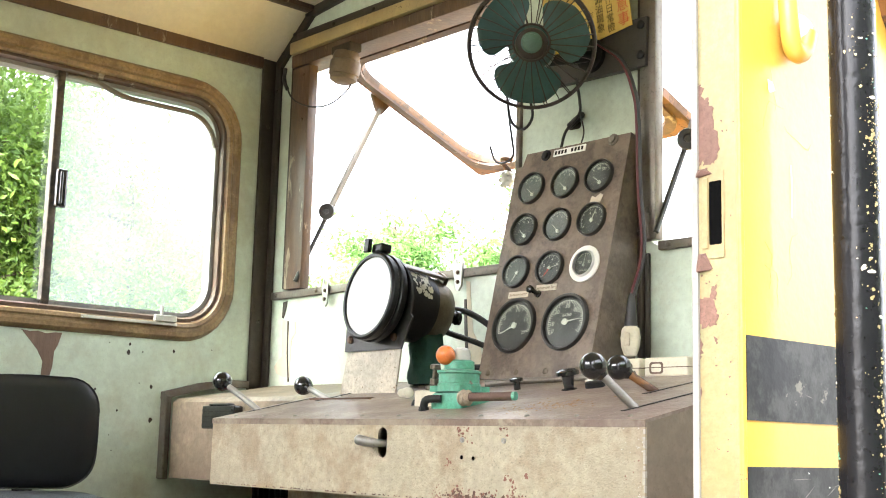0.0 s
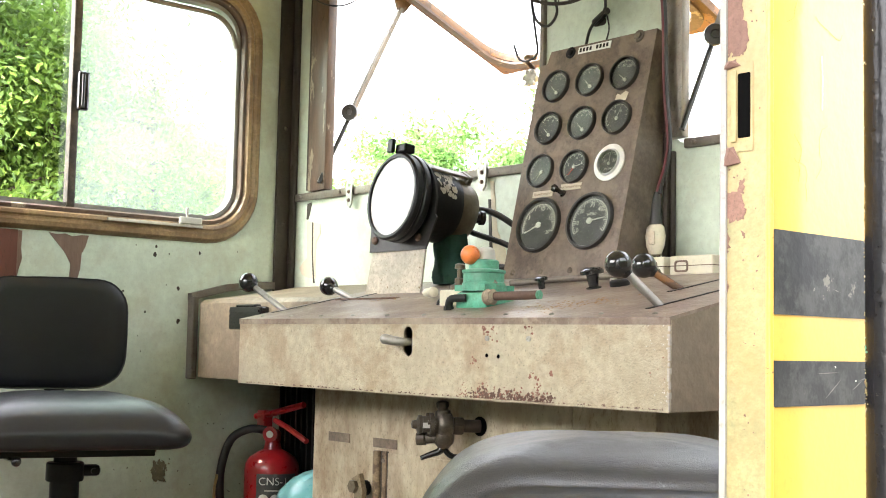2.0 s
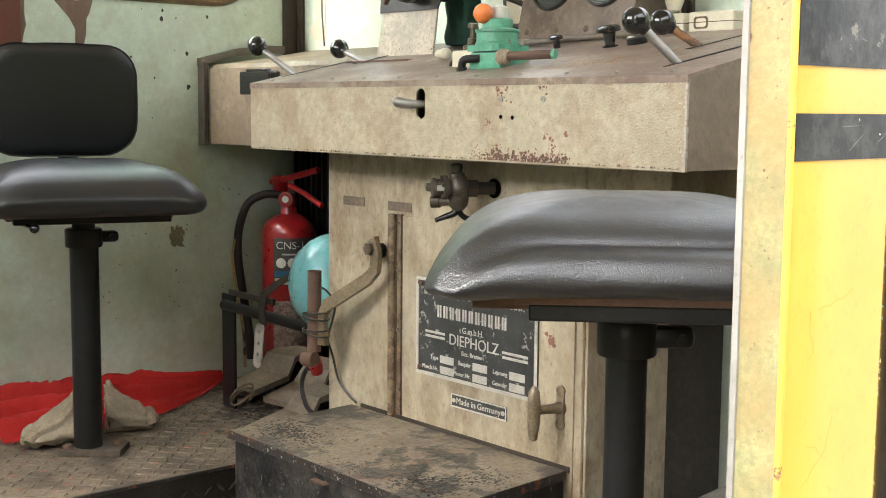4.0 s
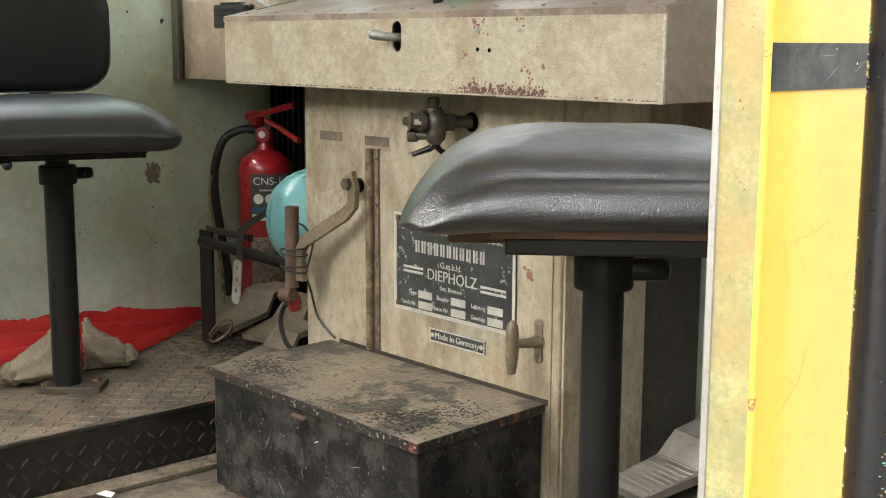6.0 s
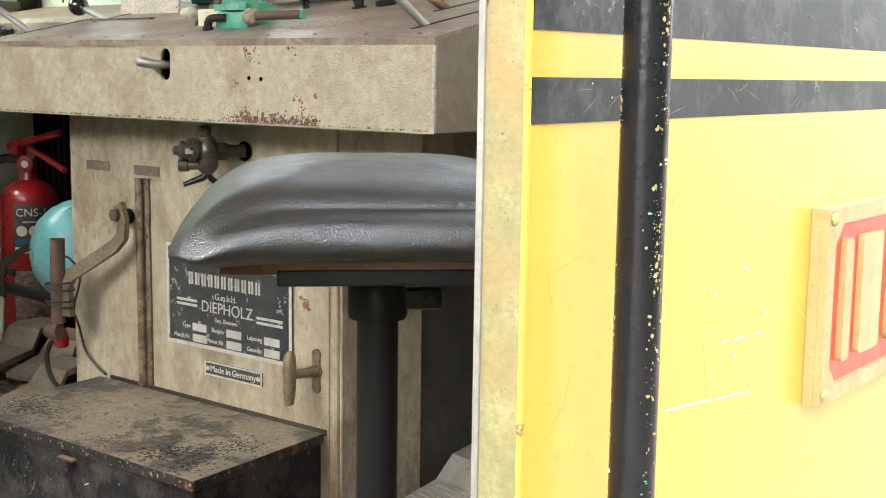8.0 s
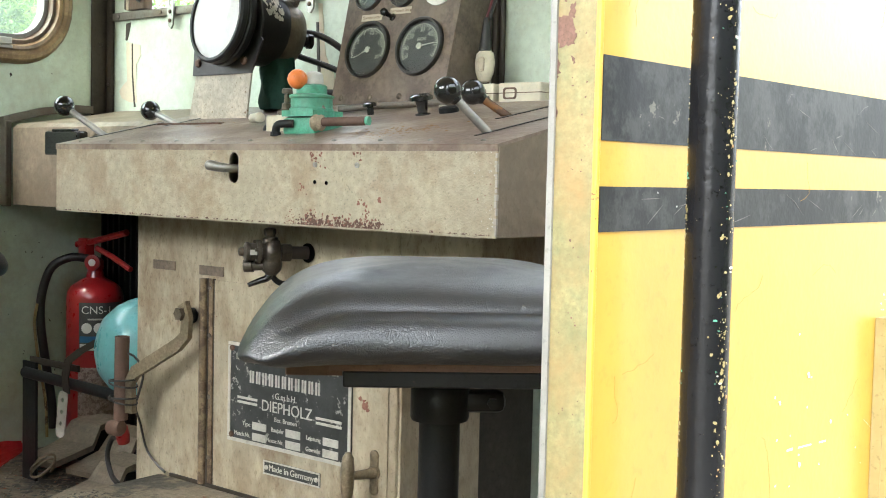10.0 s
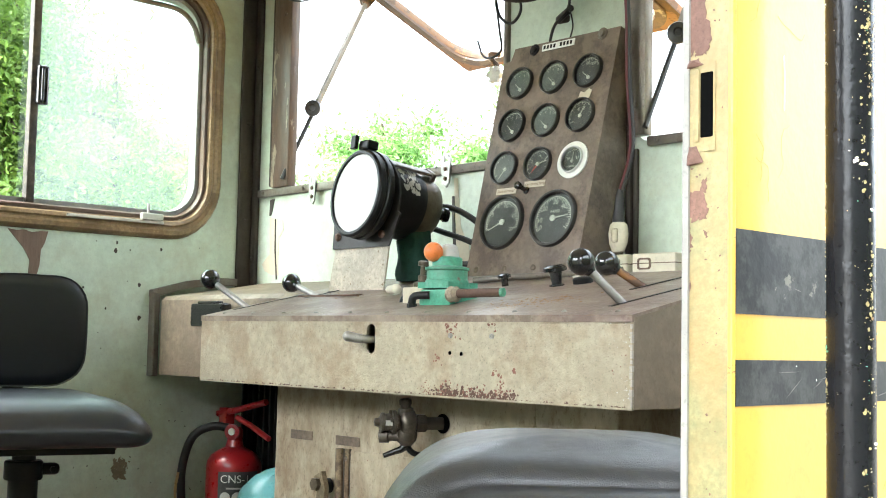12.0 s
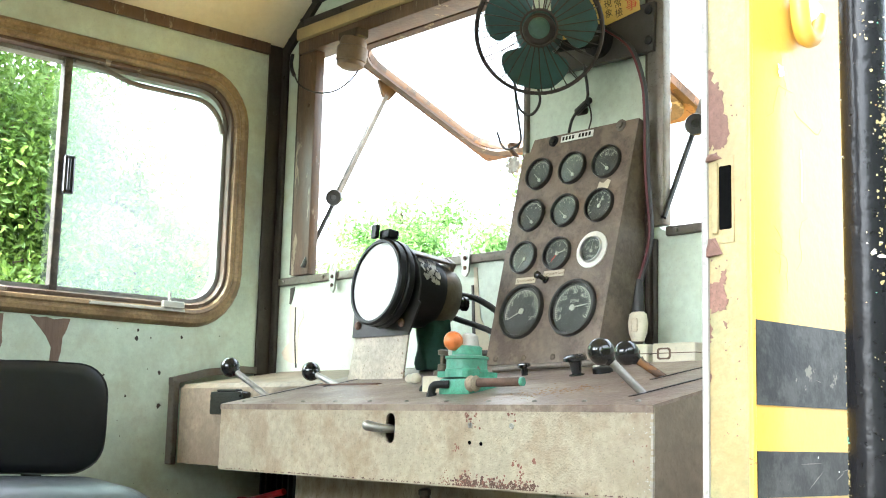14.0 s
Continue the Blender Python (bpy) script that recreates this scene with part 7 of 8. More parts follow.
eb = thing("extinguisher_rack", (-2.40, 1.50, ZP), "dark steel corner rack with a crossbar", "rack")
bm = B()
box(bm, -2.455, -2.400, 1.466, 1.472, ZP, 0.372, 0.002)
part("upright", bm, M_BLACK, eb)
bm = B()
cyl(bm, (-2.425, 1.455, 0.350), (-1.982, 1.47, 0.336), 0.012, seg=12)
part("crossbar", bm, M_BLACK, eb, smooth=True)
bm = B()
box(bm, -2.445, -2.26, 1.478, 1.485, 0.366, 0.380, 0.001)
part("strap_bar", bm, M_BATTEN, eb)

hh = thing("hard_hat", (-2.12, 1.50, 0.44), "turquoise safety helmet hanging on the rack", "helmet")
bm = B()
axd = Vector((-0.25, -0.93, 0.12)).normalized()
prof = [(0.112, -0.008), (0.104, 0.0), (0.103, 0.02), (0.098, 0.05), (0.085, 0.08), (0.062, 0.103), (0.032, 0.115), (0.001, 0.118)]
lathe(bm, prof, (-2.086, 1.545, 0.428), axd, 36, 0.93)
hc = part("shell", bm, M_CYAN, hh, smooth=True)
for k in (-1, 0, 1):
    bm = B()
    a, b, d3 = axes(axd)
    pts = []
    for i in range(13):
        t = radians(-75 + 150 * i / 12)
        pts.append(Vector((-2.086, 1.545, 0.428)) + b * (0.100 * math.sin(t)) + a * (0.028 * k) + axd * (0.108 * math.cos(t) * (1 - 0.04 * abs(k)) + 0.008))
    tube(bm, pts, 0.0045, 6)
    part("ridge", bm, M_CYAN, hc, smooth=True)
bm = B()
lathe(bm, [(0.115, -0.012), (0.117, -0.006), (0.108, 0.0)], (-2.086, 1.545, 0.428), axd, 36, 0.93)
part("brim", bm, M_NAVY, hh, "dark blue brim", True)
st = thing("hanging_strap", (-2.30, 1.45, 0.36), "dark webbing strap with a holed pale buckle", "strap")
bm = B()
pts = [(-2.20, 1.46, 0.40), (-2.25, 1.452, 0.375), (-2.285, 1.447, 0.352), (-2.295, 1.446, 0.32), (-2.29, 1.446, 0.285)]
rows = [[bm.verts.new((x - 0.012, y, z)), bm.verts.new((x + 0.012, y, z - 0.004)), bm.verts.new((x + 0.012, y - 0.003, z - 0.004)), bm.verts.new((x - 0.012, y - 0.003, z))] for x, y, z in pts]
skin(bm, rows)
part("webbing", bm, M_BATTEN, st)
bm = B()
hl = [(math.cos(a), math.sin(a)) for a in [2 * math.pi * k / 10 for k in range(10)]]
sheet(bm, rrect(-2.318, -2.286, 0.185, 0.285, 0.012, 3), [[(-2.302 + 0.005 * c, z + 0.005 * s) for c, s in hl] for z in (0.265, 0.24, 0.215)], lambda u, v: Vector((u + (v - 0.28) * 0.15, 1.446, v)), Vector((0, -0.002, 0)))
part("buckle", bm, M_CAST, st, "pale holed buckle")
for ob in st.children:
    ob.data.transform(Matrix.Translation((0.035, 0.005, 0.045)))
co = thing("coiled_cable", (-2.33, 1.44, 0.14), "loose dark cable coil on the floor plate", "cable")
bm = B()
tube(bm, [(-2.36 + (0.026 + 0.002 * math.sin(5 * a)) * math.cos(a), 1.46 + 0.024 * math.sin(a), 0.145 + 0.018 * math.sin(a) + 0.0015 * a) for a in [k * 0.3 for k in range(36)]], 0.0028, 6)
part("coil", bm, M_WEATHER, co, smooth=True)
rv = thing("red_valve_cap", (-1.995, 1.40, 0.27), "small red cap on a black hose", "cap")
bm = B()
lathe(bm, [(0.012, -0.016), (0.014, 0), (0.012, 0.016), (0.005, 0.018)], (-2.00, 1.41, 0.285), (0.2, -0.3, 1), 14)
part("cap", bm, M_RED, rv, smooth=True)
bm = B()
tube(bm, curve([(-2.00, 1.412, 0.272), (-2.03, 1.41, 0.275), (-2.05, 1.41, 0.24), (-2.035, 1.41, 0.20), (-2.00, 1.412, 0.175), (-1.99, 1.42, ZP + 0.006)]), 0.005, 8)
part("hose", bm, M_WIRE, rv, smooth=True)


# ---- foot pedals ----
def pedal(x, y, z, turn, m, label, s=1.0, ribs=0):
    th = thing("foot_pedal", (x, y, ZP), label, "pedal", "foot pedals on the platforms")
    M = Matrix.Translation((x, y, z)) @ Matrix.Rotation(radians(turn), 4, "Z") @ Matrix.Scale(s, 4)
    prof = [(-0.075, 0.0), (0.025, 0.020), (0.052, 0.056), (0.105, 0.068), (0.105, 0.03)]
    bm = B()
    rows = []
    for v, h in prof:
        w = 0.050 if v < 0.05 else 0.044
        if v < -0.07:
            w = 0.042
        rows.append([bm.verts.new(M @ Vector(p)) for p in ((-w, v, h), (w, v, h), (w, v + 0.002, h - 0.012), (-w, v + 0.002, h - 0.012))])
    skin(bm, rows)
    es = [e for e in bm.edges if e.calc_face_angle(0) > 0.5]
    bmesh.ops.bevel(bm, geom=es, offset=0.003, segments=2, profile=0.5, affect="EDGES")
    part("tread", bm, m, th, smooth=True)
    for k in range(ribs):
        v = -0.064 + k * 0.011
        h = (v + 0.075) / 0.11 * 0.022
        bm = B()
        box(bm, -0.040, 0.040, v, v + 0.004, h, h + 0.0022)
        bmesh.ops.transform(bm, matrix=M, verts=bm.verts[:])
        part("rib", bm, m, th)
    bm = B()
    box(bm, -0.035, 0.035, 0.06, 0.10, -(z - ZP), 0.042, 0.002)
    bmesh.ops.transform(bm, matrix=M, verts=[v for v in bm.verts])
    part("pedestal", bm, M_BLACK, th)
    return th


pedal(-2.472, 1.587, 0.142, 10, M_TREADPAD, "worn grey-brown steel foot pedal on the platform", 1.1)
pedal(-2.338, 1.600, 0.138, 8, M_TREADPAD, "worn grey-brown steel foot pedal on the platform")
pedal(-2.138, 1.432, 0.136, 0, M_TREADPAD, "dusty grey-brown foot pedal beside the cabinet")
pedal(-1.135, 1.485, 0.138, -12, M_STEELPAD, "shiny worn ribbed steel foot pedal", 1.05, 9)


# ---- red flag and glove on the platform ----
fl = thing("red_flag", (-2.55, 1.35, ZP), "crumpled red signal flag lying against the wall", "flag")
bm = B()
nx, ny = 44, 60
A, Bq, C, D = Vector((-2.687, 0.92)), Vector((-2.43, 0.95)), Vector((-2.677, 1.605)), Vector((-2.687, 1.60))
vv = []
for i in range(nx):
    row = []
    for j in range(ny):
        s, t = i / (nx - 1), j / (ny - 1)
        edge = 0.010 * noise.noise(Vector((3.0, 22 * t, 1.0)))
        p = (A.lerp(D, t)).lerp(Bq.lerp(C, t) + Vector((0.11 * math.sin(3.14 * t) + edge, 0)), s)
        w = min(1.0, 2.2 * (1 - t)) * min(1.0, 7 * (1 - s))
        ph = s + 0.10 * math.sin(5 * t + 1) + 0.05 * math.sin(13 * t)
        h = 0.030 * (1 - s) ** 1.4 * (1 - 0.3 * t) + w * (0.042 * (1 - abs(math.sin(9.5 * ph + 0.6))) ** 1.5 + 0.024 * (1 - abs(math.sin(19 * ph + 3 * t))) ** 1.3 * (1 - 0.5 * t) + 0.010 * noise.noise(Vector((p.x * 20, p.y * 9, 2))))
        row.append(bm.verts.new((p.x, p.y, ZP + 0.004 + max(0.0, h))))
    vv.append(row)
for i in range(nx - 1):
    for j in range(ny - 1):
        bm.faces.new((vv[i][j], vv[i + 1][j], vv[i + 1][j + 1], vv[i][j + 1]))
part("cloth", bm, M_CLOTHRED, fl, smooth=True, auto=False)
def glove(x, y, turn, label, seed, s=1.0):
    """A crumpled cotton glove: open cuff, palm, limp fingers."""
    th = thing("work_glove", (x, y, ZP), label, "glove", "work gloves on the floor plate")
    M = Matrix.Translation((x, y, ZP + 0.003)) @ Matrix.Rotation(radians(turn), 4, "Z") @ Matrix.Diagonal((s * 0.85, s * 0.70, s * 1.45, 1))
    bm = B()
    rings = []
    for v, w, h, q in ((-0.05, 0.030, 0.017, 0.75), (-0.066, 0.046, 0.026, 0.92), (-0.070, 0.053, 0.031, 1.0), (-0.060, 0.052, 0.031, 1.0), (-0.035, 0.046, 0.026, 1.0), (-0.005, 0.044, 0.020, 1.0), (0.025, 0.043, 0.016, 1.0), (0.05, 0.036, 0.012, 1.0), (0.062, 0.02, 0.006, 1.0)):
        r = []
        for k in range(48):
            a = 2 * math.pi * k / 48
            c, d = math.cos(a), math.sin(a)
            n = 1 + 0.55 * noise.noise(Vector((c * 1.6, v * 30, d * 1.6 + seed))) + 0.45 * (0.35 - abs(noise.noise(Vector((c * 3.5, v * 45, d * 3.5 + seed))))) + 0.35 * (0.3 - abs(noise.noise(Vector((c * 7, v * 90, d * 7 + seed)))))
            r.append(bm.verts.new(M @ Vector((w * c * n, v + 0.010 * noise.noise(Vector((c * 3, d * 3, seed + 7))), max(0.0, h + h * d * n * 1.1)))))
        rings.append(r)
    skin(bm, rings)
    palm = part("palm", bm, M_CLOTHGREY, th, smooth=True, auto=False)
    for k, (u, ln) in enumerate(((-0.030, 0.022), (-0.010, 0.032), (0.011, 0.028), (0.028, 0.018))):
        bm = B()
        tube(bm, curve([M @ Vector((u * 0.8, 0.045, 0.011)), M @ Vector((u * 1.15, 0.045 + ln * 0.55, 0.016 + 0.006 * math.sin(k * 2 + seed))), M @ Vector((u * 1.5 + 0.012 * math.sin(k + seed), 0.045 + ln, 0.010))], 4), 0.0125 * s, 10, 0.010 * s)
        part("finger", bm, M_CLOTHGREY, th, smooth=True)
    bm = B()
    tube(bm, [M @ Vector((0.053 * math.cos(2 * math.pi * k / 20), -0.069 + 0.004 * math.sin(k * 2.3), max(0.001, 0.031 + 0.034 * math.sin(2 * math.pi * k / 20)))) for k in range(21)], 0.0032 * s, 6)
    part("cuff_hem", bm, M_CLOTHGREY, th, smooth=True)
    return th


glove(-2.375, 1.025, 160, "dirty pale cotton work glove lying on the tread plate", 3.0, 1.0)
glove(-2.392, 1.205, -25, "dirty cotton work glove with its cuff standing open", 9.0, 1.0)
sc = thing("paper_scrap", (-1.9, 1.0, 0.0), "small torn scrap of white paper on the floor", "paper")
bm = B()
vs = [bm.verts.new((-1.944 + u, 0.968 + v, 0.0105 + h)) for u, v, h in ((-0.018, -0.008, 0.0), (-0.004, -0.012, 0.004), (0.018, 0.002, 0.001), (0.014, 0.012, 0.006), (-0.002, 0.002, 0.008), (-0.014, 0.006, 0.003))]
lo = [bm.verts.new(v.co - Vector((0, 0, 0.0006))) for v in vs]
skin(bm, [lo, vs])
part("scrap", bm, M_WHITE, sc)


# ---- outside of the cab ----
bm = B()
box(bm, XI - 0.0005, XI + 0.004, JY - 0.0022, JY - 0.0004, -0.05, 1.74)
struct("jamb_edge_strip", bm, M_EDGEGREY)
for name, z0, z1, in (("stripe_upper", 0.817, 0.869), ("stripe_lower", 0.761, 0.789)):
    bm = B()
    sheet(bm, [(JY + 0.004, z0), (4.1, z0 + 0.004), (4.1, z1), (JY + 0.004, z1)], [], lambda u, v: Vector((XO + 0.0003, u, v)), Vector((0.0005, 0, 0)))
    struct(name, bm, M_STRIPE)
bm = B()
box(bm, XO - 0.0022, XO + 0.0012, JY - 0.001, JY + 0.003, -0.8, 1.8, 0.0007)
struct("jamb_corner_bead", bm, M_YELLOWCHIP)
lk = thing("lock_plate", (-0.459, JY, 0.948), "steel strike plate with a dark slot in the jamb", "lock")
bm = B()
sheet(bm, [(-0.4725, 0.918), (-0.4515, 0.918), (-0.4515, 0.974), (-0.4725, 0.974)], [rrect(-0.4627, -0.4532, 0.9265, 0.9675, 0.001, 2)], lambda u, v: Vector((u, JY - 0.0003, v)), Vector((0, -0.0005, 0)))
part("plate", bm, M_JAMB, lk)
# no recess here: the slot's depth is only its black colour
bm = B()
box(bm, -0.4627, -0.4532, JY - 0.0007, JY - 0.0003, 0.9265, 0.9675)
part("slot", bm, M_HOLE, lk, "flat lock slot with its inner shade painted black")
bm = B()
box(bm, -0.4672, -0.4630, JY - 0.0022, JY - 0.0009, 0.924, 0.970, 0.0008)
part("worn_lip", bm, M_JAMB, lk, "worn lip beside the slot")
for z0, z1 in ((0.9705, 0.9765), (0.909, 0.9215)):
    bm = B()
    vs = [bm.verts.new(p) for p in ((-0.4722, JY - 0.0009, z0), (-0.4600, JY - 0.0009, z0 + 0.002), (-0.4655, JY - 0.0009, z1), (-0.4722, JY - 0.0009, z1), (-0.4712, JY - 0.0032, z0 + 0.001), (-0.4665, JY - 0.0036, z1 - 0.001))]
    for f in ((0, 1, 2, 3), (0, 4, 1), (1, 4, 5), (1, 5, 2), (2, 5, 3), (3, 5, 4), (3, 4, 0)):
        bm.faces.new([vs[i] for i in f])
    part("bent_corner", bm, M_JAMBRUST, lk, "rusty bent corner of the strike")

hr = thing("hand_rail", (XO + 0.04, 0.765, 0.5), "black chipped steel grab rail beside the cab door", "handrail")
bm = B()
cyl(bm, (XO + 0.040, 0.734, -0.75), (XO + 0.040, 0.734, 1.62), 0.0150, seg=28)
part("tube", bm, M_RAIL, hr, smooth=True)
for z in (-0.7, 1.58):
    bm = B()
    cyl(bm, (XO + 0.001, 0.734, z), (XO + 0.040, 0.734, z), 0.010, seg=14)
    part("bracket", bm, M_RAIL, hr, smooth=True)

hk = thing("door_hook", (XO, 0.736, 1.12), "yellow painted steel door hook with a bolt", "hook")
bm = B()
tube(bm, curve([(XO + 0.008, 0.709, 1.30), (XO + 0.008, 0.709, 1.133), (XO + 0.009, 0.7095, 1.078), (XO + 0.009, 0.715, 1.060), (XO + 0.009, 0.726, 1.062), (XO + 0.009, 0.732, 1.076)]), 0.0065, 10)
part("bar", bm, M_YELLOW, hk, smooth=True)
bm = B()
lathe(bm, [(0.011, 0), (0.011, 0.006), (0.006, 0.011), (0.002, 0.012)], (XO + 0.001, 0.728, 1.078), (1, 0, 0), 14)
part("bolt", bm, M_WHITE, hk, smooth=True)

# cast number plate; its figures stay plain raised bars
npl = thing("number_plate", (XO, 1.4, 0.58), "red cast plate with bronze rim and raised bars", "number plate")
PX = lambda u, v: Vector((XO + 0.0005, u, v))
corner = [(1.116, 0.497), (1.624, 0.497), (1.624, 0.676), (1.116, 0.676)]
bm = B()
sheet(bm, corner, [], PX, Vector((0.010, 0, 0)))
part("base_plate", bm, M_NPGOLD, npl)
c = 0.018
y0, y1, z0, z1 = 1.136, 1.604, 0.512, 0.661
oct8 = [(y0 + c, z0), (y1 - c, z0), (y1, z0 + c), (y1, z1 - c), (y1 - c, z1), (y0 + c, z1), (y0, z1 - c), (y0, z0 + c)]
bm = B()
sheet(bm, corner, [oct8], lambda u, v: Vector((XO + 0.0107, u, v)), Vector((0.006, 0, 0)))
part("rim", bm, M_NPGOLD, npl, "raised bronze rim")
bm = B()
sheet(bm, oct8, [], lambda u, v: Vector((XO + 0.0107, u, v)), Vector((0.0012, 0, 0)))
field = part("field", bm, M_NPRED, npl, "red enamel field")
for a in (1.160, 1.205, 1.29, 1.375, 1.46):
    bm = B()
    sheet(bm, rrect(a, a + (0.020 if a < 1.2 else 0.055), 0.531, 0.646, 0.006, 3), [], lambda u, v: Vector((XO + 0.0121, u, v)), Vector((0.006, 0, 0)))
    part("raised_bar", bm, M_NPGOLD, field)
for u, v in ((1.126, 0.667), (1.126, 0.506)):
    bm = B()
    screw(bm, (XO + 0.0168, u, v), (1, 0, 0), 0.006)
    part("plate_screw", bm, M_NPGOLD, npl, smooth=True)

# near side window frame
bm = B()
sheet(bm, rrect(0.838, 1.732, 1.078, 1.692, 0.085, 6), [rrect(0.862, 1.708, 1.102, 1.668, 0.07, 6)], lambda u, v: Vector((XO + 0.0005, u, v)), Vector((0.008, 0, 0)))
struct("window_2_frame", bm, M_ORANGEP)


# ---- trees ----
def tree(x, y, h, spread, leaves, leaf, m, seed, label, low=0.15):
    r = random.Random(seed)
    th = thing("tree", (x, y, GROUND), label, "tree", "trees round the track")
    bm = B()
    top = Vector((x + r.uniform(-0.3, 0.3), y + r.uniform(-0.3, 0.3), GROUND + h * 0.8))
    base = Vector((x, y, GROUND))
    tube(bm, curve([base, base.lerp(top, 0.4) + Vector((r.uniform(-0.15, 0.15), r.uniform(-0.15, 0.15), 0)), top], 5), 0.035 * h * 0.6, 8, 0.008 * h * 0.5)
    tips = []
    for k in range(22):
        t = r.uniform(low + 0.05, 0.95)
        a = r.uniform(0, 6.283)
        b = base.lerp(top, t)
        ln = spread * (1.05 - 0.55 * t) * r.uniform(0.6, 1.1)
        e = b + Vector((math.cos(a) * ln, math.sin(a) * ln, ln * r.uniform(0.15, 0.7)))
        tube(bm, curve([b, b.lerp(e, 0.5) + Vector((0, 0, 0.06 * ln)), e], 3), 0.012 * h * 0.4, 5, 0.004)
        tips += [b.lerp(e, q) for q in (0.45, 0.65, 0.85, 1.0)]
    tips.append(top)
    part("trunk", bm, M_BARK, th, smooth=True)
    verts, faces = [], []
    for k in range(leaves):
        c = tips[r.randrange(len(tips))] + Vector((r.gauss(0, 1), r.gauss(0, 1), r.gauss(0, 0.8))) * (0.13 * spread)
        n = Vector((r.gauss(0, 1), r.gauss(0, 1), r.gauss(0.6, 1))).normalized()
        u = n.orthogonal().normalized()
        u.rotate(Matrix.Rotation(r.uniform(0, 6.28), 3, n))
        v = n.cross(u)
        s = leaf * r.uniform(0.6, 1.3)
        i = len(verts)
        verts += [c - u * s, c + v * s * 0.42 + n * s * 0.1, c + u * s, c - v * s * 0.42 + n * s * 0.1]
        faces.append((i, i + 1, i + 2, i + 3))
    me = bpy.data.meshes.new("crown")
    me.from_pydata(verts, [], faces)
    me.materials.append(m)
    ob = new("crown", me)
    ob.parent = th
    ob.matrix_parent_inverse = rest(th).inverted()
    return th


for k, (x, y, h, sp, n, lf, m) in enumerate((
        (-9.4, 2.6, 6.4, 1.9, 14000, 0.06, M_LEAFD), (-8.0, 1.9, 5.4, 1.7, 12000, 0.055, M_LEAF), (-9.2, 3.5, 4.9, 1.5, 12000, 0.055, M_LEAF), (-10.2, 0.6, 7.2, 2.0, 10000, 0.06, M_LEAFD),
        (-11.5, 3.4, 5.6, 1.8, 12000, 0.06, M_LEAFD), (-7.6, 2.6, 3.0, 1.1, 9000, 0.05, M_LEAF), (-8.8, 4.4, 4.9, 1.3, 12000, 0.055, M_LEAF), (-8.9, 5.0, 3.9, 1.0, 9000, 0.055, M_LEAFD), (-9.6, 3.0, 7.0, 2.0, 14000, 0.06, M_LEAFD), (-10.6, 2.0, 7.4, 2.0, 12000, 0.07, M_LEAF), (-10.8, 4.0, 5.6, 1.6, 10000, 0.07, M_LEAF), (-11.4, 2.8, 7.6, 2.2, 12000, 0.08, M_LEAFD), (-11.6, 4.9, 5.0, 1.3, 8000, 0.08, M_LEAF),  (-8.6, -0.4, 5.5, 1.8, 7000, 0.06, M_LEAF), (-9.9, 4.3, 6.1, 1.2, 13000, 0.06, M_LEAFD), (-10.6, 4.9, 5.9, 1.2, 12000, 0.065, M_LEAFD), (-9.5, 4.9, 4.7, 0.9, 10000, 0.055, M_LEAF), (-10.2, 5.5, 4.4, 0.9, 9000, 0.06, M_LEAF))):
    tree(x, y, h, sp, int(n * 2.5), lf * 0.62, m, 30 + k, "leafy green tree close outside the far window", 0.02)
for k, (x, y, h, sp) in enumerate(((-27, 19, 6.3, 2.6), (-24.5, 20.5, 7.0, 2.6), (-22, 21, 6.6, 2.4), (-20.5, 23, 7.4, 2.8), (-19, 24, 6.7, 2.4), (-17, 25, 6.4, 2.4), (-15, 26.5, 6.6, 2.6), (-13, 27, 6.2, 2.6), (-10, 28, 6.4, 2.6), (-7, 28.5, 6.2, 2.6), (-29, 16.5, 7.2, 2.6), (-23, 18, 5.4, 2.4), (-18.5, 21, 5.6, 2.4))):
    tree(x, y, h * (1.15, 1.34, 1.22, 1.38, 1.18)[k % 5], sp, 20000, 0.085, M_LEAFFAR, 60 + k, "light green tree in the distance", 0.0)
# trees out of view, added to hold low sky light off the doorway
for k, (x, y, h, sp) in enumerate(((7.5, -9, 7.0, 2.4), (8.0, -5, 7.4, 2.5), (7.6, -1.5, 7.0, 2.4), (8.2, 2, 7.6, 2.5), (7.8, 5.5, 7.2, 2.4), (8.4, 9, 7.4, 2.5), (10.5, -7.5, 8.0, 2.8), (10.5, -3.5, 8.0, 2.8), (10.5, 0.2, 8.2, 2.8), (10.5, 3.5, 8.0, 2.8), (10.5, 7.2, 8.0, 2.8))):
    tree(x, y, h, sp, 9000, 0.17, M_LEAFD, 90 + k, "unseen tree added to block low sky light", 0.0)
rs = random.Random(5)
verts, faces = [], []
for k in range(9000):
    x, y = rs.uniform(-13, -6.2), rs.uniform(-3, 3.8)
    c = Vector((x, y, GROUND + rs.uniform(0.0, 1.3) * rs.random()))
    n = Vector((rs.gauss(0, 1), rs.gauss(0, 1), rs.gauss(0.6, 1))).normalized()
    u = n.orthogonal().normalized()
    v = n.cross(u)
    s = rs.uniform(0.05, 0.1)
    i = len(verts)
    verts += [c - u * s, c + v * s * 0.4, c + u * s, c - v * s * 0.4]
    faces.append((i, i + 1, i + 2, i + 3))
me = bpy.data.meshes.new("undergrowth")
me.from_pydata(verts, [], faces)
me.materials.append(M_LEAFD)
tagged(new("undergrowth", me), "dense green undergrowth below the trees", "bushes", kind="stuff")


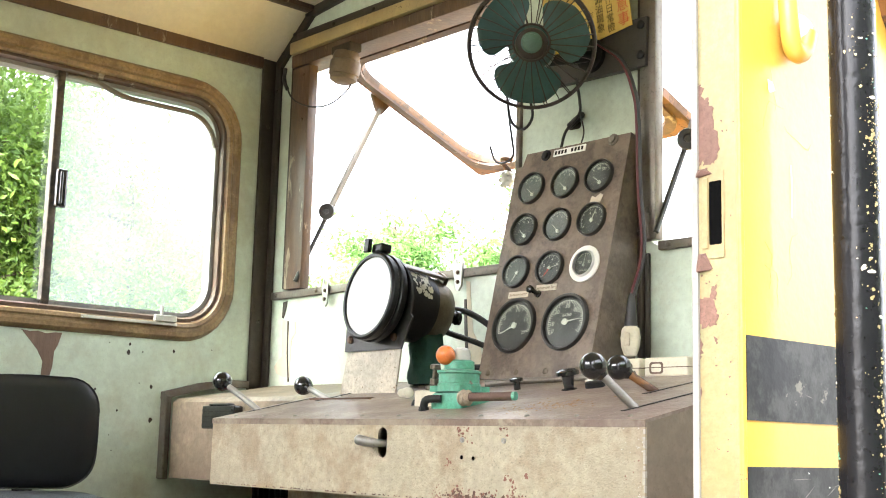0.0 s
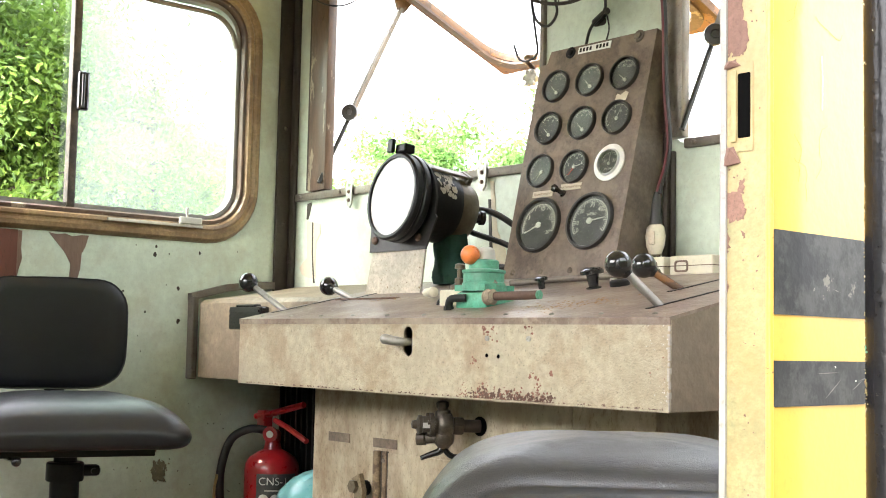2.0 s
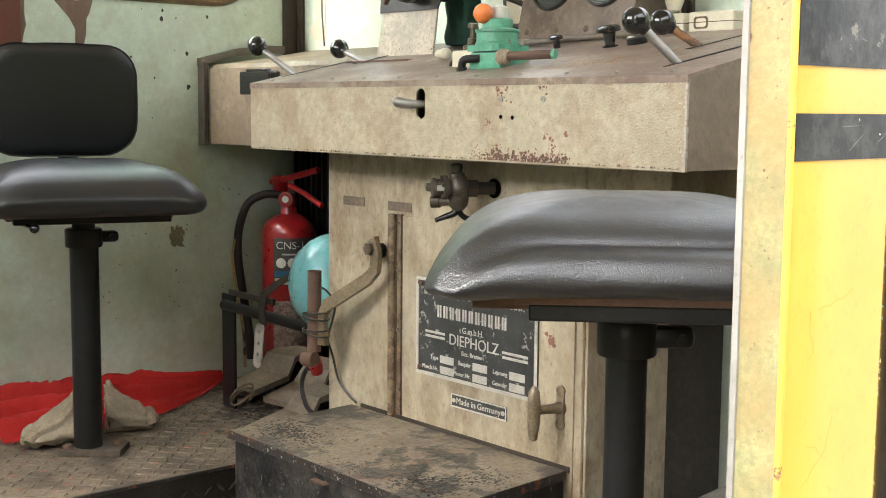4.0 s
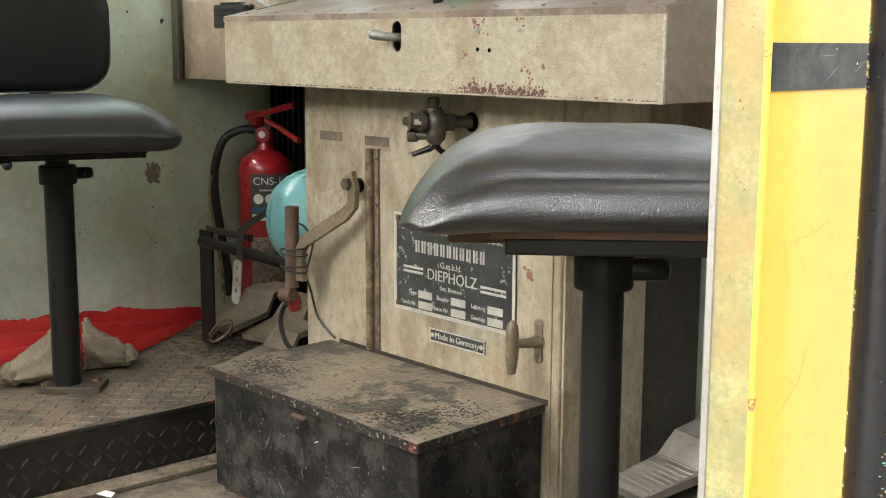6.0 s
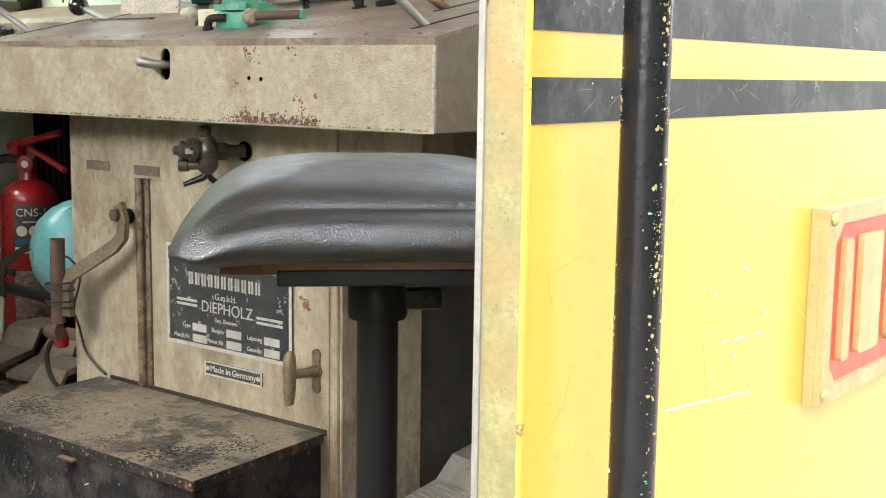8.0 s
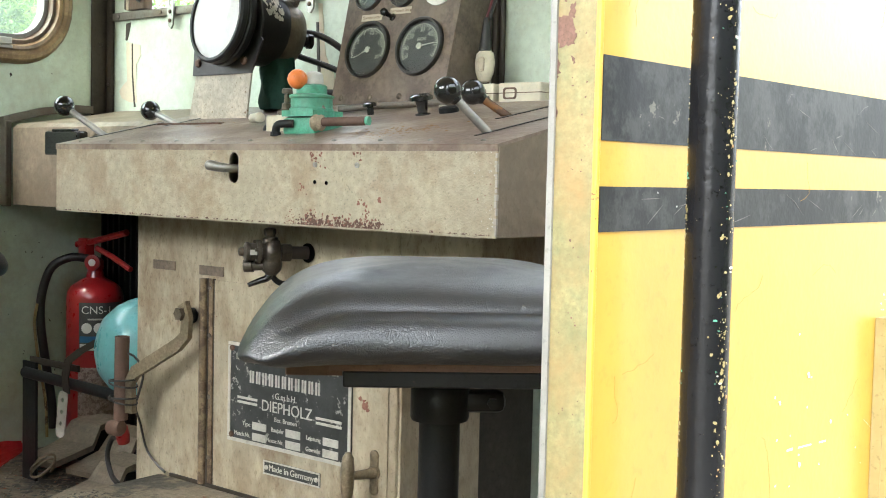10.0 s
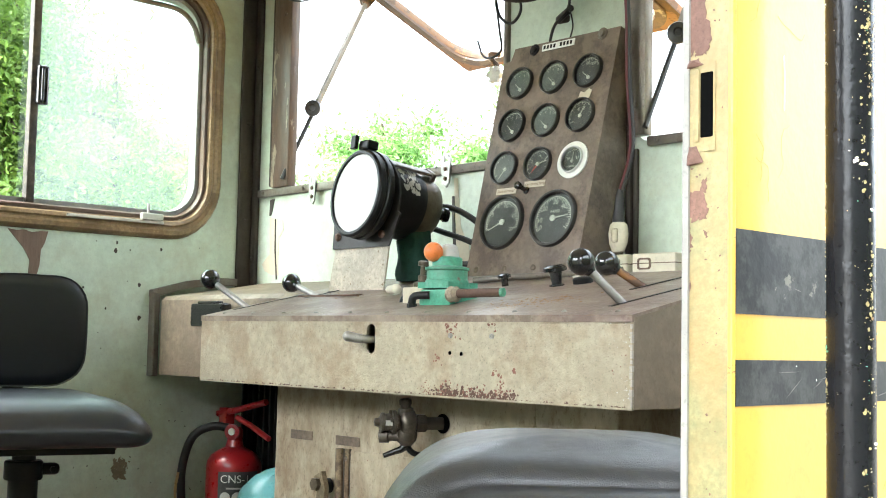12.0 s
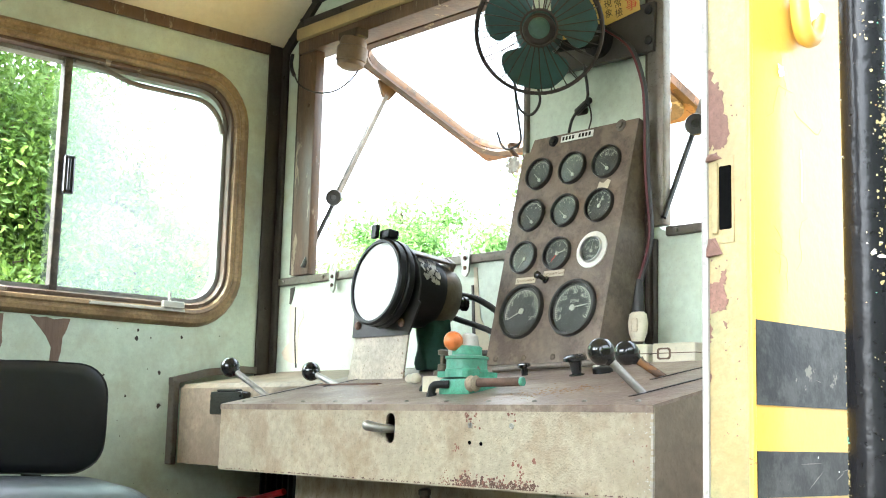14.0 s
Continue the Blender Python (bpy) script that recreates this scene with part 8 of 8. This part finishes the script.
# ---- rust and chipped paint with shapes of their own ----
def blotches(name, spots, place, way, m, parent, seed, label):
    """Ragged thin patches in one mesh. spots: (u, v, spread, count, least, most)."""
    r = random.Random(seed)
    bm = B()
    for u, v, sp, n, lo, hi in spots:
        for k in range(n):
            cu, cv, s = u + r.gauss(0, sp), v + r.gauss(0, sp * 0.8), r.uniform(lo, hi)
            st = r.uniform(0.5, 1.0)
            tw = r.uniform(0, 3.14)
            pts = []
            for i in range(9):
                a = 2 * math.pi * i / 9
                q = s * r.uniform(0.45, 1.15)
                x, y = q * math.cos(a), q * st * math.sin(a)
                pts.append((cu + x * math.cos(tw) - y * math.sin(tw), cv + x * math.sin(tw) + y * math.cos(tw)))
            lift = way * (0.5 + 1.5 * r.random())
            lov = [bm.verts.new(place(*p)) for p in pts]
            hiv = [bm.verts.new(place(*p) + lift) for p in pts]
            skin(bm, [lov, hiv])
    return part(name, bm, m, parent, label)


DF = lambda u, v: Vector((min(max(u, DX0 + 0.004), DX1 - 0.004), YC - 0.0001, min(max(v, DZ0 + 0.002), DZ1 - 0.012)))
tagged(blotches("rust_patch", [(-1.377, 0.823, 0.006, 10, 0.001, 0.0045), (-1.365, 0.812, 0.008, 10, 0.001, 0.004), (-1.284, 0.822, 0.005, 9, 0.001, 0.004), (-1.401, 0.768, 0.006, 7, 0.001, 0.004), (-1.276, 0.755, 0.006, 5, 0.002, 0.006), (-1.265, 0.735, 0.008, 8, 0.001, 0.004), (-1.240, 0.758, 0.003, 3, 0.002, 0.005),
        (-1.420, 0.7175, 0.010, 40, 0.0006, 0.002), (-1.381, 0.718, 0.012, 60, 0.0006, 0.003), (-1.341, 0.718, 0.012, 70, 0.0006, 0.003), (-1.30, 0.718, 0.012, 70, 0.0006, 0.003), (-1.262, 0.720, 0.010, 40, 0.0006, 0.003), (-1.6, 0.77, 0.25, 30, 0.0005, 0.0014), (-1.05, 0.77, 0.02, 10, 0.0008, 0.002)], DF, Vector((0, -0.0003, 0)), M_RUSTCHIP, desk, 3, "rusty chipped paint"), kind="stuff")
JF = lambda u, v: Vector((min(max(u, XI + 0.001), XO - 0.003), JY - 0.0001, v))


def ragged(pts, r, n=5, amp=0.0007):
    """An outline with a torn edge."""
    out = []
    for (x0, y0), (x1, y1) in zip(pts, pts[1:] + pts[:1]):
        out += [(x0 + (x1 - x0) * k / n + r.gauss(0, amp), y0 + (y1 - y0) * k / n + r.gauss(0, amp)) for k in range(n)]
    return out


r = random.Random(77)
jamb = bpy.data.objects["wall_right_inner"]
for pts in ([(-0.473, 1.034), (-0.468, 1.032), (-0.467, 1.021), (-0.464, 1.023), (-0.463, 1.018), (-0.459, 1.017), (-0.459, 1.002), (-0.4556, 0.993), (-0.4556, 0.985), (-0.459, 0.979), (-0.466, 0.978), (-0.467, 0.983), (-0.470, 0.980), (-0.473, 0.981)],
            [(-0.472, 0.893), (-0.463, 0.894), (-0.462, 0.900), (-0.458, 0.901), (-0.458, 0.893), (-0.460, 0.890), (-0.457, 0.883), (-0.458, 0.876), (-0.467, 0.8745), (-0.471, 0.877)],
            [(-0.472, 0.868), (-0.469, 0.867), (-0.469, 0.857), (-0.472, 0.855)], [(-0.461, 0.869), (-0.457, 0.867), (-0.458, 0.864)], [(-0.472, 0.838), (-0.470, 0.836), (-0.4705, 0.826), (-0.472, 0.824)]):
    bm = B()
    sheet(bm, ragged(pts, r), [], JF, Vector((0, -0.0003, 0)))
    part("rust_patch", bm, M_JAMBRUST, jamb, "brown rust where the paint flaked off")
tagged(blotches("rust_fleck", [(-0.4735, 0.60 + 0.03 * k, 0.0012, 8, 0.0004, 0.0018) for k in range(14)] + [(-0.455, 0.60 + 0.05 * k, 0.008, 6, 0.0003, 0.0010) for k in range(9)] + [(-0.466, 0.972, 0.004, 10, 0.0006, 0.0022)], JF, Vector((0, -0.0002, 0)), M_JAMBRUST, jamb, 8, "small brown rust flecks"), kind="stuff")
YFACE = lambda u, v: Vector((XO + 0.0009, max(u, JY + 0.006), v))
tagged(blotches("paint_scar", [(0.70, 1.035, 0.001, 2, 0.003, 0.005), (0.72, 0.78, 0.02, 2, 0.0005, 0.0010), (0.95, 0.60, 0.03, 10, 0.0008, 0.003), (1.0, 0.55, 0.06, 10, 0.0006, 0.002), (1.13, 0.685, 0.015, 8, 0.0006, 0.0015)], YFACE, Vector((0.0003, 0, 0)), M_WHITE, hr, 5, "pale paint scars"), kind="stuff")
CF = lambda u, v: Vector((u, YB - 0.0034, v))
tagged(blotches("scuff", [(-1.365, 0.43, 0.006, 6, 0.003, 0.008), (-1.40, 0.58, 0.04, 12, 0.0008, 0.002), (-1.6, 0.55, 0.08, 16, 0.0006, 0.0015)], CF, Vector((0, -0.0003, 0)), M_RUSTCHIP, cab, 6, "reddish scuffs"), kind="stuff")

r = random.Random(14)
tagged(blotches("edge_rust", [(r.uniform(DX0 + 0.01, DX1 - 0.01), DZ0 + 0.002, 0.0012, 4, 0.0006, r.uniform(0.001, 0.0026)) for _ in range(150)] + [(-1.40 + 0.02 * k, DZ0 + 0.005, 0.006, 26, 0.0008, 0.004) for k in range(9)], DF, Vector((0, -0.0004, 0)), M_JAMBRUST, desk, 4, "dark rust along the lower desk edge"), kind="stuff")
LT = lambda u, v: Vector((u, v, TZ + 0.0001))
tagged(blotches("rust_patch", [(-1.62, 1.28, 0.05, 26, 0.0015, 0.005), (-1.5, 1.15, 0.06, 14, 0.001, 0.003), (-1.40, 1.16, 0.03, 12, 0.001, 0.004)], lambda u, v: LT(u, min(max(v, TY0), TY1 - 0.006)), Vector((0, 0, 0.0003)), M_RUSTCHIP, lid, 22, "rusty spots on the lid"), kind="stuff")
tagged(blotches("bare_patch", [(-1.81, 1.215, 0.035, 420, 0.0008, 0.0045), (-1.73, 1.20, 0.035, 160, 0.0006, 0.003), (-1.40, 1.20, 0.035, 420, 0.0008, 0.0045), (-1.36, 1.29, 0.03, 200, 0.0006, 0.0035), (-1.55, 1.165, 0.03, 120, 0.0006, 0.003)], lambda u, v: LT(min(max(u, TX0 - 0.004), TX1 + 0.002), min(max(v, TY0 - 0.004), TY1 - 0.006)), Vector((0, 0, 0.0002)), M_TOOLBOX, lid, 27, "black paint bare of dust"), kind="stuff")
FE = lambda u, v: Vector((min(max(u, TX0 - 0.008), TX1 + 0.006), TY0 - 0.0096, min(max(v, TZ - 0.013), TZ)))
# specks of bare metal that also paint the glints on the worn edge
tagged(blotches("bright_scuff", [(TX0 + 0.01 + 0.55 * ((k * 0.618) % 1), TZ - 0.003, 0.012, 4, 0.0005, 0.0034) for k in range(26)], FE, Vector((0, -0.0002, 0)), M_STEEL, lid, 23, "bare metal and painted glints along the lid edge"), kind="stuff")
BF = lambda u, v: Vector((u, TY0 - 0.0001, min(max(v, 0.02), TZ - 0.02)))
for k, (u, v, ln, tilt) in enumerate(((-1.36, 0.10, 0.05, 1.5), (-1.56, 0.165, 0.016, 0.4), (-1.70, 0.13, 0.03, 1.1), (-1.66, 0.06, 0.025, 2.2), (-1.50, 0.08, 0.02, 0.9), (-1.78, 0.16, 0.02, 1.3), (-1.46, 0.15, 0.03, 0.3), (-1.60, 0.10, 0.018, 1.9))):
    bm = B()
    c, s2 = math.cos(tilt), math.sin(tilt)
    poly = [(u + c * p - s2 * q, v + s2 * p + c * q) for p, q in ((-ln / 2, 0), (0, -0.0012), (ln / 2, -0.0004), (ln * 0.2, 0.0010))]
    sheet(bm, poly, [], BF, Vector((0, -0.0002, 0)))
    part("scratch", bm, M_CAST if k < 2 else M_SCRAPE, tbox)
tagged(blotches("scuff", [(-1.70, 0.15, 0.05, 50, 0.0004, 0.0014), (-1.50, 0.10, 0.08, 70, 0.0004, 0.0014), (-1.72, 0.05, 0.06, 50, 0.0004, 0.002), (TX0 + 0.004, 0.11, 0.05, 40, 0.0005, 0.002)], lambda u, v: BF(min(max(u, TX0 + 0.004), TX1 - 0.004), v), Vector((0, -0.0002, 0)), M_SCRAPE, tbox, 24, "grey scuffs"), kind="stuff")
DE = lambda u, v: Vector((u, YC - 0.0001, min(max(v, DZ0 + 0.002), DZ1 - 0.003)))
tagged(blotches("worn_edge", [(DX1 - 0.003, 0.80, 0.02, 26, 0.0004, 0.0013), (DX1 - 0.003, 0.74, 0.015, 26, 0.0004, 0.0013)], lambda u, v: DE(min(u, DX1 - 0.003), v), Vector((0, -0.0003, 0)), M_CAST, desk, 25, "pale worn corner paint"), kind="stuff")
bm = B()
r = random.Random(26)
z = DZ0 + 0.002
while z < DZ1 - 0.014:
    h, w = r.uniform(0.003, 0.012), r.uniform(0.0012, 0.0042)
    box(bm, DX1 - w, DX1 + 0.0004, YC - 0.0006, YC + r.uniform(0.001, 0.004), z, min(z + h, DZ1 - 0.012))
    z += h + r.choice((0.0004, 0.0006, 0.002, 0.004))
tagged(part("worn_corner", bm, M_PALEWEAR, desk, "pale bare metal along the worn corner"), kind="stuff")
# chips round the hand rail
RC = lambda a, z: Vector((XO + 0.040 + 0.0150 * math.cos(a), 0.734 + 0.0150 * math.sin(a), z))
for m, seed, n, lab in ((M_NPGOLD, 31, 1100, "tan chips in the black paint"), (M_TEAL, 32, 100, "green undercoat chips"), (M_PAPER, 33, 55, "pale chips in the black paint"), (M_RUSTORANGE, 34, 60, "rusty chips in the black paint")):
    r = random.Random(seed)
    nests = [(r.gauss(-0.35, 0.28) if r.random() < 0.62 else r.gauss(-2.45, 0.12), r.uniform(0.33, 1.25)) for _ in range(34)]
    bm = B()
    for k in range(n):
        if r.random() < 0.6:
            a0, z0 = r.choice(nests)
            a0, z0 = a0 + r.gauss(0, 0.12), z0 + r.gauss(0, 0.012)
        else:
            a0, z0 = (r.gauss(-0.3, 0.32) if r.random() < 0.6 else r.gauss(-2.5, 0.12)), r.uniform(0.33, 1.25)
        s = 0.00025 + 0.0013 * r.random() ** 4
        wide = r.uniform(1.2, 3.2) if seed in (32, 33) else r.uniform(0.5, 1.2)
        pts = [(a0 + s * wide * r.uniform(0.5, 1.2) * math.cos(t) / 0.015, z0 + s * r.uniform(0.5, 1.3) * math.sin(t)) for t in [i * 0.7 for i in range(9)]]
        lo = [bm.verts.new(RC(*p)) for p in pts]
        hi = [bm.verts.new(RC(*p) + Vector((math.cos(a0), math.sin(a0), 0)) * (0.0002 + 0.0003 * r.random())) for p in pts]
        skin(bm, [lo, hi])
    tagged(part("paint_chip", bm, m, hr, lab), kind="stuff")

# scorched smear on the far wall
WS = lambda u, v: Vector((XL + 0.0002, u, v))
tagged(blotches("scorch_mark", [(1.483, 0.490, 0.007, 60, 0.002, 0.008), (1.483, 0.470, 0.009, 70, 0.002, 0.009), (1.483, 0.48, 0.014, 60, 0.0006, 0.003)], WS, Vector((0.0002, 0, 0)), M_STAIN, bpy.data.objects["wall_left"], 41, "brown scorched smear"), kind="stuff")
tagged(blotches("dirt_fleck", [(1.25 + 0.05 * k, 0.30 + 0.11 * (k % 4), 0.05, 7, 0.0006, 0.0028) for k in range(10)], WS, Vector((0.0002, 0, 0)), M_BATTEN, bpy.data.objects["wall_left"], 42, "small dark flecks"), kind="stuff")
tagged(blotches("bright_scuff", [(TX1 + 0.0083, TY0 + 0.01 + 0.025 * k, 0.004, 3, 0.0006, 0.002) for k in range(10)], lambda u, v: Vector((TX1 + 0.0084, min(max(v, TY0 - 0.005), TY1 - 0.008), TZ - 0.004 + 0.8 * (u - TX1 - 0.0083))), Vector((0.0002, 0, 0)), M_EDGEGREY, lid, 43, "scuffed lid side"), kind="stuff")

# black blotches on the plate round the pedals
PF = lambda u, v: Vector((min(max(u, XL + 0.01), SL - 0.012), min(v, YF - 0.03), ZP + 0.0003))
tagged(blotches("dark_blotch", [(-2.36, 1.49, 0.055, 150, 0.004, 0.016), (-2.52, 1.60, 0.06, 130, 0.004, 0.016), (-2.20, 1.44, 0.05, 120, 0.004, 0.015), (-2.30, 1.62, 0.07, 120, 0.004, 0.016), (-2.14, 1.36, 0.03, 60, 0.003, 0.009), (-2.40, 1.38, 0.05, 60, 0.002, 0.008)], PF, Vector((0, 0, 0.0003)), M_RISER, bpy.data.objects["platform_left"], 71, "black blotches on the tread plate"), kind="stuff")

# wear on the desk top
DT = lambda u, v: Vector((u, max(v, YC + 0.012), desk_z(max(v, YC + 0.012)) + 0.0003))
up = Vector((0, -0.00004, 0.0002))
tagged(blotches("pale_wear", [(-1.80, 1.345, 0.03, 90, 0.0006, 0.003), (-1.70, 1.335, 0.025, 60, 0.0006, 0.0025), (-1.95, 1.40, 0.04, 40, 0.0006, 0.003), (-1.45, 1.34, 0.05, 40, 0.0005, 0.002), (-1.2, 1.35, 0.06, 40, 0.0005, 0.002)], DT, up, M_PALEWEAR, desk, 51, "pale bare wear on the desk top"), kind="stuff")
tagged(blotches("rust_dust", [(-1.27, 1.43, 0.03, 120, 0.0006, 0.0035), (-1.33, 1.40, 0.03, 60, 0.0006, 0.003), (-1.90, 1.50, 0.05, 40, 0.0006, 0.0025)], DT, up, M_RUSTORANGE, desk, 52, "orange rust dust on the desk top"), kind="stuff")
# thin scratches in the outer paint
r = random.Random(61)
for m, y0, y1, z0, z1, n in ((M_SCRAPE, 0.69, 1.5, 0.818, 0.862, 26), (M_SCRAPE, 0.69, 1.5, 0.764, 0.785, 16), (M_MARK, 0.95, 1.3, 0.40, 0.70, 6)):
    bm = B()
    for k in range(n):
        u, v, ln, a = r.uniform(y0, y1), r.uniform(z0, z1), r.uniform(0.004, 0.02), r.uniform(-0.9, 0.9)
        c, d = math.cos(a), math.sin(a)
        pts = [(u + c * p - d * q, min(max(v + d * p + c * q, z0), z1)) for p, q in ((-ln, 0), (0, -0.0003), (ln, 0), (0, 0.0003))]
        lift = 0.0009 + 0.00002 * k
        lo = [bm.verts.new((XO + lift, p, q)) for p, q in pts]
        hi = [bm.verts.new((XO + lift + 0.0001, p, q)) for p, q in pts]
        skin(bm, [lo, hi])
    tagged(part("thin_scratch", bm, m, body, "thin scratches in the paint"), kind="stuff")

# hairline cracks and pale scrapes in the yellow paint
def ribbon(bm, pts, w, lift):
    """A thin raised ribbon on the cab side through (y, z) points."""
    for (y0, z0), (y1, z1) in zip(pts, pts[1:]):
        n = Vector((-(z1 - z0), y1 - y0)).normalized() * w
        q = [(y0 - n.x, z0 - n.y), (y1 - n.x, z1 - n.y), (y1 + n.x, z1 + n.y), (y0 + n.x, z0 + n.y)]
        skin(bm, [[bm.verts.new((XO + lift, a, b)) for a, b in q], [bm.verts.new((XO + lift + 0.0001, a, b)) for a, b in q]])


r = random.Random(91)
bm = B()
for y, z, turn, ln in ((0.682, 1.00, 0.2, 9), (0.70, 1.045, -1.2, 5), (0.715, 1.01, -0.5, 8), (0.69, 0.93, 0.1, 6), (0.69, 0.915, -0.2, 8), (0.715, 0.905, 0.2, 9), (0.70, 0.67, 0.4, 8), (0.69, 0.64, 0.3, 7), (0.69, 0.585, 0.1, 6), (0.72, 0.60, -1.4, 10), (0.85, 0.70, 0.9, 9), (0.90, 0.60, -0.4, 12), (0.98, 0.72, 0.3, 9), (1.05, 0.60, 1.2, 8), (0.80, 0.52, 0.2, 8), (0.95, 0.78, 0.5, 8), (1.10, 0.93, 0.2, 9), (0.86, 0.92, -0.3, 8)):
    pts, a = [(y, z)], turn
    for k in range(ln):
        a += r.gauss(0, 0.45)
        d = r.uniform(0.003, 0.007)
        pts.append((pts[-1][0] + d * math.cos(a), pts[-1][1] + d * math.sin(a)))
    ribbon(bm, pts, r.uniform(0.00008, 0.00018), 0.0004 if z < 0.75 or z > 0.88 else 0.0012)
tagged(part("hairline_crack", bm, M_CRACK, body, "fine dark cracks in the paint"), kind="stuff")
bm = B()
for pts, w in (([(0.853, 0.5465), (0.90, 0.5425), (0.93, 0.5395)], 0.0009), ([(0.935, 0.5385), (0.965, 0.536), (0.985, 0.534)], 0.0006), ([(0.992, 0.5325), (1.001, 0.532)], 0.0012), ([(0.944, 0.583), (0.955, 0.5828)], 0.0010), ([(0.965, 0.5822), (0.99, 0.5812)], 0.0007), ([(1.005, 0.5805), (1.018, 0.580)], 0.0008), ([(0.722, 0.95), (0.7225, 0.97), (0.7218, 0.985)], 0.0004)):
    ribbon(bm, pts, w, 0.0006)
tagged(part("pale_scrape", bm, M_WHITE, body, "pale scrapes in the paint"), kind="stuff")

# the tool box is sheared so that its corners fit the camera's view
box_shear = Matrix.Identity(4)
box_shear[0][1], box_shear[0][3] = -0.075, 0.075 * TY0
for ob in tbox.children_recursive:
    ob.data.transform(box_shear)
